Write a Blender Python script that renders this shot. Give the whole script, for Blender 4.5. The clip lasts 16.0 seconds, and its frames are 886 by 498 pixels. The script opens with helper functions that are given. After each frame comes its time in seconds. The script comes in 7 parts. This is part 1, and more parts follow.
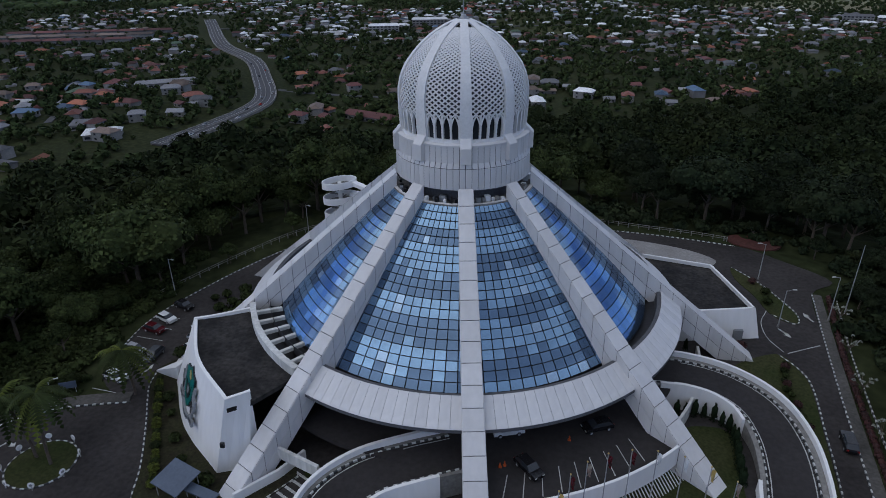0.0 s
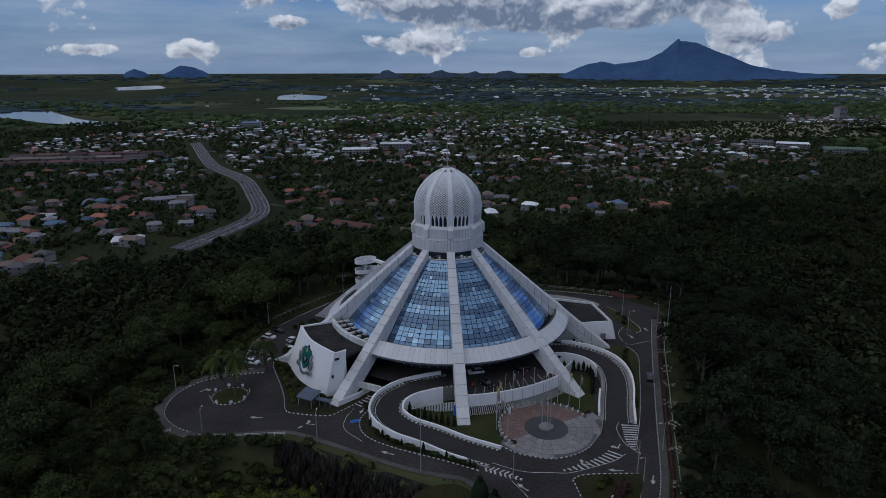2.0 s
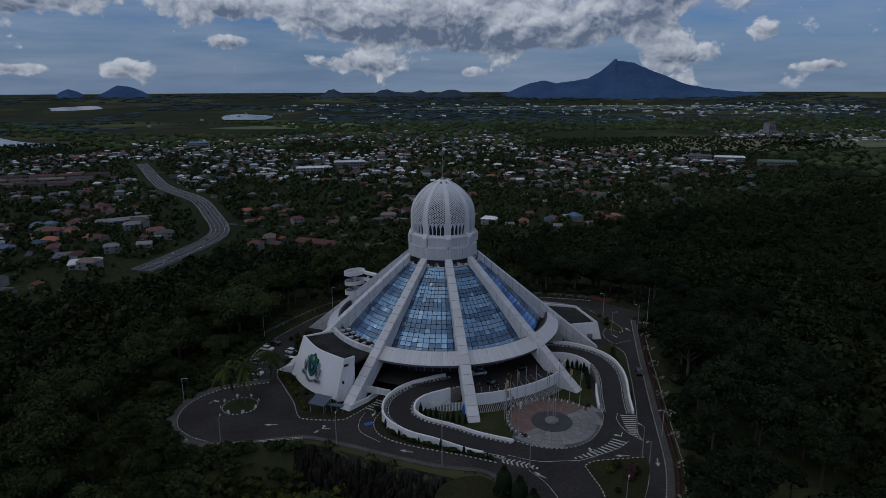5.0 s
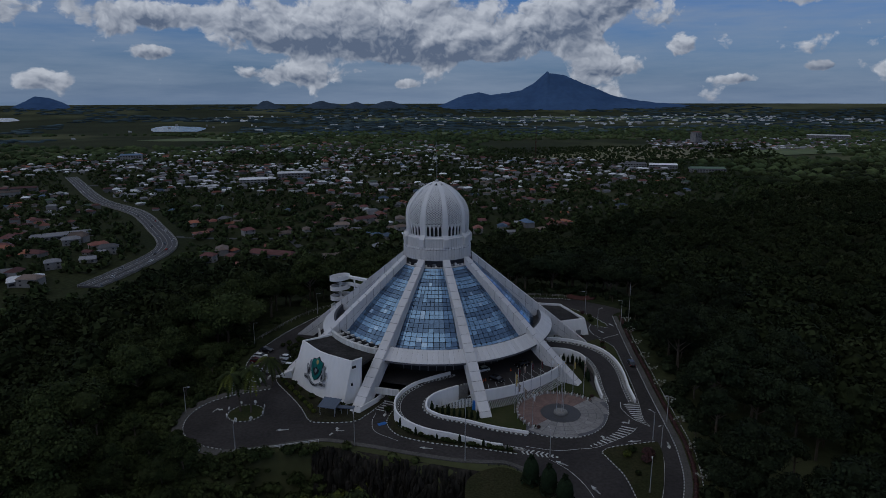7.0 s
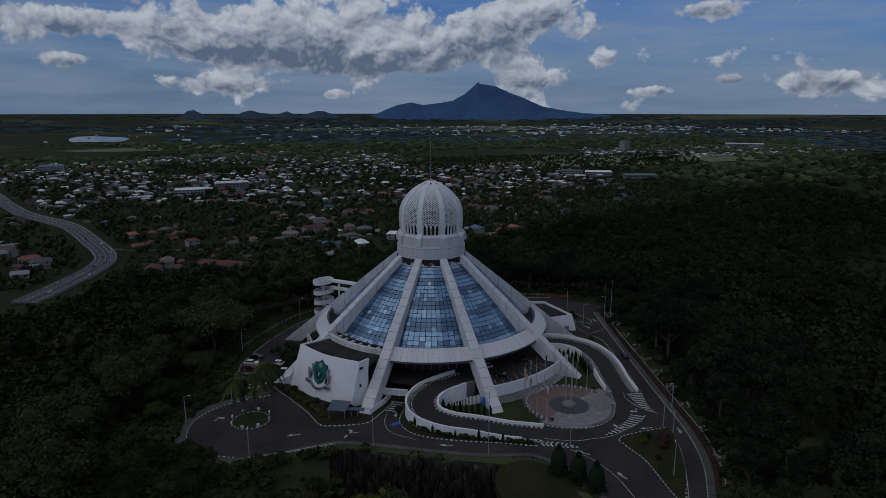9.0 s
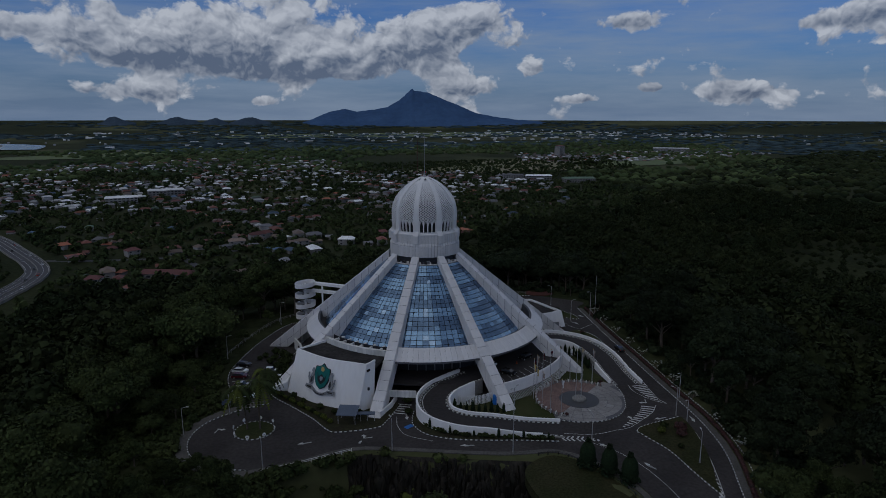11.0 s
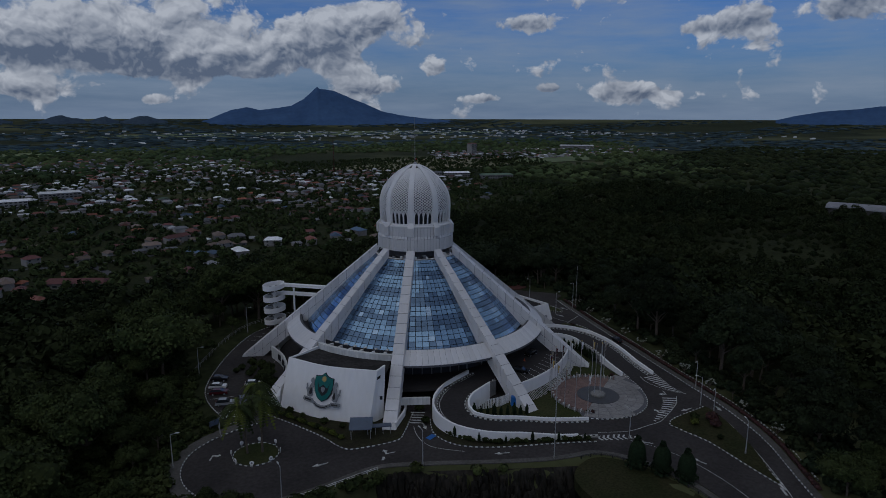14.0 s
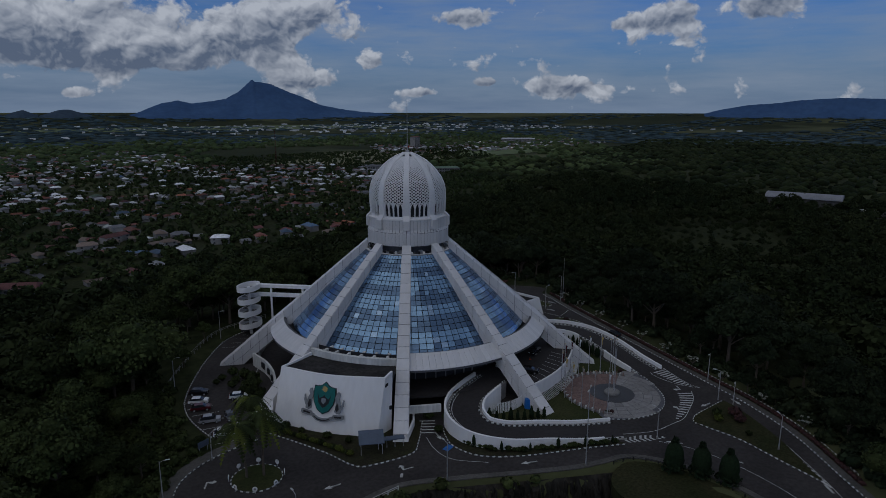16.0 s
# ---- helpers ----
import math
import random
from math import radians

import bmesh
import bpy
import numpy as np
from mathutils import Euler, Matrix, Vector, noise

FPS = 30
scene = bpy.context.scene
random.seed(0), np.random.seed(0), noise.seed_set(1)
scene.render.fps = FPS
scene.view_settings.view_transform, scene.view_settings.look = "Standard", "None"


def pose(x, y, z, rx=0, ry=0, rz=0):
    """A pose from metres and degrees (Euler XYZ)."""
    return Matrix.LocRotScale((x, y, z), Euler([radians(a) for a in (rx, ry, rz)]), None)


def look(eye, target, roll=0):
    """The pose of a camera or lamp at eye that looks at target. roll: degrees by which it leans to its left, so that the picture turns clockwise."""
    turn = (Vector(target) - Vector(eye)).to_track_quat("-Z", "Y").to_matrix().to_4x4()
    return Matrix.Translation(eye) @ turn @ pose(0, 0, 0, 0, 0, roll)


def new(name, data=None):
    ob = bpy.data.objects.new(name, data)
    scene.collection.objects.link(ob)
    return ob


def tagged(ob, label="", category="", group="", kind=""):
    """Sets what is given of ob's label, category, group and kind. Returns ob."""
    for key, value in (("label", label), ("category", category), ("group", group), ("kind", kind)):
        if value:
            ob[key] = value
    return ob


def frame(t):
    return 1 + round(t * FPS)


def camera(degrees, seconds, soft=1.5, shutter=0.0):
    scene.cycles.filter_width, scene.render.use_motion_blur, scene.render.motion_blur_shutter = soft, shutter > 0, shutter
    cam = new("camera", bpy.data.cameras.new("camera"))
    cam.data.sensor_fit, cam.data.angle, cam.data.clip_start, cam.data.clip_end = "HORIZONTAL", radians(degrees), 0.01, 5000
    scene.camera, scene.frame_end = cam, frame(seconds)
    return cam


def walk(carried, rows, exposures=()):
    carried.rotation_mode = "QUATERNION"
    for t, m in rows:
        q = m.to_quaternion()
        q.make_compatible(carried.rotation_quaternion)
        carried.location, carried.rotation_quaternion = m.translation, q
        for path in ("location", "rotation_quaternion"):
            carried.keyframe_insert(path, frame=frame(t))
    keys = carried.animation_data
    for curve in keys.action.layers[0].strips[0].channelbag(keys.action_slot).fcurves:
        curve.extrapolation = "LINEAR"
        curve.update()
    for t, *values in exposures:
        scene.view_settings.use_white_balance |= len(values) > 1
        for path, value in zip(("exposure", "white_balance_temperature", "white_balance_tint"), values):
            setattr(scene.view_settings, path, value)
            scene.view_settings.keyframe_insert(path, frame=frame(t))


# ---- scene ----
cam = camera(69.65, 16.0, 0.9)
SIZE = 0.895  # metres to one unit of the plan below
PATH = [
    (0.0, (2.318, -95.955, 63.183), (-6.593, 56.783, -10.923), -0.63),
    (0.1, (2.034, -99.834, 64.203), (-6.058, 53.503, -8.753), -0.58),
    (0.2, (1.751, -103.712, 65.223), (-5.490, 50.189, -6.623), -0.53),
    (0.3, (1.468, -107.591, 66.243), (-4.929, 46.873, -4.467), -0.47),
    (0.4, (1.185, -111.470, 67.264), (-4.410, 43.583, -2.217), -0.42),
    (0.5, (0.901, -115.348, 68.284), (-3.972, 40.345, 0.197), -0.36),
    (0.6, (0.631, -119.678, 69.149), (-3.600, 36.791, 2.821), -0.30),
    (0.7, (0.361, -124.008, 70.013), (-3.273, 33.357, 5.803), -0.23),
    (0.8, (0.091, -128.338, 70.878), (-2.978, 29.931, 8.900), -0.16),
    (0.9, (-0.179, -132.668, 71.743), (-2.707, 26.417, 11.865), -0.10),
    (1.0, (-0.448, -136.998, 72.608), (-2.450, 22.730, 14.444), -0.06),
    (1.1, (-0.744, -141.360, 73.321), (-2.218, 18.847, 16.474), -0.04),
    (1.2, (-1.040, -145.721, 74.034), (-1.989, 14.888, 18.321), -0.02),
    (1.3, (-1.335, -150.083, 74.747), (-1.788, 10.884, 20.072), -0.00),
    (1.4, (-1.631, -154.444, 75.460), (-1.638, 6.869, 21.813), 0.01),
    (1.5, (-1.926, -158.806, 76.173), (-1.565, 2.870, 23.630), 0.01),
    (1.6, (-2.164, -163.130, 77.002), (-1.498, -1.042, 25.748), 0.01),
    (1.7, (-2.402, -167.455, 77.832), (-1.466, -4.927, 27.995), 0.00),
    (1.8, (-2.640, -171.780, 78.661), (-1.462, -8.835, 30.209), -0.01),
    (1.9, (-2.878, -176.104, 79.491), (-1.481, -12.812, 32.230), -0.03),
    (2.0, (-3.116, -180.429, 80.320), (-1.520, -16.899, 33.894), -0.04),
    (2.1, (-3.158, -181.907, 80.898), (-1.377, -18.238, 34.972), -0.06),
    (2.2, (-3.201, -183.386, 81.475), (-1.255, -19.612, 35.928), -0.09),
    (2.3, (-3.244, -184.864, 82.053), (-0.803, 7.933, 28.920), -0.11),
    (2.4, (-3.422, -184.910, 81.946), (-0.882, 8.026, 29.322), -0.12),
    (2.5, (-3.636, -184.968, 81.843), (-1.056, 8.022, 29.419), -0.13),
    (3, (-5.205, -185.404, 81.377), (-0.866, 7.661, 29.346), -0.07),
    (3.5, (-7.520, -186.011, 80.962), (-0.577, 7.128, 29.494), -0.09),
    (4, (-10.461, -186.695, 80.563), (-0.223, 6.478, 29.775), -0.13),
    (4.5, (-13.920, -187.374, 80.150), (0.166, 5.755, 30.123), -0.17),
    (5, (-17.794, -187.974, 79.702), (0.576, 5.004, 30.486), -0.20),
    (5.5, (-21.989, -188.432, 79.203), (0.996, 4.263, 30.827), -0.21),
    (6, (-26.419, -188.694, 78.644), (1.423, 3.572, 31.119), -0.20),
    (6.5, (-31.005, -188.715, 78.021), (1.859, 2.965, 31.345), -0.17),
    (7, (-35.673, -188.460, 77.333), (2.312, 2.475, 31.495), -0.13),
    (7.5, (-40.361, -187.898, 76.583), (2.793, 2.131, 31.563), -0.08),
    (8, (-45.009, -187.011, 75.779), (3.314, 1.956, 31.547), -0.03),
    (8.5, (-49.567, -185.783, 74.929), (3.892, 1.970, 31.448), 0.01),
    (9, (-53.990, -184.209, 74.046), (4.542, 2.187, 31.266), 0.04),
    (9.5, (-58.241, -182.288, 73.141), (5.282, 2.615, 31.003), 0.07),
    (10, (-62.286, -180.026, 72.228), (6.127, 3.255, 30.660), 0.07),
    (10.5, (-66.101, -177.433, 71.320), (7.092, 4.102, 30.238), 0.07),
    (11, (-69.666, -174.525, 70.429), (8.190, 5.148, 29.737), 0.06),
    (11.5, (-72.966, -171.324, 69.566), (9.431, 6.377, 29.156), 0.04),
    (12, (-75.995, -167.854, 68.741), (10.823, 7.767, 28.494), 0.03),
    (12.5, (-78.748, -164.143, 67.961), (12.370, 9.294, 27.750), 0.03),
    (13, (-81.229, -160.224, 67.229), (14.074, 10.928, 26.927), 0.04),
    (13.5, (-83.445, -156.132, 66.545), (15.932, 12.636, 26.027), 0.06),
    (14, (-85.409, -151.904, 65.904), (17.941, 14.380, 25.059), 0.10),
    (14.5, (-87.139, -147.579, 65.298), (20.093, 16.124, 24.035), 0.14),
    (15, (-88.657, -143.198, 64.710), (22.380, 17.828, 22.978), 0.17),
    (15.5, (-89.989, -138.805, 64.118), (24.792, 19.449, 21.916), 0.16),
    (16, (-91.167, -134.441, 63.495), (27.320, 20.949, 20.893), 0.08),
]
walk(cam, [(t, look(Vector(eye) * SIZE, Vector(target) * SIZE, roll)) for t, eye, target, roll in PATH],
     exposures=[(0, 0.42), (1.0, 0.45), (2.0, 0.0), (3.5, -0.35), (7.0, -0.48), (13.0, -0.63), (16.0, -0.66)])

# ---- world, sun ----
SUN_EL, SUN_AZ = 46.0, 248.0  # degrees; azimuth clockwise from +y
world = bpy.data.worlds.new("sky")
scene.world = world
world.use_nodes = True
wn, wl = world.node_tree.nodes, world.node_tree.links
wn.clear()


def wnode(kind, **values):
    n = wn.new(kind)
    for key, value in values.items():
        n.inputs[key].default_value = value
    return n


def wmath(op, a, b=None, clamp=False):
    n = wn.new("ShaderNodeMath")
    n.operation, n.use_clamp = op, clamp
    for i, v in enumerate((a, b)):
        if v is None:
            continue
        if isinstance(v, (int, float)):
            n.inputs[i].default_value = v
        else:
            wl.new(v, n.inputs[i])
    return n.outputs[0]


def wmix(fac, a, b):
    n = wn.new("ShaderNodeMix")
    n.data_type = "RGBA"
    for sock, v in ((n.inputs[0], fac), (n.inputs[6], a), (n.inputs[7], b)):
        if isinstance(v, (int, float)):
            sock.default_value = v
        elif isinstance(v, tuple):
            sock.default_value = (*v, 1)
        else:
            wl.new(v, sock)
    return n.outputs[2]


sky = wn.new("ShaderNodeTexSky")
sky.sky_type, sky.sun_disc = "NISHITA", False
sky.sun_elevation, sky.sun_rotation = radians(SUN_EL), radians(SUN_AZ)
sky.altitude, sky.air_density, sky.dust_density, sky.ozone_density = 100, 1.3, 1.2, 1.5
coord = wn.new("ShaderNodeTexCoord").outputs["Generated"]
sep = wn.new("ShaderNodeSeparateXYZ")
wl.new(coord, sep.inputs[0])
DX, DY, DZ = sep.outputs


def cloud_noise(scale, detail, offset, rough=0.55):
    m = wn.new("ShaderNodeMapping")
    m.inputs["Scale"].default_value = scale
    m.inputs["Location"].default_value = offset
    wl.new(coord, m.inputs[0])
    n = wnode("ShaderNodeTexNoise", Scale=1.0, Detail=detail, Roughness=rough)
    wl.new(m.outputs[0], n.inputs["Vector"])
    return n.outputs[0]


def billow(scale, detail, lift=0.0):
    """Rounded heaps: high in the middle of each cell."""
    m = wn.new("ShaderNodeMapping")
    m.inputs["Scale"].default_value = (scale, scale, scale * 1.25)
    m.inputs["Location"].default_value = (2.3 - lift * 0.5, 5.1, 0.7 + lift)
    warp = wnode("ShaderNodeTexNoise", Scale=9.0, Detail=4.0, Roughness=0.6)
    wl.new(coord, warp.inputs["Vector"])
    bend = wn.new("ShaderNodeVectorMath")
    bend.operation = "MULTIPLY_ADD"
    wl.new(warp.outputs[1], bend.inputs[0])
    bend.inputs[1].default_value = (0.07, 0.07, 0.05)
    wl.new(coord, bend.inputs[2])
    wl.new(bend.outputs[0], m.inputs[0])
    n = wnode("ShaderNodeTexVoronoi", Scale=1.0, Detail=detail, Roughness=0.55, Lacunarity=2.1)
    n.feature, n.normalize = "SMOOTH_F1", True
    n.inputs["Smoothness"].default_value = 0.35
    wl.new(m.outputs[0], n.inputs["Vector"])
    return wmath("SUBTRACT", 0.36, n.outputs["Distance"])


bias, high_part = None, None


def bank(az, el, wide, high, gain):
    """A swelling of cloud round a direction (degrees, azimuth clockwise from +y), and the same weighed by height in it."""
    a, e = radians(az), radians(el)
    side = wmath("SUBTRACT", wmath("MULTIPLY", DX, math.cos(a)), wmath("MULTIPLY", DY, math.sin(a)))
    ahead = wmath("ADD", wmath("MULTIPLY", DX, math.sin(a)), wmath("MULTIPLY", DY, math.cos(a)))
    u = wmath("DIVIDE", side, math.sin(radians(wide)))
    v = wmath("DIVIDE", wmath("SUBTRACT", DZ, math.sin(e)), math.sin(radians(high)))
    d = wmath("ADD", wmath("MULTIPLY", u, u), wmath("MULTIPLY", v, v))
    g = wmath("EXPONENT", wmath("MULTIPLY", d, -1.0))
    g = wmath("MULTIPLY", wmath("MULTIPLY", g, wmath("GREATER_THAN", ahead, 0.0)), gain)
    return g, wmath("MULTIPLY", g, v)


puff = wmath("ADD", wmath("MULTIPLY", wmath("SUBTRACT", cloud_noise((9, 9, 13), 8.0, (3.1, 7.7, 0.4), 0.55), 0.5), 0.42), wmath("MULTIPLY", billow(17.0, 5.0), 0.72))
heap = wmath("SUBTRACT", billow(17.0, 3.2), billow(17.0, 3.2, 0.24))
knob = wmath("SUBTRACT", billow(41.0, 2.5), billow(41.0, 2.5, 0.26))
veil = cloud_noise((3.0, 3.0, 24.0), 6.0, (1.0, 4.0, 2.0), 0.62)
for row in ((6, 6.8, 10, 2.4, 0.27), (11, 4.0, 4, 1.5, 0.24), (1, 5.2, 5, 1.7, 0.23), (8, 5.4, 4, 1.6, 0.14), (15, 4.4, 3, 1.3, 0.22), (19.5, 5.3, 3, 1.6, 0.25), (22.5, 6.6, 3, 1.6, 0.25), (25, 8.2, 3, 1.4, 0.24), (23.2, 4.2, 2.5, 0.9, 0.22),
            (25, 2.5, 2.2, 0.7, 0.26), (-28, 6.4, 6, 1.0, 0.27), (-12, 6.4, 6, 1.0, 0.27), (-2, 4.7, 3, 0.8, 0.2), (-12, 3.7, 1.7, 0.5, 0.26), (-1.4, 2.0, 3.6, 0.8, 0.25), (-20, 1.5, 1.5, 0.6, 0.26), (-27, 1.4, 3, 0.45, 0.22),
            (8, 1.3, 1.2, 0.4, 0.22), (38.7, 7.6, 2.4, 0.75, 0.27), (55.6, 7.4, 2.2, 0.8, 0.27), (52.6, 7.0, 1.7, 0.5, 0.2), (63, 8.2, 2.2, 1.2, 0.26), (47.5, 2.1, 2.8, 0.8, 0.24), (35.5, 1.5, 1.8, 0.45, 0.23),
            (41, 2.4, 1.2, 0.4, 0.22), (31, 4.2, 1.4, 0.6, 0.16), (-20, 8.5, 9, 1.2, 0.2), (45, 10.5, 9, 1.2, 0.14)):
    b, bv = bank(*row)
    bias = b if bias is None else wmath("ADD", bias, b)
    high_part = bv if high_part is None else wmath("ADD", high_part, bv)
overhead = wmath("MULTIPLY", wmath("SUBTRACT", DZ, 0.30), 1.2, True)
thick = wmath("ADD", wmath("ADD", puff, bias), overhead)
cover = wmath("MULTIPLY", wmath("SUBTRACT", thick, 0.125), 21.0, True)
relief = wmath("MULTIPLY", wmath("ADD", wmath("ADD", wmath("MULTIPLY", heap, 3.0), wmath("MULTIPLY", knob, 1.5)), wmath("MULTIPLY", high_part, 2.5)), wmath("SUBTRACT", 1.0, wmath("MULTIPLY", overhead, 0.8)))
body = wmath("MULTIPLY", wmath("MINIMUM", wmath("SUBTRACT", thick, 0.125), 0.28), 1.0)
lit = wmath("ADD", relief, wmath("SUBTRACT", 0.62, body), True)
thin = wmath("MULTIPLY", wmath("MULTIPLY", wmath("SUBTRACT", veil, 0.37), 3.2, True), 0.78)
SKY_GAIN = 0.075
blue = wn.new("ShaderNodeVectorMath")
blue.operation = "MULTIPLY"
wl.new(sky.outputs[0], blue.inputs[0])
blue.inputs[1].default_value = (SKY_GAIN * 0.27, SKY_GAIN * 0.57, SKY_GAIN * 1.30)
haze_fac = wmath("EXPONENT", wmath("MULTIPLY", wmath("ABSOLUTE", DZ), -12.0))
base_sky = wmix(wmath("MULTIPLY", haze_fac, 0.9), blue.outputs[0], (0.180, 0.265, 0.420))
with_veil = wmix(thin, base_sky, (0.28, 0.365, 0.505))
cloud_col = wmix(lit, (0.132, 0.176, 0.270), (0.64, 0.69, 0.785))
full_sky = wmix(wmath("MULTIPLY", cover, 0.93), with_veil, cloud_col)
back = wnode("ShaderNodeBackground", Strength=1.0)
wl.new(full_sky, back.inputs[0])
wl.new(back.outputs[0], wn.new("ShaderNodeOutputWorld").inputs[0])

sun = new("sun", bpy.data.lights.new("sun", "SUN"))
sun.data.energy, sun.data.angle, sun.data.color = 0.5, radians(85), (1.0, 0.96, 0.9)
sa, se = radians(SUN_AZ), radians(SUN_EL)
sun_way = Vector((math.sin(sa) * math.cos(se), math.cos(sa) * math.cos(se), math.sin(se)))
sun.matrix_world = look(sun_way * 400, (0, 0, 0))

# ---- materials ----
def mat(name, c1, c2=None, rough=0.7, big=0.15, fine=3.0, speck=0.25, bump=0.15, metal=0.0, rand=0.0, island=0.0, spec=0.4, streak=False):
    """A surface whose colour drifts between c1 and c2 over 1/big metres, with fine grain and relief."""
    c2 = c2 or tuple(v * 0.8 for v in c1)
    m = bpy.data.materials.new(name)
    m.use_nodes = True
    nt = m.node_tree
    n, l = nt.nodes, nt.links
    p = n["Principled BSDF"]
    p.inputs["Roughness"].default_value, p.inputs["Metallic"].default_value = rough, metal
    p.inputs["Specular IOR Level"].default_value = spec
    co = n.new("ShaderNodeTexCoord").outputs["Object"]
    if streak:
        mp = n.new("ShaderNodeMapping")
        mp.inputs["Scale"].default_value = (1, 1, 0.18)
        l.new(co, mp.inputs[0])
        co = mp.outputs[0]

    def noise_tex(scale, detail):
        t = n.new("ShaderNodeTexNoise")
        t.inputs["Scale"].default_value, t.inputs["Detail"].default_value = scale, detail
        l.new(co, t.inputs["Vector"])
        return t.outputs[0]

    def ramp(src, lo, hi):
        r = n.new("ShaderNodeMapRange")
        r.inputs["From Min"].default_value, r.inputs["From Max"].default_value = 0.3, 0.7
        r.inputs["To Min"].default_value, r.inputs["To Max"].default_value = lo, hi
        l.new(src, r.inputs[0])
        return r.outputs[0]

    mix = n.new("ShaderNodeMix")
    mix.data_type = "RGBA"
    mix.inputs[6].default_value, mix.inputs[7].default_value = (*c1, 1), (*c2, 1)
    l.new(ramp(noise_tex(big, 5), 0, 1), mix.inputs[0])
    fine_out = noise_tex(fine, 6)
    val = ramp(fine_out, 1 - speck, 1 + speck)
    for amount, source in ((rand, "ShaderNodeObjectInfo"), (island, "ShaderNodeNewGeometry")):
        if amount:
            src = n.new(source)
            r = n.new("ShaderNodeMapRange")
            r.inputs["To Min"].default_value, r.inputs["To Max"].default_value = 1 - amount, 1 + amount
            l.new(src.outputs["Random" if source == "ShaderNodeObjectInfo" else "Random Per Island"], r.inputs[0])
            mu = n.new("ShaderNodeMath")
            mu.operation = "MULTIPLY"
            l.new(val, mu.inputs[0]), l.new(r.outputs[0], mu.inputs[1])
            val = mu.outputs[0]
    hsv = n.new("ShaderNodeHueSaturation")
    l.new(mix.outputs[2], hsv.inputs["Color"]), l.new(val, hsv.inputs["Value"])
    l.new(hsv.outputs[0], p.inputs["Base Color"])
    if bump:
        b = n.new("ShaderNodeBump")
        b.inputs["Strength"].default_value, b.inputs["Distance"].default_value = bump, 0.05
        l.new(fine_out, b.inputs["Height"]), l.new(b.outputs[0], p.inputs["Normal"])
    return m


M = {}
M["panel"] = mat("grey_white_cladding", (0.68, 0.665, 0.66), (0.575, 0.56, 0.555), 0.45, 0.08, 1.2, 0.05, 0.04, rand=0.06, streak=True)
M["seam"] = mat("dark_joint", (0.10, 0.10, 0.11), None, 0.8, 0.5, 4)
M["white"] = mat("white_painted_render", (0.85, 0.84, 0.835), (0.77, 0.76, 0.745), 0.6, 0.10, 1.1, 0.035, 0.04, streak=True)
M["stained"] = mat("weathered_white_render", (0.68, 0.68, 0.66), (0.46, 0.45, 0.42), 0.7, 0.25, 1.8, 0.16, 0.1, streak=True)
M["lattice"] = mat("white_lattice", (0.78, 0.77, 0.765), (0.70, 0.69, 0.685), 0.5, 0.2, 3, 0.06, 0.0)
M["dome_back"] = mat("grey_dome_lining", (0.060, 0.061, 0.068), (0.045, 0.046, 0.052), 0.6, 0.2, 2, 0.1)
# near black: shade of the recesses put into the colour; also dark glazing bars
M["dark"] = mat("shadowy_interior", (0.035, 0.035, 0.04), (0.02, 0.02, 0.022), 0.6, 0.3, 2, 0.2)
M["window"] = mat("dark_window_glass", (0.02, 0.024, 0.03), (0.03, 0.034, 0.04), 0.08, 0.3, 2, 0.1, 0.0, spec=0.6)
M["roof_felt"] = mat("black_roof_felt", (0.014, 0.013, 0.013), (0.050, 0.046, 0.043), 0.9, 0.22, 1.6, 0.4, 0.3, spec=0.15)
M["asphalt"] = mat("asphalt", (0.0265, 0.0232, 0.0222), (0.051, 0.0452, 0.0432), 0.9, 0.09, 1.3, 0.28, 0.2, spec=0.2)
M["asphalt_new"] = mat("dark_ramp_asphalt", (0.030, 0.027, 0.027), (0.042, 0.038, 0.038), 0.88, 0.12, 1.5, 0.16, 0.2, spec=0.2)
M["paving"] = mat("grey_paving", (0.26, 0.25, 0.24), (0.19, 0.18, 0.175), 0.8, 0.15, 2.0, 0.18, 0.15, rand=0.12)
M["brick_paving"] = mat("brown_brick_paving", (0.20, 0.125, 0.105), (0.15, 0.10, 0.09), 0.85, 0.3, 4.0, 0.25, 0.2, rand=0.15)
M["disc"] = mat("black_granite", (0.035, 0.035, 0.037), (0.05, 0.048, 0.048), 0.5, 0.3, 3, 0.2)
M["concrete"] = mat("concrete", (0.25, 0.24, 0.225), (0.16, 0.155, 0.145), 0.85, 0.2, 2.2, 0.22, 0.2)
M["path"] = mat("worn_footpath_concrete", (0.105, 0.098, 0.09), (0.065, 0.062, 0.056), 0.9, 0.2, 2.2, 0.25, 0.2, spec=0.2)
M["kerb_white"] = mat("white_kerb_paint", (0.62, 0.62, 0.60), (0.42, 0.42, 0.40), 0.7, 0.8, 6, 0.2, 0.1, rand=0.18)
M["kerb_black"] = mat("black_kerb_paint", (0.03, 0.03, 0.03), (0.06, 0.06, 0.058), 0.7, 0.8, 6, 0.25, 0.1, rand=0.2)
M["line"] = mat("white_road_paint", (0.55, 0.55, 0.53), (0.30, 0.30, 0.29), 0.7, 0.5, 5, 0.3, 0.05)
M["grass"] = mat("mown_grass", (0.028, 0.038, 0.012), (0.050, 0.050, 0.022), 0.95, 0.12, 2.5, 0.3, 0.4, spec=0.1)
# raised a little: the brighter light on the western crowns is in this colour
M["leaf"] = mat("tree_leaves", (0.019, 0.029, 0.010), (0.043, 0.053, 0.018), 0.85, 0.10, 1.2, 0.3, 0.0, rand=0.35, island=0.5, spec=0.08)
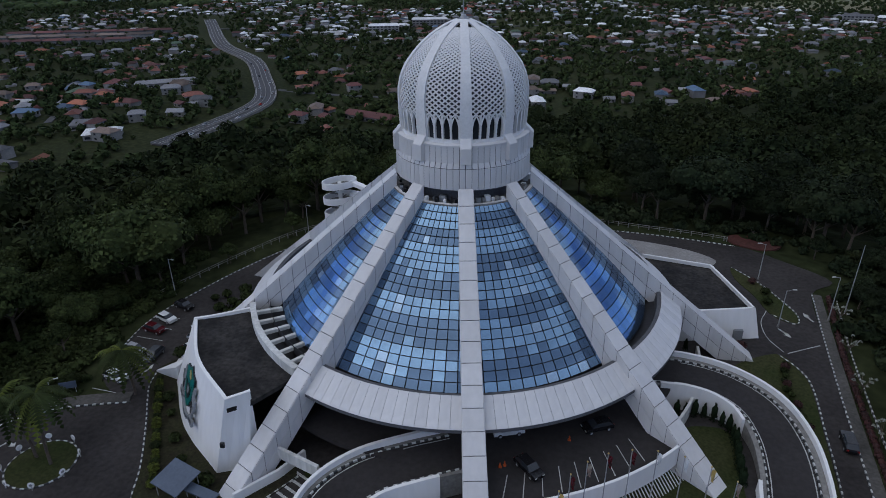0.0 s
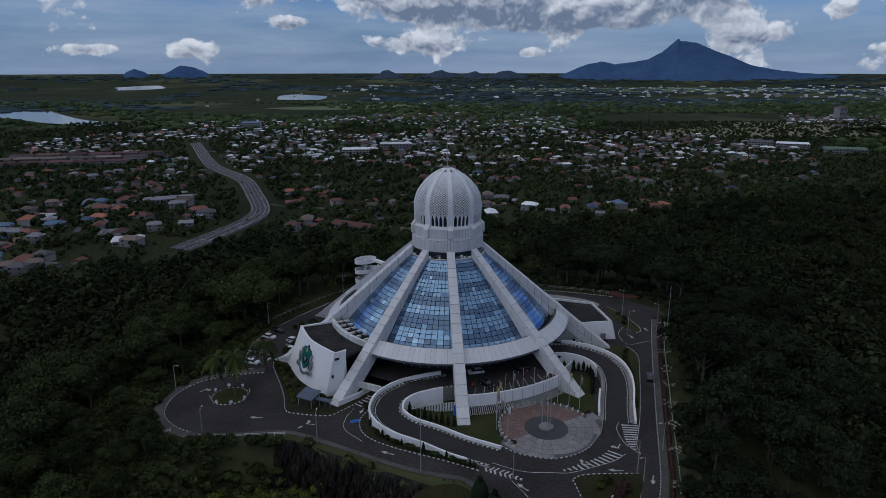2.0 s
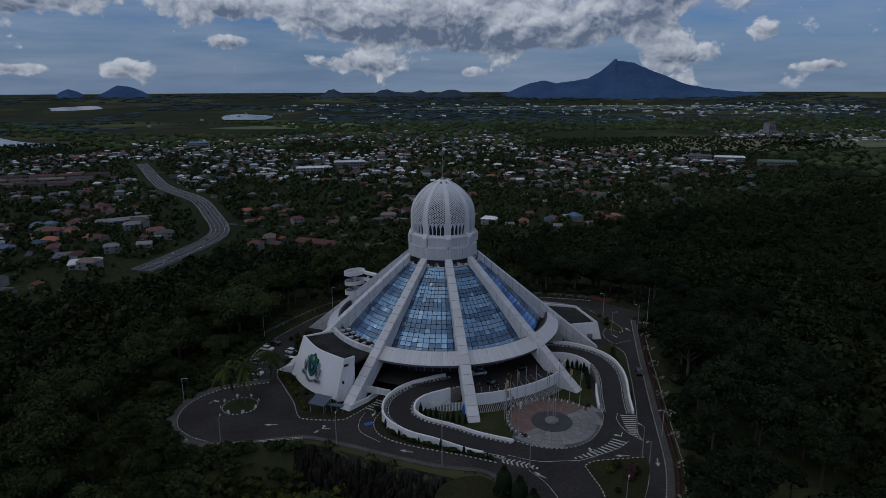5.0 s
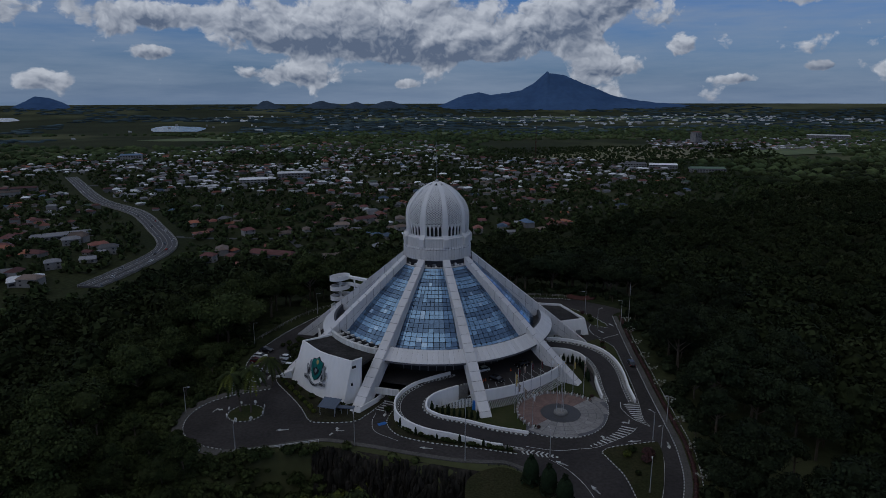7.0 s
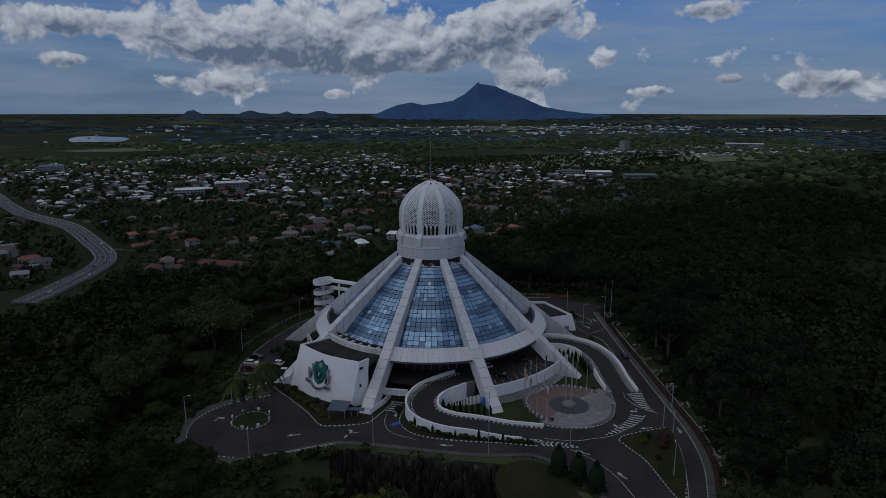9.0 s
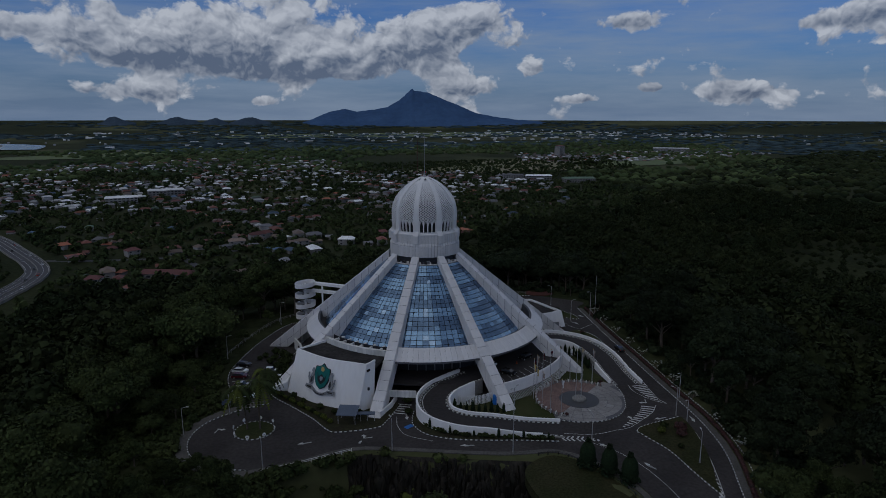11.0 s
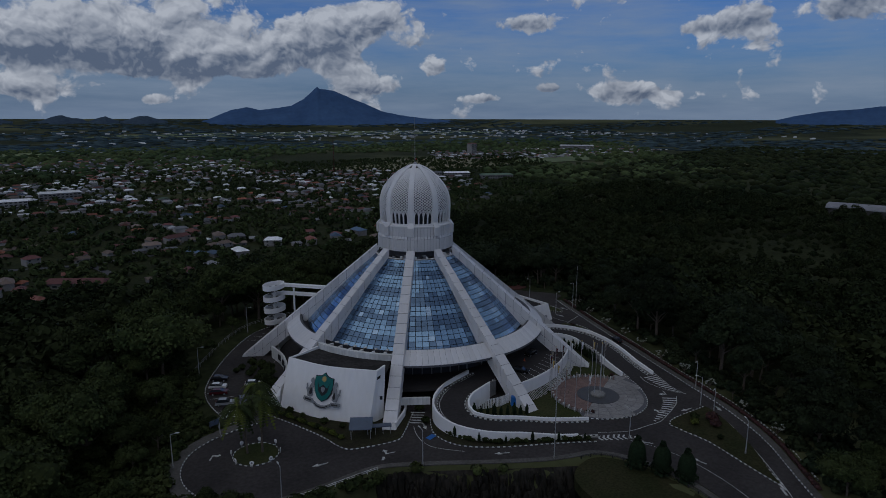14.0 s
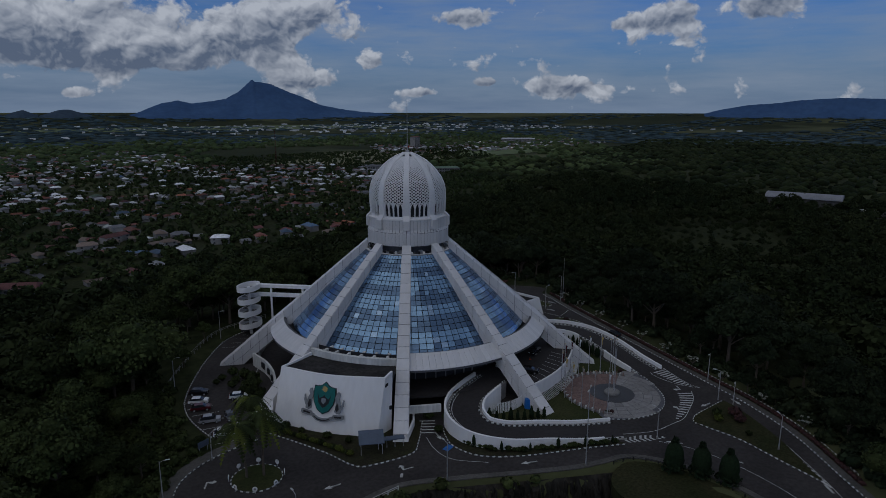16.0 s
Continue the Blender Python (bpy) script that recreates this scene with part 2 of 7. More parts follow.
# darker copy of the tree leaves: eastern cloud shade put into the colour
M["leaf_shaded"] = mat("cloud_shaded_leaves", (0.0105, 0.0170, 0.0085), (0.024, 0.031, 0.0135), 0.85, 0.10, 1.2, 0.3, 0.0, rand=0.3, island=0.5, spec=0.08)
M["soil"] = mat("dark_bed_soil", (0.026, 0.021, 0.015), (0.034, 0.036, 0.017), 0.95, 0.4, 3.0, 0.35, 0.4, spec=0.1)
M["rough_grass"] = mat("rough_dark_grass", (0.022, 0.026, 0.010), (0.036, 0.034, 0.016), 0.95, 0.15, 2.0, 0.35, 0.5, spec=0.08)
# lowered a little: cloud shade over the woods is in this colour
M["leaf_far"] = mat("shade_darkened_woodland_leaves", (0.0115, 0.0185, 0.008), (0.027, 0.034, 0.0135), 0.9, 0.010, 0.3, 0.35, 0.0, island=0.5, spec=0.05)
M["leaf_town"] = mat("garden_leaves", (0.022, 0.035, 0.014), (0.045, 0.058, 0.022), 0.9, 0.010, 0.3, 0.3, 0.0, island=0.5, spec=0.05)
# blue-grey leaf colour holds the haze of distance
M["leaf_distant"] = mat("haze_tinted_canopy", (0.040, 0.066, 0.078), (0.062, 0.088, 0.090), 0.95, 0.0022, 0.02, 0.25, 0.0, island=0.4, spec=0.03)
# light yellow-green carries the sunlight on the plain in the base colour
M["leaf_plain"] = mat("sun_lightened_plain_leaves", (0.030, 0.050, 0.022), (0.070, 0.090, 0.036), 0.9, 0.004, 0.1, 0.3, 0.0, island=0.35, spec=0.05)
M["leaf_yellow"] = mat("yellow_green_leaves", (0.085, 0.095, 0.018), (0.05, 0.068, 0.016), 0.8, 0.5, 3, 0.3, 0.0, rand=0.2, island=0.4, spec=0.1)
M["conifer"] = mat("dark_conifer", (0.010, 0.018, 0.009), (0.016, 0.026, 0.012), 0.9, 0.5, 3, 0.3, 0.0, rand=0.15, island=0.4, spec=0.05)
M["bark"] = mat("bark", (0.11, 0.085, 0.065), (0.07, 0.055, 0.043), 0.9, 0.8, 6, 0.3, 0.4)
M["red_leaf"] = mat("dark_red_shrub", (0.055, 0.016, 0.014), (0.035, 0.014, 0.012), 0.8, 1.2, 5, 0.4, 0.2, island=0.4)
M["metal"] = mat("galvanised_pole", (0.42, 0.42, 0.43), (0.34, 0.34, 0.35), 0.4, 0.6, 5, 0.08, 0.0, metal=0.3)
M["rock"] = mat("dark_rock_face", (0.030, 0.026, 0.022), (0.014, 0.014, 0.011), 0.95, 0.25, 1.2, 0.5, 0.8, rand=0.35, streak=True, spec=0.1)
M["shelter"] = mat("blue_grey_sheet_roof", (0.085, 0.11, 0.155), (0.07, 0.09, 0.125), 0.5, 0.4, 3, 0.12)
M["blue"] = mat("blue_plastic", (0.012, 0.13, 0.42), (0.01, 0.10, 0.34), 0.45, 0.8, 5, 0.1)
M["teal"] = mat("teal_enamel", (0.0, 0.14, 0.125), (0.0, 0.11, 0.10), 0.4, 0.6, 4, 0.08)
M["silver"] = mat("grey_relief", (0.27, 0.28, 0.29), (0.19, 0.20, 0.21), 0.45, 0.6, 4, 0.1)
M["black"] = mat("black_paint", (0.014, 0.014, 0.016), None, 0.4, 0.8, 4, 0.1)
M["gold"] = mat("gold_paint", (0.5, 0.36, 0.12), None, 0.4, 0.8, 4, 0.1)
M["redroof"] = mat("red_court_surface", (0.095, 0.036, 0.030), (0.07, 0.034, 0.03), 0.85, 0.2, 2, 0.25, spec=0.1)
M["orange"] = mat("orange_cone", (0.5, 0.09, 0.02), None, 0.6, 0.8, 4, 0.1)
M["cloth"] = mat("flag_cloth", (0.32, 0.30, 0.25), (0.22, 0.10, 0.08), 0.8, 1.5, 5, 0.2)
M["tyre"] = mat("tyre_rubber", (0.015, 0.015, 0.015), None, 0.85, 1, 6, 0.2)
M["lamp_glass"] = mat("lamp_lens", (0.5, 0.5, 0.48), None, 0.2, 1, 6, 0.05)
M["tail"] = mat("red_lens", (0.28, 0.01, 0.01), None, 0.3, 1, 6, 0.05)


def glass_mat(name, tint, rough):
    m = mat(name, tint, tuple(v * 0.86 for v in tint), rough, 0.25, 0.9, 0.10, 0.0, metal=0.85, rand=0.09, spec=0.5)
    return m


M["pane_blue"] = glass_mat("blue_reflective_glass", (0.25, 0.40, 0.575), 0.10)
M["pane_dark"] = glass_mat("dark_blue_glass", (0.13, 0.205, 0.315), 0.10)
M["pane_pale"] = glass_mat("pale_reflective_glass", (0.38, 0.52, 0.68), 0.14)
for key, c in dict(white=(0.72, 0.73, 0.74), silver=(0.32, 0.33, 0.35), black=(0.012, 0.012, 0.014), maroon=(0.075, 0.008, 0.012), grey=(0.07, 0.075, 0.085),
                   red=(0.45, 0.03, 0.02)).items():
    M["car_" + key] = mat(key + "_car_paint", c, tuple(v * 0.95 for v in c), 0.22, 0.4, 3, 0.03, 0.0, spec=0.6)
ROOFS = [mat("roof_" + n, c, tuple(v * 0.75 for v in c), 0.8, 0.1, 1.5, 0.2, 0.1, rand=0.5, island=0.6) for n, c in (
    ("grey", (0.17, 0.17, 0.18)), ("pale", (0.62, 0.62, 0.62)), ("rust", (0.16, 0.06, 0.045)), ("orange", (0.27, 0.095, 0.055)),
    ("maroon", (0.12, 0.045, 0.042)), ("blue", (0.08, 0.13, 0.20)), ("green", (0.08, 0.12, 0.08)), ("brown", (0.15, 0.11, 0.09)))]
HOUSE_WALL = mat("house_render", (0.30, 0.285, 0.27), (0.18, 0.175, 0.17), 0.8, 0.1, 1.5, 0.15, 0.0, rand=0.35, island=0.45)


# ---- building helpers ----
def mesh_of(bm, name="mesh"):
    me = bpy.data.meshes.new(name)
    bm.normal_update()
    bm.to_mesh(me)
    bm.free()
    return me


def raw_mesh(verts, faces, name="mesh", smooth=False):
    me = bpy.data.meshes.new(name)
    me.from_pydata([tuple(v) for v in verts], [], faces)
    if smooth:
        me.polygons.foreach_set("use_smooth", [True] * len(me.polygons))
    me.update()
    return me


def part(name, bm, material, parent=None, label="", m=None):
    """One mesh object under a thing or a part."""
    me = mesh_of(bm, name) if isinstance(bm, bmesh.types.BMesh) else bm
    if material is not None and not me.materials:
        for one in material if isinstance(material, (list, tuple)) else (material,):
            me.materials.append(one)
    ob = new(name, me)
    ob.parent = parent
    if m is not None:
        ob.matrix_basis = m
    if label:
        tagged(ob, label)
    return ob


def thing(name, label, category, group="", kind="", m=None):
    ob = new(name)
    ob.empty_display_size = 0.5
    if m is not None:
        ob.matrix_basis = m
    return tagged(ob, label, category, group, kind)


def slab(name, bm, material, label, category, kind="structure", m=None, group=""):
    return tagged(part(name, bm, material, None, "", m), label, category, group, kind)


def box(bm, c, s, turn=None):
    m = Matrix.Translation(c) @ (turn or Matrix()) @ Matrix.Diagonal((*s, 1))
    return bmesh.ops.create_cube(bm, size=1, matrix=m)["verts"]


def bevel_all(bm, width, segments=1):
    bmesh.ops.bevel(bm, geom=bm.edges[:], offset=width, segments=segments, affect="EDGES", profile=0.6)
    return bm


def rod(bm, a, b, r0, r1=None, n=8):
    a, b = Vector(a), Vector(b)
    way = (b - a).to_track_quat("Z", "Y").to_matrix().to_4x4()
    bmesh.ops.create_cone(bm, cap_ends=True, segments=n, radius1=r0, radius2=r0 if r1 is None else r1, depth=(b - a).length,
                          matrix=Matrix.Translation((a + b) / 2) @ way)


def prism(bm, pts, z0, z1):
    """A flat outline raised from z0 to z1; z0 and z1 may be lists."""
    n = len(pts)
    lo = [bm.verts.new((p[0], p[1], z0[i] if isinstance(z0, list) else z0)) for i, p in enumerate(pts)]
    hi = [bm.verts.new((p[0], p[1], z1[i] if isinstance(z1, list) else z1)) for i, p in enumerate(pts)]
    for i in range(n):
        j = (i + 1) % n
        bm.faces.new((lo[i], lo[j], hi[j], hi[i]))
    caps = [bm.faces.new(hi), bm.faces.new(lo[::-1])]
    bmesh.ops.recalc_face_normals(bm, faces=bm.faces[:])
    bmesh.ops.triangulate(bm, faces=caps)


def smooth_path(pts, step=1.0, closed=False):
    """Catmull-Rom through the points, resampled at even steps."""
    pts = [Vector(p if len(p) == 3 else (*p, 0)) for p in pts]
    n, out = len(pts), []
    for i in range(n if closed else n - 1):
        a, b = pts[i], pts[(i + 1) % n]
        p0 = pts[i - 1] if (i or closed) else a * 2 - b
        p3 = pts[(i + 2) % n] if (i + 2 < n or closed) else b * 2 - a
        k = max(2, int((b - a).length / step * 3))
        for j in range(k):
            t = j / k
            out.append(0.5 * ((2 * a) + (b - p0) * t + (2 * p0 - 5 * a + 4 * b - p3) * t * t + (3 * a - p0 - 3 * b + p3) * t ** 3))
    out.append(pts[0].copy() if closed else pts[-1].copy())
    res, left = [out[0]], step
    for a, b in zip(out, out[1:]):
        d, pos = (b - a).length, 0.0
        while d - pos >= left:
            pos += left
            res.append(a.lerp(b, pos / d))
            left = step
        left -= d - pos
    if not closed and (res[-1] - out[-1]).length > 0.1 * step:
        res.append(out[-1])
    return res


def normals(path, closed=False):
    res, n = [], len(path)
    for i in range(n):
        a = path[i - 1] if (i or closed) else path[i]
        b = path[(i + 1) % n] if (i < n - 1 or closed) else path[i]
        d = (b - a).to_2d()
        d = d.normalized() if d.length else Vector((1, 0))
        res.append(Vector((-d.y, d.x, 0)))
    return res


def band(path, left, right, lift=0.0, closed=False, thick=0.0):
    """A strip along a path, from `right` to `left` metres of it; with thick, a solid one."""
    nn = normals(path, closed)
    v, f = [], []
    for p, q in zip(path, nn):
        a, b = p + q * left, p + q * right
        v += [(a.x, a.y, p.z + lift), (b.x, b.y, p.z + lift)]
        if thick:
            v += [(a.x, a.y, p.z + lift - thick), (b.x, b.y, p.z + lift - thick)]
    n, w = len(path), 4 if thick else 2
    for i in range(n if closed else n - 1):
        j = (i + 1) % n
        a, b = i * w, j * w
        f.append((a, a + 1, b + 1, b) if left > right else (a, b, b + 1, a + 1))
        if thick:
            f += [(a + 2, b + 2, b + 3, a + 3), (a, b, b + 2, a + 2), (a + 1, a + 3, b + 3, b + 1)]
    if thick and not closed:
        e = (n - 1) * w
        f += [(0, 2, 3, 1), (e, e + 1, e + 3, e + 2)]
    return v, f


def join_vf(chunks):
    v, f = [], []
    for cv, cf in chunks:
        o = len(v)
        v += cv
        f += [tuple(i + o for i in face) for face in cf]
    return v, f


def fix(me):
    bm = bmesh.new()
    bm.from_mesh(me)
    bmesh.ops.recalc_face_normals(bm, faces=bm.faces[:])
    bm.to_mesh(me)
    bm.free()
    return me


def wall_along(path, thick, bottom, top, closed=False):
    """An upright wall along a path; bottom and top are heights, or functions of the path's z."""
    nn = normals(path, closed)
    v, f, n = [], [], len(path)
    for p, q in zip(path, nn):
        z0, z1 = bottom(p.z) if callable(bottom) else bottom, top(p.z) if callable(top) else top
        a, b = p + q * thick / 2, p - q * thick / 2
        v += [(a.x, a.y, z0), (b.x, b.y, z0), (b.x, b.y, z1), (a.x, a.y, z1)]
    for i in range(n if closed else n - 1):
        a, b = i * 4, ((i + 1) % n) * 4
        for k in range(4):
            f.append((a + k, b + k, b + (k + 1) % 4, a + (k + 1) % 4))
    if not closed:
        e = (n - 1) * 4
        f += [(3, 2, 1, 0), (e, e + 1, e + 2, e + 3)]
    return fix(raw_mesh(v, f, "wall"))


def polar(r, az, z=0.0):
    """Azimuth in degrees from -y towards +x."""
    a = radians(az)
    return Vector((r * math.sin(a), -r * math.cos(a), z))


def lathe(profile, n, a0=0.0, a1=360.0):
    v, f, k = [], [], len(profile)
    full = abs(a1 - a0) >= 359.9
    m = n if full else n + 1
    for i in range(m):
        for r, z in profile:
            v.append(polar(r, a0 + (a1 - a0) * i / n, z))
    for i in range(n):
        j = (i + 1) % m
        for q in range(k - 1):
            f.append((i * k + q, j * k + q, j * k + q + 1, i * k + q + 1))
    return v, f


def scatter(rng, x0, x1, y0, y1):
    return rng.uniform(x0, x1), rng.uniform(y0, y1)

# ---- ground ----
EYE_C = (-40.0, -170.0)  # about where the camera flies; far distances shrink round it
PLAIN = -52.0
SITE = [(-52, -21.5), (-57.6, -15.5), (-58.9, -7.8), (-58.6, 0.5), (-55.5, 9.5), (-46.5, 25.5), (-36, 38.6), (-26, 43), (-8, 49), (12, 50), (30, 47), (48, 42.5),
        (61, 38), (68, 31), (74.5, 21.5), (68, 16), (62.5, -1.2), (57.6, -17), (53.6, -30.7), (50.0, -42.6), (44.8, -60.5), (41.4, -71.4), (35.6, -84), (25.4, -98.2),
        (16, -112), (4, -127), (-4, -122), (5, -106), (9.6, -92), (9.8, -82), (7.2, -74), (2.5, -68.6), (-2, -67.2), (-7.8, -65.4), (-17, -60.8), (-28, -54.8),
        (-37.8, -50.6), (-50, -51.4), (-59.7, -51.3), (-63.5, -49.2), (-67.8, -45), (-69.9, -40.9), (-70.2, -34.4), (-68, -28.8), (-64.1, -25), (-58.6, -22.5)]
SITE_EDGE = [p.to_2d() for p in smooth_path(SITE, 2.0, True)][:-1]
SE = np.array([tuple(p) for p in SITE_EDGE])


def outside(x, y):
    """Metres outside the paved site (negative inside), for arrays."""
    x, y = np.asarray(x, float), np.asarray(y, float)
    best, inside = np.full(x.shape, 1e9), np.zeros(x.shape, bool)
    for (ax, ay), (bx, by) in zip(SE, np.roll(SE, -1, 0)):
        dx, dy = bx - ax, by - ay
        t = np.clip(((x - ax) * dx + (y - ay) * dy) / (dx * dx + dy * dy), 0, 1)
        best = np.minimum(best, np.hypot(x - ax - t * dx, y - ay - t * dy))
        if by != ay:
            inside ^= ((ay > y) != (by > y)) & (x < (bx - ax) * (y - ay) / (by - ay) + ax)
    return np.where(inside, -best, best)


def soft(v):
    v = np.clip(v, 0, 1)
    return v * v * (3 - 2 * v)


def ground_z(x, y):
    """The height of the land, for arrays: a flat hilltop, wooded slopes, the plain, and its rise to the horizon line."""
    x, y = np.asarray(x, float), np.asarray(y, float)
    d = np.maximum(outside(x, y) - 2.5, 0)
    front = soft((-38 - y) / 14) * soft((6 - x) / 8) * soft((x + 62) / 12)
    gentle = soft((-30 - y) / 25) * soft((x + 8) / 14) * soft((60 - x) / 30)
    z = PLAIN * soft(d / 300) * 0.75 + PLAIN * 0.25 * soft(d / 90) * (1 - 0.6 * gentle)
    z = z - 8.5 * front * soft((d - 0.5) / 5)
    z = z + np.where(d > 25, np.sin(x * 0.021 + 1) * np.cos(y * 0.018) * 3.0 * soft((d - 25) / 100) * soft((700 - d) / 300), 0)
    far = np.hypot(x - EYE_C[0], y - EYE_C[1])
    true = 2500 / np.maximum(1 - (far - 2500) / 2450, 0.012)
    return np.where(far > 2500, 80 - 132 * far / true - 34 * soft((far - 2500) / 2430), np.maximum(z, PLAIN))


def far_place(x, y):
    """A place on the plain drawn in, so that land past 2.5 km fits inside the farthest drawn distance."""
    dx, dy = x - EYE_C[0], y - EYE_C[1]
    d = math.hypot(dx, dy)
    k = 1 if d < 2500 else (2500 + 2450 * (1 - 2500 / d)) / d
    return EYE_C[0] + dx * k, EYE_C[1] + dy * k


def gz(x, y):
    if math.hypot(x, y + 20) > 480:
        far = math.hypot(x - EYE_C[0], y - EYE_C[1])
        if far <= 2500:
            return PLAIN
        k = min((far - 2500) / 2430, 1)
        return 80 - 132 * far * max(1 - (far - 2500) / 2450, 0.012) / 2500 - 34 * k * k * (3 - 2 * k)
    return float(ground_z(np.array([x]), np.array([y]))[0])


def build_ground():
    rings = np.r_[0, np.linspace(20, 130, 56), np.geomspace(134, 4930, 84)]
    n = 220
    a = np.linspace(0, 2 * np.pi, n, endpoint=False)
    rr, aa = np.meshgrid(rings[1:], a, indexing="ij")
    x, y = rr * np.sin(aa), -20 - rr * np.cos(aa)
    z = ground_z(x, y)
    rng = np.random.default_rng(3)
    z = z + np.where((outside(x, y) > 4) & (rr < 2000), rng.normal(0, 0.35, z.shape), 0)
    z = np.where(outside(x, y) < 2.6, -0.02, z)
    v = [(0, -20, 0)] + [tuple(p) for p in np.stack([x, y, z], -1).reshape(-1, 3)]
    f = [(0, 1 + (j + 1) % n, 1 + j) for j in range(n)]
    k = len(rings) - 1
    for i in range(k - 1):
        for j in range(n):
            q, w = 1 + i * n, 1 + (i + 1) * n
            f.append((q + j, q + (j + 1) % n, w + (j + 1) % n, w + j))
    return fix(raw_mesh(v, f, "ground", True))


land = mat("wooded_land", (0.020, 0.026, 0.011), (0.040, 0.045, 0.020), 0.95, 0.0035, 0.35, 0.4, 0.6, spec=0.05)
nt = land.node_tree
p = nt.nodes["Principled BSDF"]
old = p.inputs["Base Color"].links[0].from_socket
co = nt.nodes.new("ShaderNodeTexCoord").outputs["Object"]
speck = nt.nodes.new("ShaderNodeTexNoise")
speck.inputs["Scale"].default_value, speck.inputs["Detail"].default_value = 0.0016, 7
nt.links.new(co, speck.inputs["Vector"])
tone = nt.nodes.new("ShaderNodeMapRange")
tone.inputs["From Min"].default_value, tone.inputs["From Max"].default_value = 0.52, 0.66
nt.links.new(speck.outputs[0], tone.inputs[0])
mixn = nt.nodes.new("ShaderNodeMix")
mixn.data_type = "RGBA"
nt.links.new(tone.outputs[0], mixn.inputs[0])
nt.links.new(old, mixn.inputs[6])
mixn.inputs[7].default_value = (0.095, 0.100, 0.048, 1)
nt.links.new(mixn.outputs[2], p.inputs["Base Color"])
slab("ground", build_ground(), land, "dark green wooded hill and plain reaching the horizon", "ground")

# ---- paved site ----
bm = bmesh.new()
prism(bm, SITE_EDGE, -0.4, 0.04)
slab("road", bm, M["asphalt"], "worn dark grey asphalt forecourt and ring road on the hilltop", "road")


def raised(name, outline, material, label, category, z=0.15, step=1.0, low=-0.1):
    pts = [p.to_2d() for p in smooth_path(outline, step, True)][:-1]
    b = bmesh.new()
    prism(b, pts, low, z)
    return slab(name, b, material, label, category)


CIRCLE = lambda cx, cy, r, n=24: [(cx + r * math.cos(2 * math.pi * i / n), cy + r * math.sin(2 * math.pi * i / n)) for i in range(n)]
ISLE = (-55.9, -34.2)
raised("ground", CIRCLE(*ISLE, 4.3), M["grass"], "round grass island in the roundabout", "traffic island", 0.2)
raised("pavement", [(-50.2, -13.4), (-48.6, -17.9), (-45.3, -25.6), (-42.2, -34), (-40.4, -40.6), (-37.9, -42.6), (-30, -43.8), (-26.6, -41.4), (-21, -35), (-24, -30), (-30, -28), (-40, -10),
                    (-45, -8)], M["soil"], "planted strip along the foot of the white annexe", "planting bed", 0.14)
raised("ground", [(-21.3, -45.6), (-20.4, -50.6), (-17.5, -54.2), (-11.4, -57.9), (-2, -62.2), (5.0, -65.8), (5.2, -64.9), (-5.3, -58.4), (-12.8, -54.6), (-17.8, -50), (-19.4, -45.5), (-18.4, -40),
                  (-19.6, -40)], M["soil"], "narrow planted bank below the ramp wall", "planting bed", 0.16)
raised("ground", [(9.8, -56.0), (-3.6, -50.2), (-9.9, -46.4), (-11.6, -42.3), (-9.5, -39.5), (-4, -38), (3, -40), (10, -41), (20, -37), (28, -31), (31, -24), (37, -23.2), (38.6, -26), (36.6, -35), (35.0, -44.8),
                  (32, -46), (18, -58)], M["grass"], "shaded lawn between the ramps and the flag plaza", "lawn", 0.10)
raised("ground", [(24.2, -69.2), (28, -67.8), (37.6, -67.4), (38.6, -68.6), (36.4, -74.5), (31, -84), (24.8, -92), (22.6, -95), (23.4, -88), (25, -79), (24.6, -73)], M["rough_grass"],
       "grass island with shrubs between the two roads", "traffic island", 0.15)
raised("ground", [(53.0, -4.6), (54.6, -9.4), (54.3, -14.2), (51.5, -24), (49.6, -30.7), (46.2, -41.5), (44.6, -45.5), (44.9, -40), (47.6, -31), (48.0, -23), (45.6, -16.8), (42, -13.2), (45, -8)],
       M["grass"], "strip of grass with shrubs beside the ramp wall", "planting bed", 0.14)
raised("ground", [(57.2, 8.0), (60.2, 5.0), (61.6, 8), (61.0, 13), (59.4, 20), (56.5, 27), (55.4, 22), (56.6, 15)], M["grass"], "small kerbed planting island at the side junction", "traffic island", 0.15)
raised("pavement", [(46, 26), (52, 27.5), (54, 31), (48, 36.5), (36, 41), (32, 38), (40, 33)], M["paving"], "grey paved parking court behind the side block", "parking court", 0.07)
raised("pavement", [(60.5, 39.5), (66, 35.5), (71, 37.5), (68, 42), (62, 43.5)], M["redroof"], "dull red surfaced court beside the road bend", "court", 0.3)

# footpaths outside the kerbs
OUTER = smooth_path(SITE, 1.0, True)
right_edge = smooth_path([(68, 16), (62.5, -1.2), (57.6, -17), (53.6, -30.7), (50.0, -42.6), (44.8, -60.5), (41.4, -71.4), (35.6, -84), (25.4, -98.2), (16, -112)], 1.0)
loop_edge = smooth_path([(-50.5, -21.2), (-58.6, -22.6), (-64.1, -25), (-68, -28.8), (-70.1, -34.4), (-69.8, -40.9), (-67.6, -45), (-63.2, -49.2), (-59.4, -51.1)], 1.0)
front_edge = smooth_path([(-59.4, -51.1), (-50, -51.2), (-37.8, -50.4), (-28, -54.6), (-17, -60.6), (-7.8, -65.2), (-2, -67), (2.5, -68.4), (7, -74), (9.6, -82), (9.4, -92), (5, -105)], 1.0)
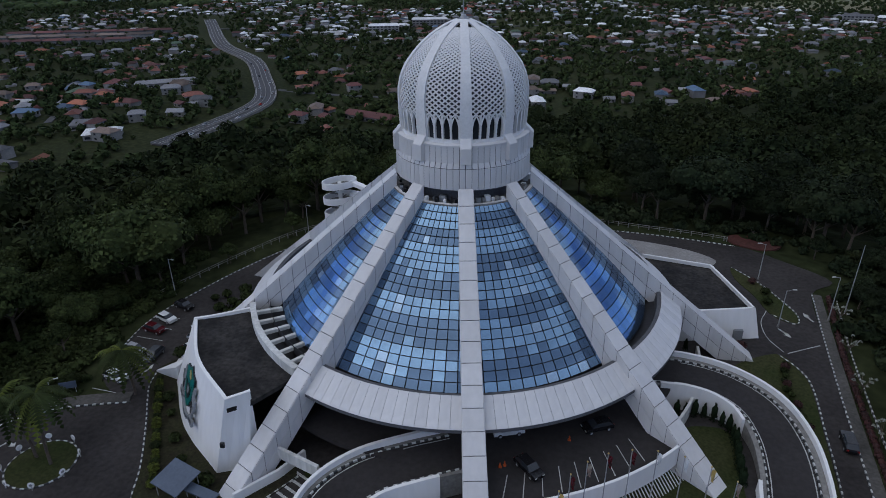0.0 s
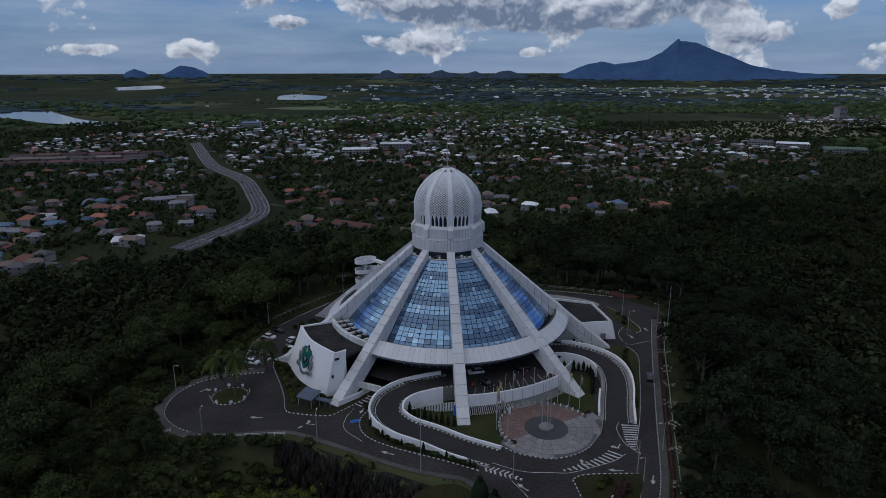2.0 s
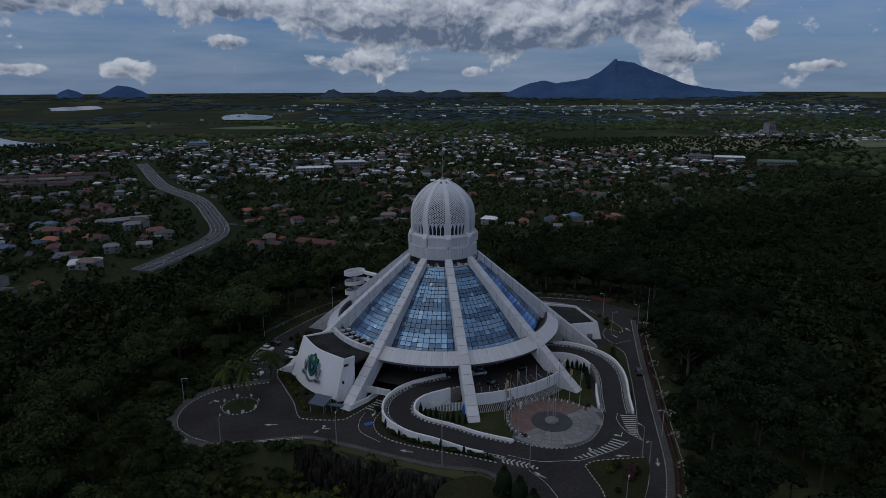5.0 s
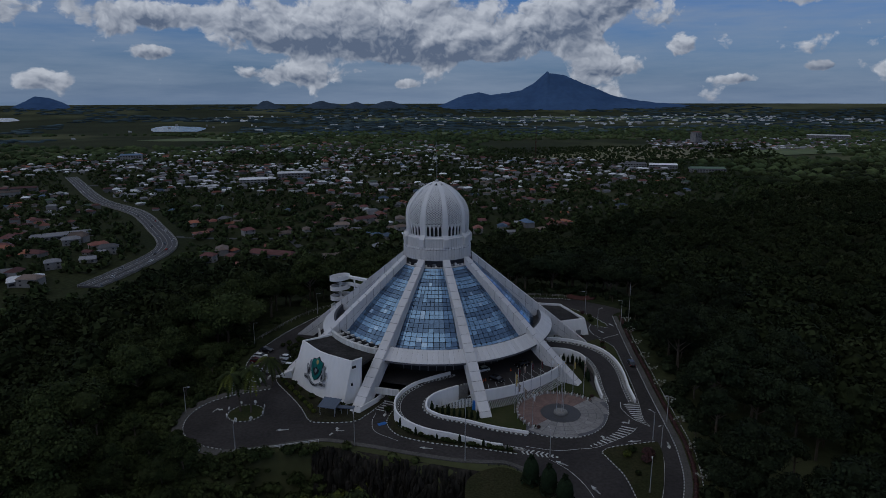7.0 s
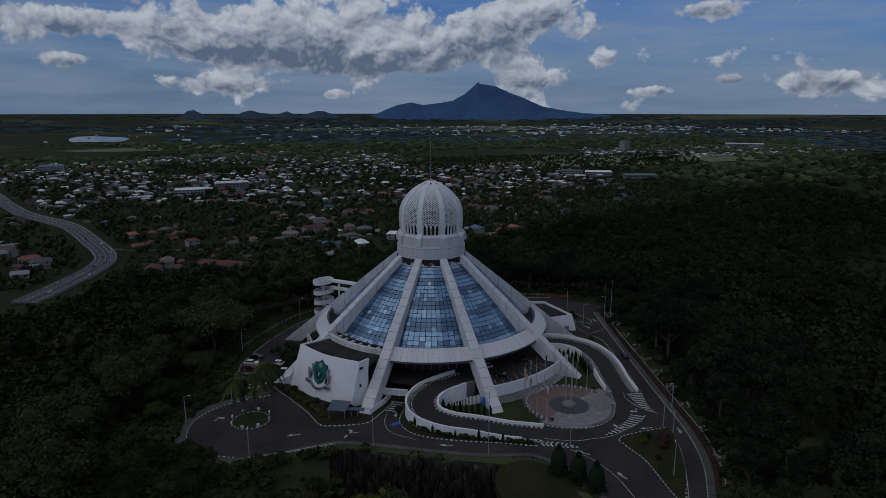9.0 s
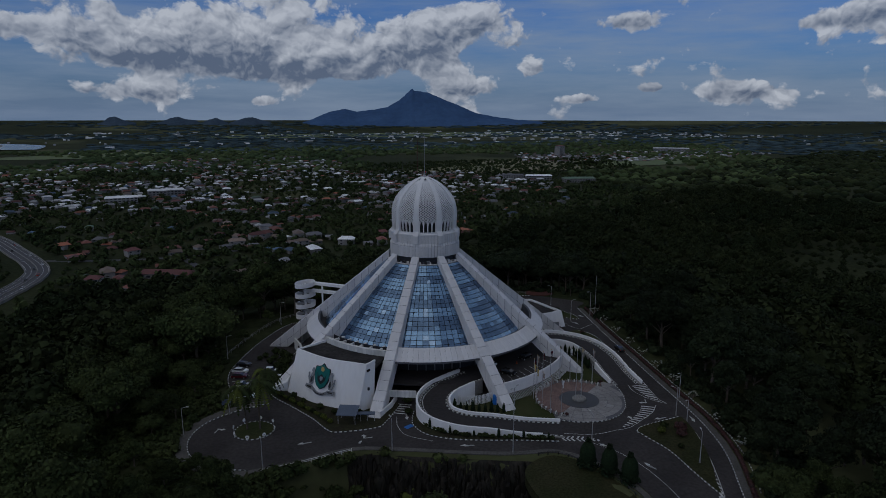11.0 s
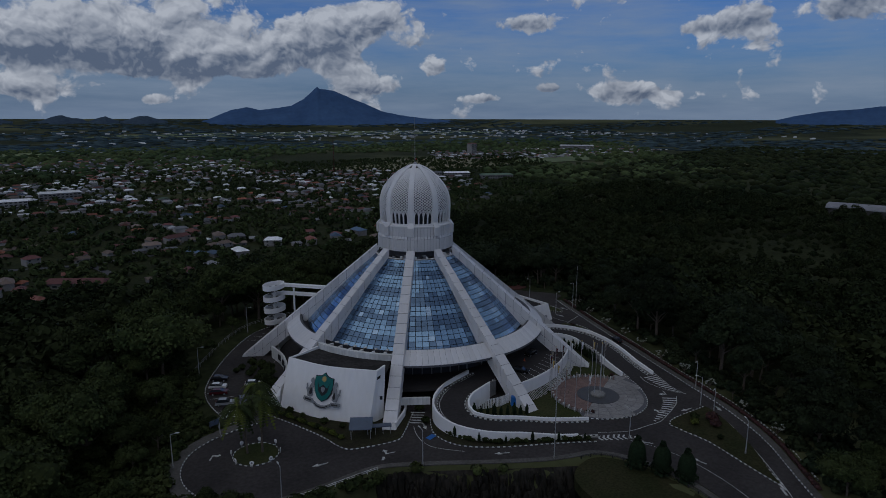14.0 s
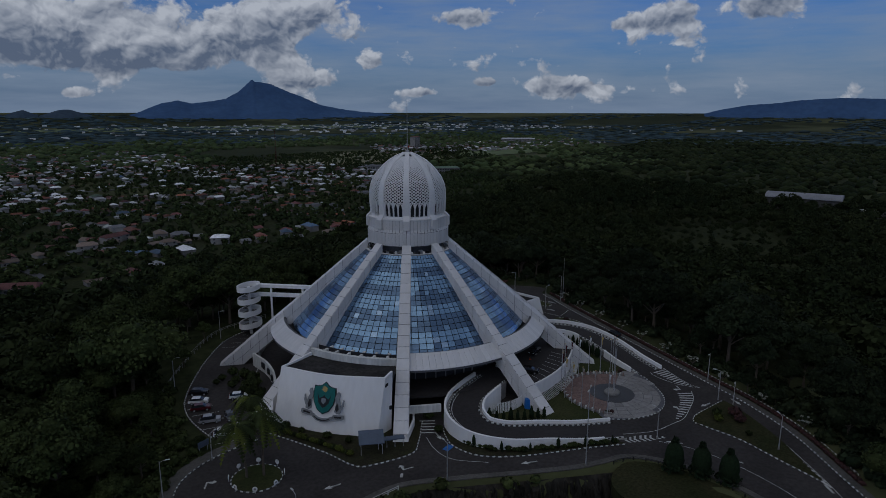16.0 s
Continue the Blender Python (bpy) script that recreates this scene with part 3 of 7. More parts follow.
ring_edge = smooth_path([(-57.6, -15.5), (-58.7, -7.8), (-58.4, 0.5), (-55.2, 9.5), (-46.2, 25.5), (-35.8, 38.4), (-26, 42.6), (-8, 48.6), (12, 49.6), (30, 46.6), (48, 42.2), (60.5, 37.8)], 1.0)
for nm, path, wide, lab in (("pavement", right_edge, 1.5, "grey footpath along the outer side of the road"), ("pavement", loop_edge, -2.4, "concrete footpath round the turning loop"),
                            ("pavement", front_edge, -1.3, "narrow concrete verge along the front road")):
    v, f = band(path, max(wide, 0) + 0.12 if wide > 0 else -0.12, 0.12 if wide > 0 else wide - 0.12, 0.17, thick=0.8)
    slab(nm, fix(raw_mesh(v, f)), M["path"], lab, "footpath")

# ---- ramps and deck ----
LEFT_RAMP = smooth_path([(9.0, -61.8, 0.06), (1.5, -58.0, 0.25), (-4.6, -54.3, 0.7), (-11.2, -51.0, 1.3), (-15.0, -46.6, 2.0), (-14.6, -41.6, 2.8), (-11.0, -37.8, 3.4), (-5.5, -35.4, 3.7), (0, -33.4, 3.72)], 0.8)
RIGHT_RAMP = smooth_path([(39.2, -47.5, 0.06), (41.0, -40.0, 0.5), (43.0, -33.0, 1.2), (43.9, -27.0, 1.8), (43.0, -21.4, 2.5), (39.6, -17.4, 3.1), (34.5, -15.3, 3.6), (28.5, -14.6, 3.72)], 0.8)
for path in (LEFT_RAMP, RIGHT_RAMP):
    v, f = band(path, 2.9, -2.9, 0.0, thick=4.2)
    slab("road", fix(raw_mesh(v, f)), M["asphalt_new"], "smooth dark asphalt ramp curving up to the entrance deck", "ramp")
DECK = 3.7
pts = [polar(26, a) for a in range(72, -37, -3)] + [polar(36.0, a) for a in range(-37, 3, 3)] + [polar(42.8, a) for a in range(4, 44, 2)] + [polar(36.5, a) for a in range(45, 73, 3)]
bm = bmesh.new()
prism(bm, [p.to_2d() for p in pts], 3.2, DECK)
slab("floor", bm, M["asphalt_new"], "dark entrance deck with parking bays under the ring", "deck")
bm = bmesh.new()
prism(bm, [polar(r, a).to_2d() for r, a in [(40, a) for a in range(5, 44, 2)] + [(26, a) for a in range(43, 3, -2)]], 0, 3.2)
slab("wall_undercroft", bm, M["dark"], "undercroft wall below the entrance deck, shade in its dark colour", "wall")

# parapets of deck and ramps


def offset_path(path, d):
    return [p + q * d for p, q in zip(path, normals(path))]


def along(path, side, t0, t1):
    q = offset_path(path, side)
    n = len(q)
    return q[int(t0 * n):max(int(t1 * n), int(t0 * n) + 2)]


deck_edge = [polar(42.9, a, DECK) for a in np.arange(5.2, 42.6, 1.0)]
slab("wall_deck_parapet", wall_along(deck_edge, 0.35, 1.6, 4.7), M["white"], "curved white parapet along the edge of the entrance deck", "parapet")
slab("wall_left_ramp_outer", wall_along(along(LEFT_RAMP, 4.0, 0.10, 0.97), 0.45, lambda z: -0.3, lambda z: max(z, 0.2) + 1.0), M["white"], "curved white retaining wall outside the ramp", "ramp wall")
slab("wall_left_ramp_inner", wall_along(along(LEFT_RAMP, -3.9, 0.0, 0.93), 0.45, lambda z: -0.3, lambda z: z + 0.75), M["white"], "low white planter wall inside the ramp bend", "ramp wall")
slab("wall_right_ramp_outer", wall_along(along(RIGHT_RAMP, -4.2, 0.0, 0.92), 0.45, lambda z: -0.3, lambda z: z + 0.95), M["white"], "white wall sweeping round the outside of the side ramp", "ramp wall")
slab("wall_right_ramp_inner", wall_along(along(RIGHT_RAMP, 4.1, 0.04, 0.30), 0.45, lambda z: -0.3, lambda z: z + 1.1), M["white"], "tapering white wall on the inside of the side ramp", "ramp wall")
slab("wall_right_ramp_inner_back", wall_along(along(RIGHT_RAMP, 4.1, 0.55, 0.98), 0.45, lambda z: -0.3, lambda z: z + 0.9), M["white"], "white wall behind the clipped shrubs inside the ramp", "ramp wall")
for path, a, b in ((LEFT_RAMP, 3.25, 3.78), (LEFT_RAMP, -3.68, -3.2), (RIGHT_RAMP, 3.85, 3.2), (RIGHT_RAMP, -3.2, -3.95)):
    v, f = band(path, max(a, b), min(a, b), 0.10, thick=3.6)
    slab("pavement", fix(raw_mesh(v, f)), M["concrete"], "narrow concrete verge beside the ramp", "verge")

# ---- striped kerbs ----
kerb_mesh = {}
for key in ("white", "black"):
    b = bmesh.new()
    box(b, (0, 0, -0.04), (0.55, 0.2, 0.40))
    bmesh.ops.bevel(b, geom=[e for e in b.edges if e.verts[0].co.z > 0 and e.verts[1].co.z > 0], offset=0.03, segments=1, affect="EDGES")
    kerb_mesh[key] = mesh_of(b, key + "_kerb_stone")
    kerb_mesh[key].materials.append(M["kerb_" + key])


def kerb(path_pts, label, closed=False, resmooth=True):
    path = smooth_path(path_pts, 0.565, closed)
    top = tagged(new("kerb"), label, "kerb", kind="structure")
    for i, (p, q) in enumerate(zip(path, normals(path, closed))):
        ob = new("kerb_stone", kerb_mesh["white" if i % 2 else "black"])
        ob.parent = top
        ob.matrix_basis = Matrix.Translation((p.x, p.y, p.z + 0.06)) @ Matrix.Rotation(math.atan2(-q.x, q.y), 4, "Z")
    return top


STRIPED = "black and white painted kerb stones"
every = lambda path, k=6: path[::k] + ([path[-1]] if (len(path) - 1) % k else [])
kerb(CIRCLE(*ISLE, 4.4, 14), STRIPED + " round the roundabout island", True)
kerb(every(loop_edge), STRIPED + " round the turning loop")
kerb(every(right_edge), STRIPED + " along the outer road")
kerb(every(ring_edge), STRIPED + " along the ring road")
kerb([(-49.6, -13.6), (-48.9, -17.9), (-45.6, -25.6), (-42.3, -34), (-40.4, -40.8), (-37.9, -42.8), (-29.8, -44), (-26.4, -41.6), (-20.8, -35.1)], STRIPED + " along the annexe planting")
kerb([(-18.8, -39.5), (-20.6, -43), (-21.5, -46.3), (-20.6, -50.9), (-17.6, -54.5), (-11.5, -58.2), (-2, -62.4), (5.2, -66)], STRIPED + " below the ramp planting")
kerb([p for p in every(offset_path(LEFT_RAMP, 3.1), 5)], STRIPED + " on the outside of the ramp")
kerb([p for p in every(offset_path(LEFT_RAMP, -3.05), 5)], STRIPED + " on the inside of the ramp")
kerb([p for p in every(offset_path(RIGHT_RAMP, 3.05), 5)], STRIPED + " on the inside of the side ramp")
kerb([p for p in every(offset_path(RIGHT_RAMP, -3.05), 5)], STRIPED + " on the outside of the side ramp")
PLAZA_EDGE = [(10.6, -57.2), (14.6, -60.2), (19.9, -62.0), (25, -61.4), (29.5, -58.6), (33, -54), (35.2, -49.5), (36.2, -45.2)]
kerb(PLAZA_EDGE, STRIPED + " round the flag plaza")
kerb([(24.2, -69.2), (27.6, -67.7), (38.0, -67.4)], STRIPED + " at the head of the grass island")
kerb([(24.2, -69.2), (24.6, -73), (25, -79), (23.4, -88), (22.4, -94.5)], STRIPED + " along the grass island")
kerb([(53.2, -4.8), (54.9, -9.4), (54.6, -14.2), (51.8, -24), (49.9, -30.7), (46.4, -42.0)], "plain grass-edge " + STRIPED)
kerb([(57.2, 8.0), (60.2, 5.0), (61.8, 8), (61.2, 13), (59.6, 20), (56.5, 27)], STRIPED + " round the junction island")

# ---- road paint ----


def stripe(name, pts, wide, label, z=0.052, step=1.0):
    path = smooth_path([(*p[:2], p[2] if len(p) > 2 else 0) for p in pts], step)
    v, f = band(path, wide / 2, -wide / 2, z)
    return slab(name, fix(raw_mesh(v, f)), M["line"], label, "road marking")


stripe("road_line", [p + Vector((0, 0, 0)) for p in offset_path(LEFT_RAMP, 2.6)], 0.14, "white edge line on the ramp", 0.012)
stripe("road_line", [p + Vector((0, 0, 0)) for p in offset_path(RIGHT_RAMP, 2.6)], 0.14, "white edge line on the ramp", 0.012)
stripe("road_line", [p + Vector((0, 0, 0)) for p in offset_path(RIGHT_RAMP, -2.6)], 0.14, "white edge line on the ramp", 0.012)
stripe("road_line", [(20.7, -66.9), (24, -67), (28.1, -65.6), (34.1, -63.1), (37.6, -60.4)], 0.15, "white edge line of the painted wedge")
stripe("road_line", [(20.7, -66.9), (14.5, -66.4), (8.5, -63.4)], 0.15, "white edge line beside the plaza road")
stripe("road_line", [(40.8, -60.6), (41.0, -57), (44.2, -48.5), (46.2, -42.5)], 0.14, "white edge line along the outer road")
stripe("road_line", [(40.8, -60.6), (38.6, -56.5), (38.2, -51), (39.6, -47.5)], 0.14, "white edge line at the foot of the ramp")
stripe("road_line", [(38.4, -68), (36.2, -75), (30.6, -84.6), (23.5, -94.8), (16, -104)], 0.14, "white edge line along the grass island")
stripe("road_line", [(11.8, -69.5), (14.5, -75), (15.6, -83), (14.0, -94), (9, -106)], 0.12, "faded centre line of the lower road")
stripe("road_line", [(54.9, -4.2), (61.5, -1.6)], 0.18, "white stop line at the side junction")
stripe("road_line", [(56.8, 9.6), (54.2, 5.4), (53.4, 0.4), (54.4, -3.8)], 0.14, "white edge line at the side junction")
stripe("road_line", [(-34, 18), (-40, 8), (-43.5, -1)], 0.12, "white edge line along the ring road")
stripe("road_line", [(-23.6, -40.5), (-25, -45), (-24.6, -50), (-20, -55)], 0.12, "white lane line to the lower entrance")


def hatch(quad_a, quad_b, count, label, wide=0.45, chevron=0.0):
    """Slanting bars between two edges."""
    pa, pb = smooth_path(quad_a, 0.25), smooth_path(quad_b, 0.25)
    chunks = []
    for i in range(count):
        t = (i + 0.5) / count
        a, b = pa[int(t * (len(pa) - 1))], pb[int(min(t, 1) * (len(pb) - 1))]
        d = (b - a).normalized() * 0.12
        s = Vector((-d.y, d.x, 0)).normalized() * wide / 2
        mid = (a + b) / 2 + s.normalized() * chevron * (b - a).length
        for p, q in ((a + d, mid), (mid, b - d)):
            if (q - p).length > 0.15:
                chunks.append(([tuple(p + s), tuple(p - s), tuple(q - s), tuple(q + s)], [(0, 1, 2, 3)]))
    v, f = join_vf(chunks)
    v = [(x, y, 0.054) for x, y, z in v]
    return slab("road_hatching", fix(raw_mesh(v, f)), M["line"], label, "road marking")


hatch([(21.5, -66.8), (28.1, -65.6), (34.1, -63.2), (37.2, -60.8)], [(21.5, -66.5), (27.6, -63.4), (31.6, -61.2), (34.4, -58.6)], 13, "white hatched wedge before the plaza")
hatch([(40.4, -60), (40.9, -57), (44.0, -48.9)], [(40.2, -60), (38.9, -56), (39.8, -48.4)], 12, "white hatched wedge at the foot of the side ramp")
hatch([(15.2, -69.9), (11, -68.6), (6.4, -66.2)], [(15.0, -69.7), (11.6, -66.2), (7.2, -64.2)], 9, "white chevrons at the end of the ramp wall", chevron=0.25)
hatch([(21.5, -96), (24, -93), (27, -88.4)], [(19.6, -98.2), (22.4, -96.2), (28.2, -87.9)], 8, "white hatched nose of the grass island")


def arrow(x, y, turn, label="white painted lane arrow", bend=0):
    b = bmesh.new()
    pts = [(-0.12, -1.4), (0.12, -1.4), (0.12, 0.3), (0.45, 0.3), (0, 1.4), (-0.45, 0.3), (-0.12, 0.3)]
    if bend:
        pts = [(-0.12, -1.4), (0.12, -1.4), (0.12, 0.1), (0.9, 0.1), (0.9, -0.25), (1.5, 0.25), (0.9, 0.75), (0.9, 0.4), (-0.12, 0.4)]
        pts = [(px * bend, py) for px, py in pts]
    face = b.faces.new([b.verts.new((px * 1.15, py * 1.15, 0)) for px, py in pts])
    bmesh.ops.triangulate(b, faces=[face])
    bmesh.ops.recalc_face_normals(b, faces=b.faces[:])
    for fc in b.faces:
        if fc.normal.z < 0:
            fc.normal_flip()
    return slab("road_arrow", b, M["line"], label, "road marking", m=pose(x, y, 0.053, rz=turn))


for x, y, r, bd in ((-46.5, -44.5, 85, 0), (-33.5, -47.6, 80, 1), (-51.5, -13, -12, 0), (-14, -59.5, 68, 0), (-21.5, -41.5, 165, 0), (27.5, -64, 80, 1), (33.8, -66.2, 85, 0), (36.6, -58, 150, 1), (57, 2, 200, 0),
                    (63.5, 7.5, 10, 0), (-63.5, -30.5, -30, 1), (13.8, -71.5, 40, 0), (17, -82, 10, 0), (40.5, -69.5, 160, 0)):
    arrow(x, y, r, bend=bd)
stripe("road_line", [(-35.5, -49.4), (-34.7, -48.4)], 0.5, "white painted give-way block")
for i in range(7):
    a = Vector((-52.8, -19.2 + i * 3.65, 0))
    stripe("road_line", [a, a + Vector((-5.2, 1.2, 0))], 0.12, "white parking bay line")
for i in range(5):
    a = Vector((-39.5 + i * 2.7, 33.0 + i * 2.0, 0))
    stripe("road_line", [a, a + Vector((3.2, -2.2, 0))], 0.12, "white parking bay line by the ring road")
for i in range(9):
    az = 8 + i * 3.4
    stripe("road_line", [polar(41.6, az, DECK), polar(37.6, az + 2, DECK)], 0.12, "worn white bay line on the deck", 0.012)

# ---- flag plaza ----
PLAZA = (22.05, -50.0)
plaza = tagged(new("plaza"), "round flag plaza with grey slabs and brown brick arc", "plaza", kind="structure")
bm = bmesh.new()
full = [p.to_2d() for p in smooth_path(PLAZA_EDGE + [(33.5, -44.2), (30.6, -43.6), (26, -46), (16, -46), (12.4, -51), (11.4, -55)], 1.0, True)][:-1]
prism(bm, full, -0.1, 0.12)
part("base", bm, M["seam"], plaza)


def inside_plaza(p):
    n, c = len(full), False
    for i in range(n):
        a, b = full[i], full[(i + 1) % n]
        if (a.y > p.y) != (b.y > p.y) and p.x < (b.x - a.x) * (p.y - a.y) / (b.y - a.y) + a.x:
            c = not c
    return c


def ring_slab(r0, r1, a0, a1, z0=0.10, z1=0.16, gap=0.05):
    ga0, ga1 = math.degrees(gap / r0), math.degrees(gap / r1)
    k = max(1, int((a1 - a0) / 9))
    b = bmesh.new()
    inner = [polar(r0 + gap, a0 + ga0 + (a1 - a0 - 2 * ga0) * i / k) for i in range(k + 1)]
    outer = [polar(r1 - gap, a0 + ga1 + (a1 - a0 - 2 * ga1) * i / k) for i in range(k + 1)]
    prism(b, [p.to_2d() for p in inner + outer[::-1]], z0, z1)
    return b


for ring, (r0, r1) in enumerate(((5.0, 7.0), (7.0, 8.9), (8.9, 10.7), (10.7, 12.4), (12.4, 14.2), (14.2, 16.2))):
    for i in range(24):
        a0 = i * 15
        mid = polar((r0 + r1) / 2, a0 + 7.5) + Vector((*PLAZA, 0))
        brown = 118 < a0 + 7.5 < 305 and r1 < 10.8
        far = polar(r1, a0 + 7.5) + Vector((*PLAZA, 0))
        if not brown and not (inside_plaza(mid) and inside_plaza(far.lerp(mid, 0.3))):
            continue
        if brown:
            for q in range(3):
                part("brick_panel", ring_slab(r0, r1, a0 + q * 5, a0 + q * 5 + 5, gap=0.025), M["brick_paving"], plaza, m=pose(*PLAZA, 0))
        else:
            part("paving_slab", ring_slab(r0, r1, a0, a0 + 15), M["paving"], plaza, m=pose(*PLAZA, 0))
v, f = lathe([(0.02, 0.22), (4.95, 0.20), (4.95, 0.0)], 48)
part("dark_disc", fix(raw_mesh(v, f)), M["disc"], plaza, "black polished centre disc", m=pose(*PLAZA, 0))
v, f = lathe([(0.02, 0.75), (1.55, 0.72), (1.75, 0.5), (1.75, 0.15)], 32)
part("flag_plinth", fix(raw_mesh(v, f)), M["concrete"], plaza, "round stone plinth", m=pose(*PLAZA, 0))
v, f = lathe([(10.75, 0.0), (10.75, 0.55), (11.1, 0.55), (11.1, 0.0)], 60, 112, 308)
part("rim_wall", fix(raw_mesh(v, f)), M["concrete"], plaza, "low curved rim wall", m=pose(*PLAZA, 0))
for i in range(46):
    b = bmesh.new()
    box(b, (0, 0, 0.3), (0.22, 0.5, 0.75))
    q = polar(10.9, 114 + i * 4.2) + Vector((*PLAZA, 0))
    part("rim_block", b, M["stained"] if i % 2 else M["brick_paving"], plaza, m=pose(q.x, q.y, 0.2, rz=114 + i * 4.2))

# ---- the tent-shaped hall ----
RIB0, N = 3.6, 9
hall = thing("city_hall", "tent-shaped hall of white ribs and blue glass under a latticed dome", "building")


def spin(az, z=0.0):
    """The turn that carries a part built towards -y to azimuth az."""
    return Matrix.Translation((0, 0, z)) @ Matrix.Rotation(radians(az), 4, "Z")


# ribs: towards -y, top line from the drum to the foot
TOP = [(10.6, 31.3), (49.6, -0.7)]


def top_z(r):
    return 31.3 + (r - 10.6) * (-0.7 - 31.3) / 39.0


def low_z(r):
    """The underside: close to the glass above the ring, and a deep fin below it."""
    if r < 31:
        return 27.0 + (r - 10.6) * (9.6 - 27.0) / 20.4
    return 9.6 + (r - 31) * (-1.3 - 9.6) / 13.5 if r < 44.5 else -1.3


def half_w(r):
    return 1.05 + (r - 10.6) / 39.0 * 0.48


STEPS = list(np.linspace(10.6, 49.6, 19))


def rib_core():
    v, f = [], []
    for r in STEPS:
        w, a, b = half_w(r) - 0.06, top_z(r) - 0.05, min(low_z(r), top_z(r) - 0.4)
        v += [(-w, -r, a), (w, -r, a), (w, -r, b), (-w, -r, b)]
    for i in range(len(STEPS) - 1):
        for k in range(4):
            f.append((i * 4 + k, i * 4 + (k + 1) % 4, i * 4 + 4 + (k + 1) % 4, i * 4 + 4 + k))
    e = (len(STEPS) - 1) * 4
    f += [(0, 1, 2, 3), (e + 3, e + 2, e + 1, e)]
    return fix(raw_mesh(v, f))


def plate(corners, out, thick=0.06, gap=0.035):
    """A cladding panel: four corners shrunk by the joint, with a bevelled lip."""
    c = sum((Vector(p) for p in corners), Vector()) / 4
    out = Vector(out).normalized()
    rim = [Vector(p) + (c - Vector(p)).normalized() * gap * 1.4 for p in corners]
    face = [p + (c - p).normalized() * 0.03 + out * thick for p in rim]
    base = [p - out * 0.02 for p in rim]
    return raw_mesh(base + face, [(4, 5, 6, 7)] + [(i, (i + 1) % 4, 4 + (i + 1) % 4, 4 + i) for i in range(4)], "panel")


rib_panels = []
for i in range(len(STEPS) - 1):
    r0, r1 = STEPS[i], STEPS[i + 1]
    w0, w1 = half_w(r0), half_w(r1)
    rib_panels.append(fix(plate([(-w0, -r0, top_z(r0)), (w0, -r0, top_z(r0)), (w1, -r1, top_z(r1)), (-w1, -r1, top_z(r1))], (0, -0.63, 0.78))))
    for side in (-1, 1):
        for lo, hi in ((0.0, 0.5), (0.5, 1.0)):
            z = lambda r, k: min(low_z(r), top_z(r) - 0.4) * (1 - k) + (top_z(r) - 0.03) * k
            cs = [(side * w0 * 0.985, -r0, z(r0, lo)), (side * w1 * 0.985, -r1, z(r1, lo)), (side * w1 * 0.985, -r1, z(r1, hi)), (side * w0 * 0.985, -r0, z(r0, hi))]
            if max(c[2] for c in cs) > -0.6:
                rib_panels.append(fix(plate(cs, (side, 0, 0))))
for me in rib_panels:
    me.materials.append(M["panel"])
core_mesh = rib_core()
foot_bm = bmesh.new()
box(foot_bm, (0, -49.3, -0.9), (3.4, 1.6, 0.7))
bevel_all(foot_bm, 0.06)
foot_mesh = mesh_of(foot_bm, "foot_block")
foot_mesh.materials.append(M["concrete"])
for k in range(N):
    rib = part("rib", core_mesh, M["seam"], hall, "sloping buttress rib clad in pale grey panels", m=spin(RIB0 + 40 * k))
    if 3 <= k <= 5:
        chunks = [([tuple(q.co) for q in me.vertices], [tuple(pl.vertices) for pl in me.polygons]) for me in rib_panels]
        tagged(part("panels", raw_mesh(*join_vf(chunks)), M["panel"], rib), kind="stuff")
        continue
    for me in rib_panels:
        part("panel", me, None, rib)

# ring beam: a sloping fascia with a soffit
RING_PROFILE = [(31.8, 11.9), (32.5, 12.0), (35.7, 9.4), (35.75, 8.9), (34.6, 8.7), (31.6, 10.2), (31.8, 11.9)]
ring_beam = part("ring_beam", fix(raw_mesh(*lathe(RING_PROFILE, 96, -36.4, 283.6))), M["seam"], hall, "wide sloping ring beam in pale grey panels")
COUNT = 15
for k in range(N):
    for i in range(COUNT if k not in (3, 4, 7) else 0):
        a0 = RIB0 + 40 * k + 2.2 + i * 35.6 / COUNT
        a1 = a0 + 35.6 / COUNT
        if k == 0 and i == 0:
            base_az = a0
            pl = fix(plate([polar(32.35, 0, 12.06), polar(32.35, a1 - a0, 12.06), polar(35.78, a1 - a0, 9.38), polar(35.78, 0, 9.38)], polar(0.62, (a1 - a0) / 2, 0.78), 0.07, 0.03))
            pl.materials.append(M["panel"])
            lip = fix(plate([polar(35.8, 0, 9.4), polar(35.8, a1 - a0, 9.4), polar(35.8, a1 - a0, 8.9), polar(35.8, 0, 8.9)], polar(1, (a1 - a0) / 2), 0.05, 0.03))
            lip.materials.append(M["panel"])
        part("panel", pl, None, ring_beam, m=spin(a0))
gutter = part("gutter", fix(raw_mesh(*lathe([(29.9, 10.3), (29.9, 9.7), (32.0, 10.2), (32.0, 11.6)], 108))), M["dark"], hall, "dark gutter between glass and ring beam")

# glass: cone sectors between the ribs
R_TOP, Z_TOP, R_LOW, Z_LOW = 11.0, 28.9, 30.1, 10.5
ROWS, COLS = 20, 12


def glass_pt(i, az):
    t = i / ROWS
    r = R_TOP + (R_LOW - R_TOP) * t
    return polar(r, az, Z_TOP + (Z_LOW - Z_TOP) * t + 0.55 * math.sin(math.pi * t))


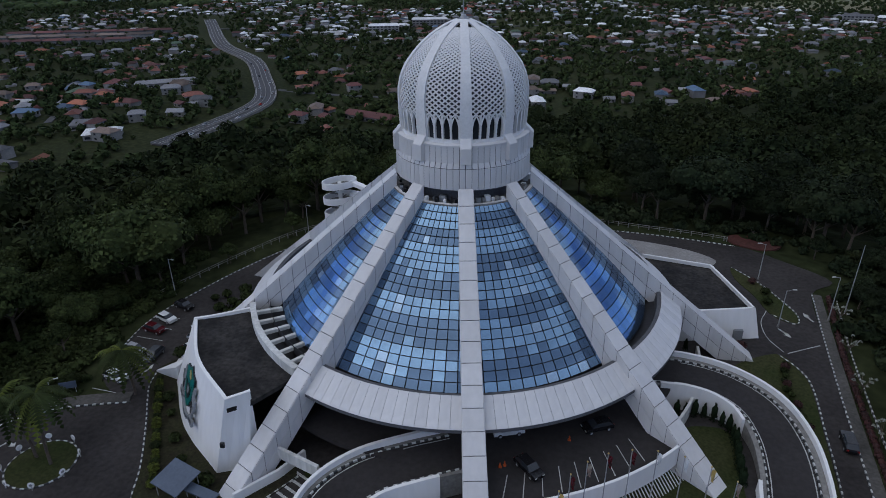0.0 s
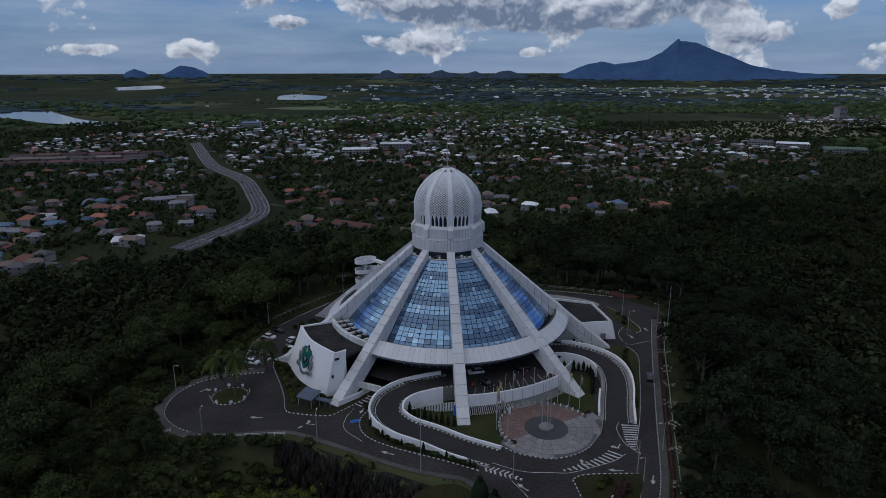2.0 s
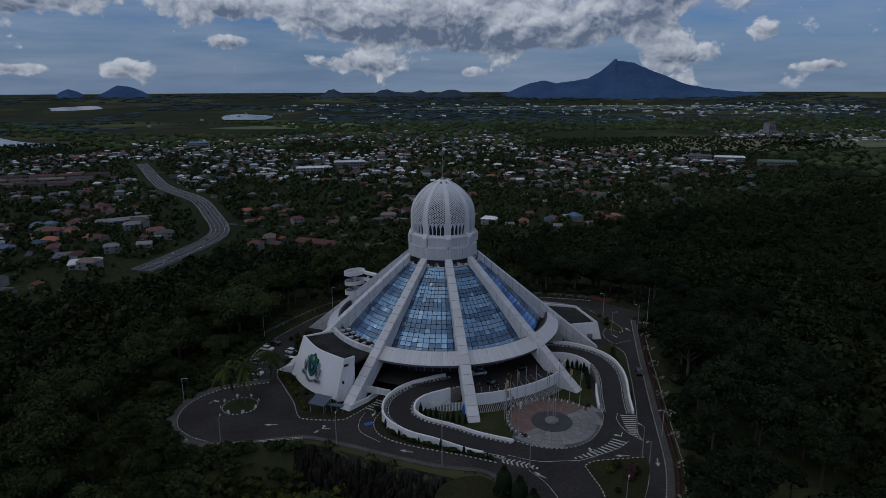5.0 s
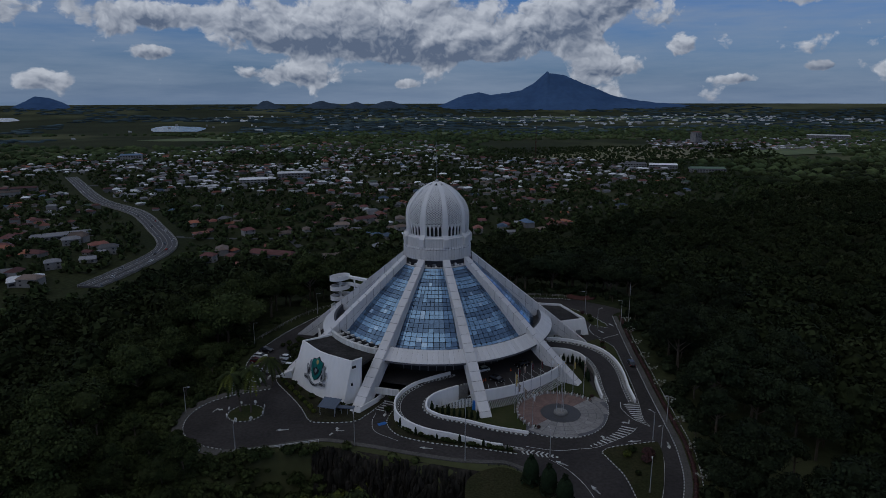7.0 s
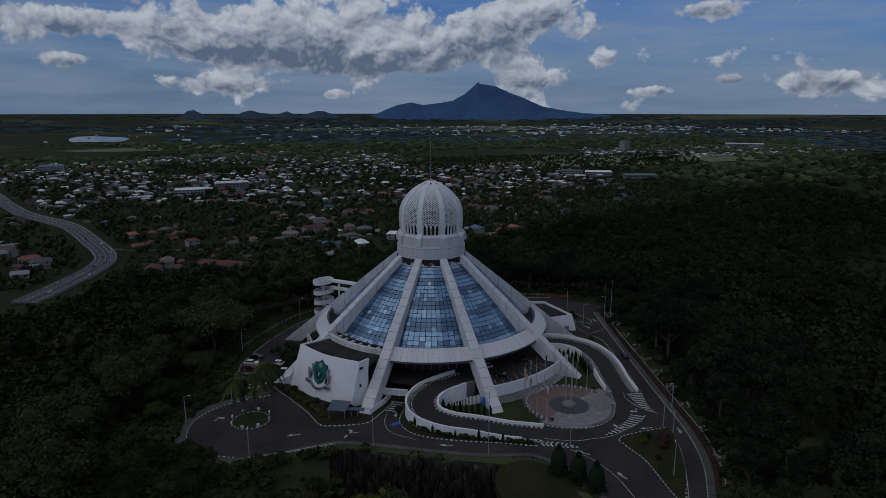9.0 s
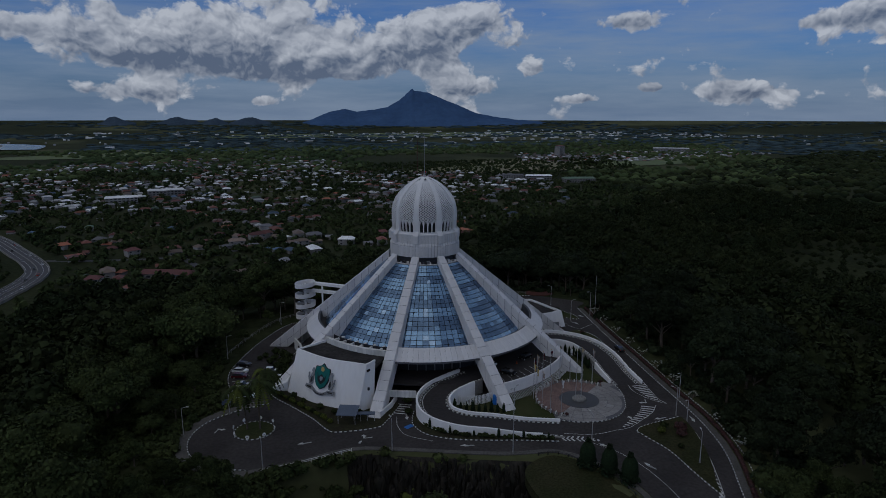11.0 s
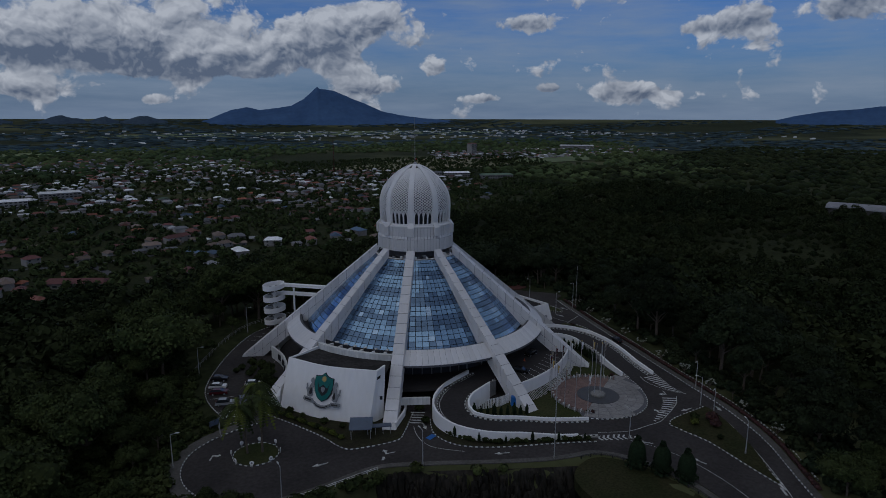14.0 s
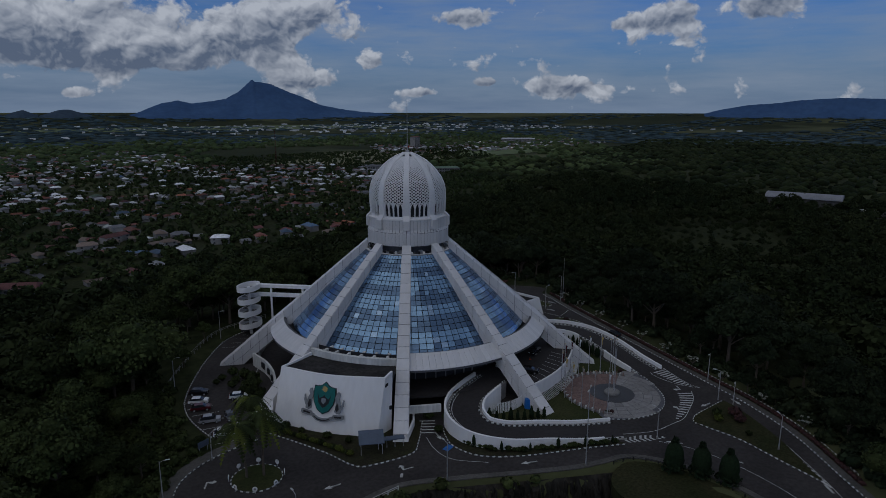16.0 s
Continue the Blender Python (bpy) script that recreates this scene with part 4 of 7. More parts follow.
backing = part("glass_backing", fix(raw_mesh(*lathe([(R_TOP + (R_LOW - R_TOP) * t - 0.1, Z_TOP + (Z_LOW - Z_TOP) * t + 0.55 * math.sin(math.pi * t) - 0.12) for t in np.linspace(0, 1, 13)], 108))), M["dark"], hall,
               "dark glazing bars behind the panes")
STEP = 40.0 / COLS
pane_mesh = {}
for i in range(ROWS):
    lo, hi = glass_pt(i, -STEP / 2), glass_pt(i + 1, -STEP / 2)
    out = Vector((0, -0.69, 0.72))
    for key in ("pane_blue", "pane_dark", "pane_pale"):
        pl = fix(plate([glass_pt(i, -STEP / 2), glass_pt(i, STEP / 2), glass_pt(i + 1, STEP / 2), glass_pt(i + 1, -STEP / 2)], out, 0.05, 0.05))
        pl.materials.append(M[key])
        pane_mesh[i, key] = pl
rng = random.Random(11)
SECTOR_LABEL = "sector of blue reflective glazing between two ribs"
for k in range(N):
    mid = RIB0 + 40 * k + 20
    near = k in (0, 1, 6, 7, 8)
    phase = rng.random() * 5
    streak_col = rng.randrange(2, 9)
    sector = part("glass_sector", fix(raw_mesh(*lathe([(R_TOP - 0.35, Z_TOP - 0.3), (R_TOP + 0.1, Z_TOP + 0.12), (R_TOP - 0.35, Z_TOP + 0.2)], 12, RIB0 + 40 * k + 6, RIB0 + 40 * k + 34))), M["panel"], hall, SECTOR_LABEL)
    rest = []
    for i in range(ROWS):
        # pairs of rows share a tone where blinds are drawn
        tone = 0.5 + 0.5 * math.sin((i + phase) * 2 * math.pi / 5.2) + rng.gauss(0, 0.10)
        for j in range(COLS):
            az = RIB0 + 40 * k + (j + 0.5) * STEP
            u = rng.random()
            part_tone = tone + 0.10 * math.sin(j * 0.9 + k * 2.0 + i // 2)
            key = "pane_dark" if (part_tone < 0.40 and u < 0.97) or u < 0.02 else "pane_blue"
            if key == "pane_blue" and (u > 0.985 or (j == streak_col and i > 9 and u > 0.5)):
                key = "pane_pale"
            tilt = Matrix.Rotation(rng.gauss(0, 0.0008), 4, "X") @ Matrix.Rotation(rng.gauss(0, 0.0008), 4, "Y")
            c = glass_pt(i + 0.5, 0)
            m = spin(az) @ Matrix.Translation(c) @ tilt @ Matrix.Translation(-c)
            if near:
                part("pane", pane_mesh[i, key], None, sector, m=m)
            else:
                rest.append((pane_mesh[i, key], m, key))
    for key in ("pane_blue", "pane_dark", "pane_pale"):
        chunks = [([tuple(m @ q.co) for q in me.vertices], [tuple(pl.vertices) for pl in me.polygons]) for me, m, kk in rest if kk == key]
        if chunks:
            tagged(part("panes", raw_mesh(*join_vf(chunks)), M[key], sector), kind="stuff")

# drum
part("drum_core", fix(raw_mesh(*lathe([(8.6, 27.5), (8.6, 31.0), (10.25, 30.95), (10.25, 34.0), (9.95, 34.8), (9.95, 37.3), (9.2, 37.5)], 72))), M["seam"], hall, "dark core of the drum under the dome")
part("service_ledge", fix(raw_mesh(*lathe([(8.6, 28.7), (11.2, 28.9), (11.2, 28.5), (8.6, 28.3)], 72))), M["concrete"], hall, "grey service ledge above the glass")
drum_low = fix(plate([polar(10.32, -2.4, 30.9), polar(10.32, 2.4, 30.9), polar(10.32, 2.4, 34.1), polar(10.32, -2.4, 34.1)], (0, -1, 0), 0.06, 0.03))
drum_cap = fix(plate([polar(10.32, -2.4, 34.1), polar(10.32, 2.4, 34.1), polar(10.02, 2.4, 34.9), polar(10.02, -2.4, 34.9)], (0, -0.8, 0.55), 0.05, 0.03))
drum_cap.materials.append(M["panel"])
drum_high = fix(plate([polar(10.03, -2.4, 34.8), polar(10.03, 2.4, 34.8), polar(10.03, 2.4, 37.3), polar(10.03, -2.4, 37.3)], (0, -1, 0), 0.06, 0.03))
for me in (drum_low, drum_high):
    me.materials.append(M["panel"])
for k in range(N):
    for j in range(8):
        az = RIB0 + 40 * k + (j + 0.5) * 5 - 0.0
        part("drum_panel", drum_low, None, hall, m=spin(az))
        part("drum_panel", drum_high, None, hall, m=spin(az))
        part("drum_panel", drum_cap, None, hall, m=spin(az))
    b = bmesh.new()
    w = 0.8
    prism(b, [(-w, -9.4), (w, -9.4), (w, -10.75), (-w, -10.75)], [34.6, 34.6, 34.9, 34.9], [38.6, 38.6, 37.2, 37.2])
    bevel_all(b, 0.05)
    part("pilaster", b, M["panel"], hall, "sloping-capped pilaster above a rib", m=spin(RIB0 + 40 * k))
v, f = lathe([(9.2, 37.3), (10.2, 37.2), (10.2, 37.45), (9.8, 37.6), (9.2, 37.6)], 72)
part("cornice", fix(raw_mesh(v, f)), M["panel"], hall, "thin cornice ring at the foot of the dome")

# dome
DOME = [(9.3, 37.5), (9.5, 40.0), (9.55, 42.0), (9.5, 43.8), (9.1, 45.6), (8.35, 47.2), (7.3, 48.6), (6.0, 50.0), (4.4, 51.3), (2.5, 52.4), (0.8, 53.1)]


def dome_pt(t, az, lift=0.0):
    """t from 0 at the foot to 1 at the tip."""
    s = t * (len(DOME) - 1)
    i = min(int(s), len(DOME) - 2)
    k = s - i
    r, z = (DOME[i][q] * (1 - k) + DOME[i + 1][q] * k for q in (0, 1))
    return polar(r + lift, az, z + lift * 0.4 * t)


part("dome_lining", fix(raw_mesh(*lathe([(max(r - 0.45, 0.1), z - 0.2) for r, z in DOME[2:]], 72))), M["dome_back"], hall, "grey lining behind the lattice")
part("lantern_room", fix(raw_mesh(*lathe([(8.85, 37.4), (9.05, 42.4)], 72))), M["window"], hall, "dark glazing behind the slit openings")
v, f = [], []
TN = 24
for i in range(TN + 1):
    t = i / TN
    r = dome_pt(t, 0).y
    half = math.degrees((0.88 - 0.40 * t) / max(abs(r), 0.75)) if t < 0.93 else 20
    half = min(half, 20)
    a, b, c, d = dome_pt(t, -half, 0.28), dome_pt(t, half, 0.28), dome_pt(t, half, -0.2), dome_pt(t, -half, -0.2)
    v += [a, b, c, d]
for i in range(TN):
    for q in range(4):
        f.append((i * 4 + q, i * 4 + (q + 1) % 4, i * 4 + 4 + (q + 1) % 4, i * 4 + 4 + q))
dome_rib = fix(raw_mesh(v, f, "dome_rib"))
dome_rib.materials.append(M["lattice"])
# lattice bars of one sector: diagonals, with arched slits below
T0, T1 = 0.165, 0.97


def bar(points, width, lift0, lift1):
    """A flat bar that follows the dome."""
    v, f = [], []
    for i, (t, az) in enumerate(points):
        p = dome_pt(t, az)
        t2, az2 = points[min(i + 1, len(points) - 1)]
        t1, az1 = points[max(i - 1, 0)]
        way = (dome_pt(t2, az2) - dome_pt(t1, az1)).normalized()
        out = Vector((p.x, p.y, 3.5 * t * t * 4)).normalized()
        side = way.cross(out).normalized() * width / 2
        v += [p + side + out * lift0, p - side + out * lift0, p - side + out * lift1, p + side + out * lift1]
    n = len(points)
    for i in range(n - 1):
        for q in range(4):
            f.append((i * 4 + q, i * 4 + (q + 1) % 4, i * 4 + 4 + (q + 1) % 4, i * 4 + 4 + q))
    return v, f


chunks = []
DIAG = 7  # cells across a sector; cell height against width
arc = [0.0]
for i in range(60):
    arc.append(arc[-1] + (dome_pt((i + 1) / 60, 0) - dome_pt(i / 60, 0)).length)


def t_of_cells(c):
    """t after c cells of height, which shrink with the dome's radius."""
    t, left = T0, c
    while left > 0 and t < 1:
        r = abs(dome_pt(t, 0).y)
        cell = max(2 * math.pi * r / 9 / DIAG * 0.82, 0.25)
        step = min(left, 0.1)
        t += step * cell / arc[-1]
        left -= step
    return t


cells = [t_of_cells(c * 0.25) for c in range(0, 110)]
for sgn in (-1, 1):
    for j in range(-27, 8):
        pts = []
        for c in range(0, 104):
            u = (j + c * 0.25) / DIAG
            t = cells[c]
            if 0 <= u <= 1 and t < T1:
                pts.append((t, 40 * (u if sgn > 0 else 1 - u) - 20))
        if len(pts) > 1:
            chunks.append(bar(pts, 0.19, -0.10, 0.06))
for j in range(5):
    az = (j - 2) * 7.35
    chunks.append(bar([(0.0, az), (0.05, az), (0.11, az), (T0 + 0.01, az)], 0.26, -0.4, 0.06))
    if j < 4:
        az += 3.675
        chunks.append(bar([(0.10, az - 3.4), (0.135, az - 2.5), (0.172, az), (0.135, az + 2.5), (0.10, az + 3.4)], 0.22, -0.3, 0.05))
chunks.append(bar([(0.012, az) for az in np.linspace(-20, 20, 9)], 0.5, -0.3, 0.08))
lattice = fix(raw_mesh(*join_vf([([tuple(q) for q in cv], cf) for cv, cf in chunks]), "lattice"))
lattice.materials.append(M["lattice"])
for k in range(N):
    part("dome_rib", dome_rib, None, hall, "broad smooth dome rib", m=spin(RIB0 + 40 * k))
    part("lattice", lattice, None, hall, "white diagonal lattice with arched slits", m=spin(RIB0 + 40 * k + 20))
b = bmesh.new()
rod(b, (0, 0, 52.6), (0, 0, 53.7), 0.8, 0.35, 18)
rod(b, (0, 0, 53.7), (0, 0, 54.4), 0.08, 0.08)
part("finial", b, M["metal"], hall, "small finial cap")
b = bmesh.new()
rod(b, (0, 0, 54.3), (0, 0, 58.0), 0.11, 0.09, 8)
rod(b, (0, 0, 58.0), (0, 0, 64.0), 0.075, 0.06, 8)
rod(b, (0, 0, 64.0), (0, 0, 65.6), 0.05, 0.03, 6)
for z in (56.0, 58.0, 61.0):
    rod(b, (0, 0, z - 0.06), (0, 0, z + 0.06), 0.15, 0.15, 8)
part("mast", b, M["silver"], hall, "thin grey lightning mast on the dome")
b = bmesh.new()
bmesh.ops.create_icosphere(b, subdivisions=2, radius=0.2, matrix=Matrix.Translation((0.3, 0, 54.5)))
part("beacon", b, M["car_red"], hall, "red aircraft warning lamp")
# machines on the ledge below the drum
rng = random.Random(4)
for k in range(N):
    for j in range(7):
        az, s = RIB0 + 40 * k + 8 + j * 4 + rng.uniform(-1, 1), rng.uniform(0.35, 0.8)
        b = bmesh.new()
        box(b, (0, -rng.uniform(9.6, 10.5), 28.85 + s * 0.6), (s * rng.uniform(0.5, 1.3), s, s * 1.2))
        bevel_all(b, 0.04)
        part("air_unit", b, M[rng.choice(["silver", "concrete", "white", "black"])], hall, m=spin(az))

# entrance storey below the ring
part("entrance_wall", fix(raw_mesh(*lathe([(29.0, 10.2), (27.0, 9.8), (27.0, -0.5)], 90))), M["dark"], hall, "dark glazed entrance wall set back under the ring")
for k in range(N):
    for j in range(1, 8):
        b = bmesh.new()
        p = polar(27.05, RIB0 + 40 * k + j * 5)
        box(b, (p.x, p.y, 6.7), (0.25, 0.25, 6.2), Matrix.Rotation(radians(RIB0 + 40 * k + j * 5), 4, "Z"))
        part("mullion", b, M["concrete"], hall)

# ---- white annexe with the emblem ----
def lean_wall(top, base, thick, z_top, z_base):
    """A leaning wall between two outlines, upright inside."""
    tp, bp = smooth_path([(*p, 0) for p in top], 1.5), None
    n = len(tp)
    q = smooth_path([(*p, 0) for p in base], 0.3)
    bp = [q[int(round(i * (len(q) - 1) / (n - 1)))] for i in range(n)]
    nn = normals(tp)
    v, f = [], []
    for i in range(n):
        k = i / (n - 1)
        zt = z_top[0] + (z_top[1] - z_top[0]) * k
        inner = tp[i] + nn[i] * thick
        v += [(tp[i].x, tp[i].y, zt), (bp[i].x, bp[i].y, z_base), (inner.x, inner.y, z_base), (inner.x, inner.y, zt)]
    for i in range(n - 1):
        for k in range(4):
            f.append((i * 4 + k, i * 4 + (k + 1) % 4, i * 4 + 4 + (k + 1) % 4, i * 4 + 4 + k))
    e = (n - 1) * 4
    f += [(0, 1, 2, 3), (e + 3, e + 2, e + 1, e)]
    return fix(raw_mesh(v, f))


A, B, C = (-41.65, -13.1), (-28.9, -34.0), tuple(polar(41.6, -38.9).to_2d())
A2, B2, C2 = (-45.3, -16.2), (-31.6, -34.9), tuple(polar(43.4, -39.2).to_2d())
annexe = thing("annexe", "white wedge-shaped annexe with a flat black roof and a crest", "building")
bow = lambda p, q, d: ((p[0] + q[0]) / 2 + d * 0.85, (p[1] + q[1]) / 2 + d * 0.52)
part("front_wall", lean_wall([A, bow(A, B, -1.6), B], [A2, bow(A2, B2, -1.5), B2], 0.45, (10.4, 11.7), -0.3), M["white"], annexe, "leaning white front wall")
part("side_wall", lean_wall([B, C], [B2, C2], 0.45, (11.7, 11.9), -0.3), M["white"], annexe, "leaning white side wall")
E1 = tuple(polar(34.8, -73).to_2d())
part("back_wall", lean_wall([E1, (-38.4, -12.2), A], [(-36, -9.0), (-40, -11.5), (-45.0, -15.4)], 0.45, (10.9, 10.5), -0.3), M["white"], annexe, "white end wall")
arc_pts = [polar(34.6, a) for a in np.arange(-72.8, -38.2, 2)]
part("inner_parapet", wall_along([Vector((p.x, p.y, 11)) for p in arc_pts], 0.9, 8.5, 11.7), M["stained"], annexe, "stained curved parapet beside the glass")
bm = bmesh.new()
roof_pts = [Vector(A).to_2d(), Vector(bow(A, B, -1.6)).to_2d(), Vector(B).to_2d(), Vector(C).to_2d()] + [polar(34.8, a).to_2d() for a in range(-39, -73, -3)] + [Vector((-38.2, -12.0))]
prism(bm, roof_pts, 9.6, 10.25)
part("roof", bm, M["roof_felt"], annexe, "blackened flat roof with pale stains")
for i in range(6):
    az = -69 + i * 5.3
    b = bmesh.new()
    p = polar(32.3, az)
    box(b, (p.x, p.y, 11.0), (0.6, 4.2, 0.6), Matrix.Rotation(radians(az), 4, "Z"))
    bevel_all(b, 0.05)
    part("strut", b, M["stained"], annexe, "white concrete strut to the glass")
part("light_well", fix(raw_mesh(*lathe([(30.0, 10.2), (30.2, 9.2), (34.4, 9.2), (34.4, 10.5)], 18, -75, -37.5))), M["dark"], annexe, "slot between parapet and glass, shade in its dark colour")
b = bmesh.new()
prism(b, [(-49.6, -13.6), (-45.0, -15.6), (-43.4, -11.6), (-45, -10.4)], 0, [0.5, 2.6, 3.0, 1.2])
part("plinth", b, M["white"], annexe, "low tapering white plinth at the corner")
b = bmesh.new()
box(b, (-29.2, -36.3, 6.4), (0.5, 0.35, 0.7))
part("flood_lamp", b, M["black"], annexe, "small black flood lamp")

# crest on the leaning wall
ua = (Vector((*B, 11.2)) - Vector((*A, 11.2))).normalized()
va = (Vector(((A[0] + B[0]) / 2, (A[1] + B[1]) / 2, 11)) - Vector(((A2[0] + B2[0]) / 2, (A2[1] + B2[1]) / 2, -0.3))).normalized()
na = ua.cross(va).normalized()
if na.y > 0:
    na = -na
face_c = Vector((-37.95, -25.25, 6.5)) + na * 0.12
CREST = Matrix.Translation(face_c) @ Matrix((ua, va, na)).transposed().to_4x4() @ Matrix.Diagonal((0.92, 0.92, 0.6, 1))
crest = thing("coat_of_arms", "green shield crest with grey supporters on the white wall", "wall emblem", m=CREST)


def relief(name, pts, z0, z1, material, label=""):
    b = bmesh.new()
    prism(b, pts, z0, z1)
    return part(name, b, material, crest, label)


def shield(s):
    return [(x * s, y * s + 0.3) for x, y in ((-2.5, 2.3), (-1.5, 2.35), (-0.8, 2.6), (0, 3.3), (0.8, 2.6), (1.5, 2.35), (2.5, 2.3), (2.65, 0.6), (2.3, -1.2), (1.4, -2.6), (0, -3.4), (-1.4, -2.6),
                                                (-2.3, -1.2), (-2.65, 0.6))]


relief("shield_rim", shield(1.06), -0.35, 0.02, M["black"], "dark rim")
relief("shield", shield(1.0), -0.3, 0.14, M["teal"], "green shield")
relief("bird", [(-1.7, 1.2), (-1.2, 0.1), (-0.5, 0.4), (0, 0.9), (0.5, 0.4), (1.2, 0.1), (1.7, 1.2), (1.3, -0.8), (0.5, -1.6), (0, -1.9), (-0.5, -1.6), (-1.3, -0.8)], 0, 0.22, M["black"], "black bird shape")
relief("small_shield", [(-0.55, 0.2), (0.55, 0.2), (0.5, -0.6), (0, -1.1), (-0.5, -0.6)], 0, 0.28, M["silver"])
star = []
for i in range(24):
    r = 0.75 if i % 2 else 0.5
    star.append((r * math.sin(i * math.pi / 12), 2.2 + r * math.cos(i * math.pi / 12)))
relief("star", star, 0, 0.24, M["gold"], "pale gold star")
for s in (-1, 1):
    fl = lambda pts: [(x * s, y) for x, y in (pts if s > 0 else pts)][:: 1 if s > 0 else -1]
    relief("supporter", fl([(2.9, -2.3), (3.1, -0.6), (2.7, 0.6), (2.9, 1.3), (3.3, 2.0), (3.7, 1.9), (3.9, 1.2), (3.6, 0.7), (4.0, -0.1), (4.2, -1.1), (4.6, -0.4), (4.75, 0.5), (5.0, 0.4), (4.9, -0.9),
                            (4.4, -1.9), (4.3, -2.6), (3.5, -2.7)]), -0.3, 0.12, M["silver"], "grey relief supporter")
    relief("supporter_shadow", fl([(3.0, -1.7), (3.3, -0.4), (3.6, -0.5), (3.9, -1.6), (3.6, -2.3)]), 0, 0.16, M["black"])
    relief("scroll", fl([(2.6, -3.0), (5.3, -2.7), (5.4, -3.5), (4.9, -3.8), (2.8, -4.0)]), -0.35, 0.1, M["silver"], "grey scroll")
    relief("scroll_bar", fl([(3.0, -3.25), (4.8, -3.1), (4.8, -3.45), (3.0, -3.62)]), 0, 0.13, M["black"])
relief("scroll", [(-2.5, -3.3), (-1.2, -3.95), (0, -4.15), (1.2, -3.95), (2.5, -3.3), (2.6, -4.0), (1.3, -4.75), (0, -4.95), (-1.3, -4.75), (-2.6, -4.0)], -0.35, 0.14, M["silver"], "grey scroll")
relief("scroll_bar", [(-2.0, -3.85), (-1.0, -4.3), (0, -4.42), (1.0, -4.3), (2.0, -3.85), (2.0, -4.1), (1.0, -4.58), (0, -4.7), (-1.0, -4.58), (-2.0, -4.1)], 0, 0.17, M["black"])

# ---- side block beyond the far ribs ----
side = thing("side_block", "low white side block with a black flat roof and parapet", "building")
F1, F2, F3 = (50.6, 1.2), (48.3, 17.5), (36, 22)
G1, G2, G3 = (51.9, 0.2), (49.4, 18.4), (36, 23)
part("outer_wall", lean_wall([F2, F1][::-1][::-1], [G2, G1], -0.4, (5.6, 5.6), -0.3), M["white"], side, "white outer wall")
part("front_wall", lean_wall([F1, (33.5, -1.0)], [G1, (33.5, -1.6)], -0.4, (5.6, 5.6), -0.3), M["white"], side, "white front wall")
part("back_wall", lean_wall([F3, F2], [G3, G2], -0.4, (5.6, 5.6), -0.3), M["white"], side, "white back wall")
bm = bmesh.new()
prism(bm, [F1, F2, F3, (33, 10), (33.5, -1.0)], 4.3, 4.9)
part("roof", bm, M["roof_felt"], side, "black flat roof")
for i, (x, w, h) in enumerate(((47.6, 1.5, 2.3), (42.3, 1.0, 1.0))):
    b = bmesh.new()
    box(b, (x, -0.75 + (50.6 - x) * -0.02, 1.2 if i == 0 else 2.6), (w, 0.5, h))
    part("door" if i == 0 else "window", b, M["silver"] if i == 0 else M["window"], side, "grey door" if i == 0 else "")

# base walls between the rear ribs
for k, (a0, a1) in enumerate(((-158, -118), (162, 202), (122, 162), (44.8, 82))):
    path = [polar(39.5, a) for a in np.arange(a0, a1, 2)]
    me = wall_along(path, 0.4, -0.3, 2.6)
    slab("wall_base", me, M["stained"], "low stained white wall between the rib feet", "wall")

# ---- spiral stair tower ----
stair = thing("spiral_stair_tower", "white open spiral stair tower linked to the hall", "stair tower")
SC = Vector((-28.9, 39.0, 0))
turn_st = Matrix.Rotation(radians(35), 4, "Z")


def oval(rx, ry, n=28):
    return [SC + turn_st @ Vector((rx * math.cos(2 * math.pi * i / n), ry * math.sin(2 * math.pi * i / n), 0)) for i in range(n)]


for lvl, z in enumerate((3.2, 6.8, 10.4, 14.0)):
    ring = oval(4.0, 2.6)
    part("balustrade", wall_along(ring, 0.22, z - 0.75, z + 0.75, True), M["white"], stair, "curved white balustrade")
    b = bmesh.new()
    prism(b, [p.to_2d() for p in oval(3.8, 2.4)], z - 0.9, z - 0.65)
    part("landing", b, M["concrete"], stair)
    if lvl < 3:
        for j in range(14):
            a = 2 * math.pi * j / 18
            b = bmesh.new()
            p = SC + turn_st @ Vector((1.9 * math.cos(a), 1.2 * math.sin(a), 0))
            box(b, (p.x, p.y, z - 0.5 + j * 0.24), (0.9, 0.4, 0.2), Matrix.Rotation(a + radians(35), 4, "Z"))
            part("tread", b, M["concrete"], stair)
b = bmesh.new()
rod(b, (SC.x, SC.y, -0.2), (SC.x, SC.y, 14.2), 0.45, n=14)
part("core_column", b, M["white"], stair)
for z in (14.0, 11.4):
    a, c = SC + turn_st @ Vector((2.4, -1.0, 0)), polar(24, -158.0)
    way = (c - a).to_2d()
    b = bmesh.new()
    box(b, ((a.x + c.x) / 2, (a.y + c.y) / 2, z), (way.length, 1.3, 0.9), Matrix.Rotation(math.atan2(way.y, way.x), 4, "Z"))
    part("bridge", b, M["white"], stair, "white link bridge")
for k in (0.25, 0.6):
    p = SC.lerp(polar(24, -158.0), k)
    b = bmesh.new()
    rod(b, (p.x, p.y, -0.2), (p.x, p.y, 13.6), 0.3, n=10)
    part("bridge_column", b, M["white"], stair)

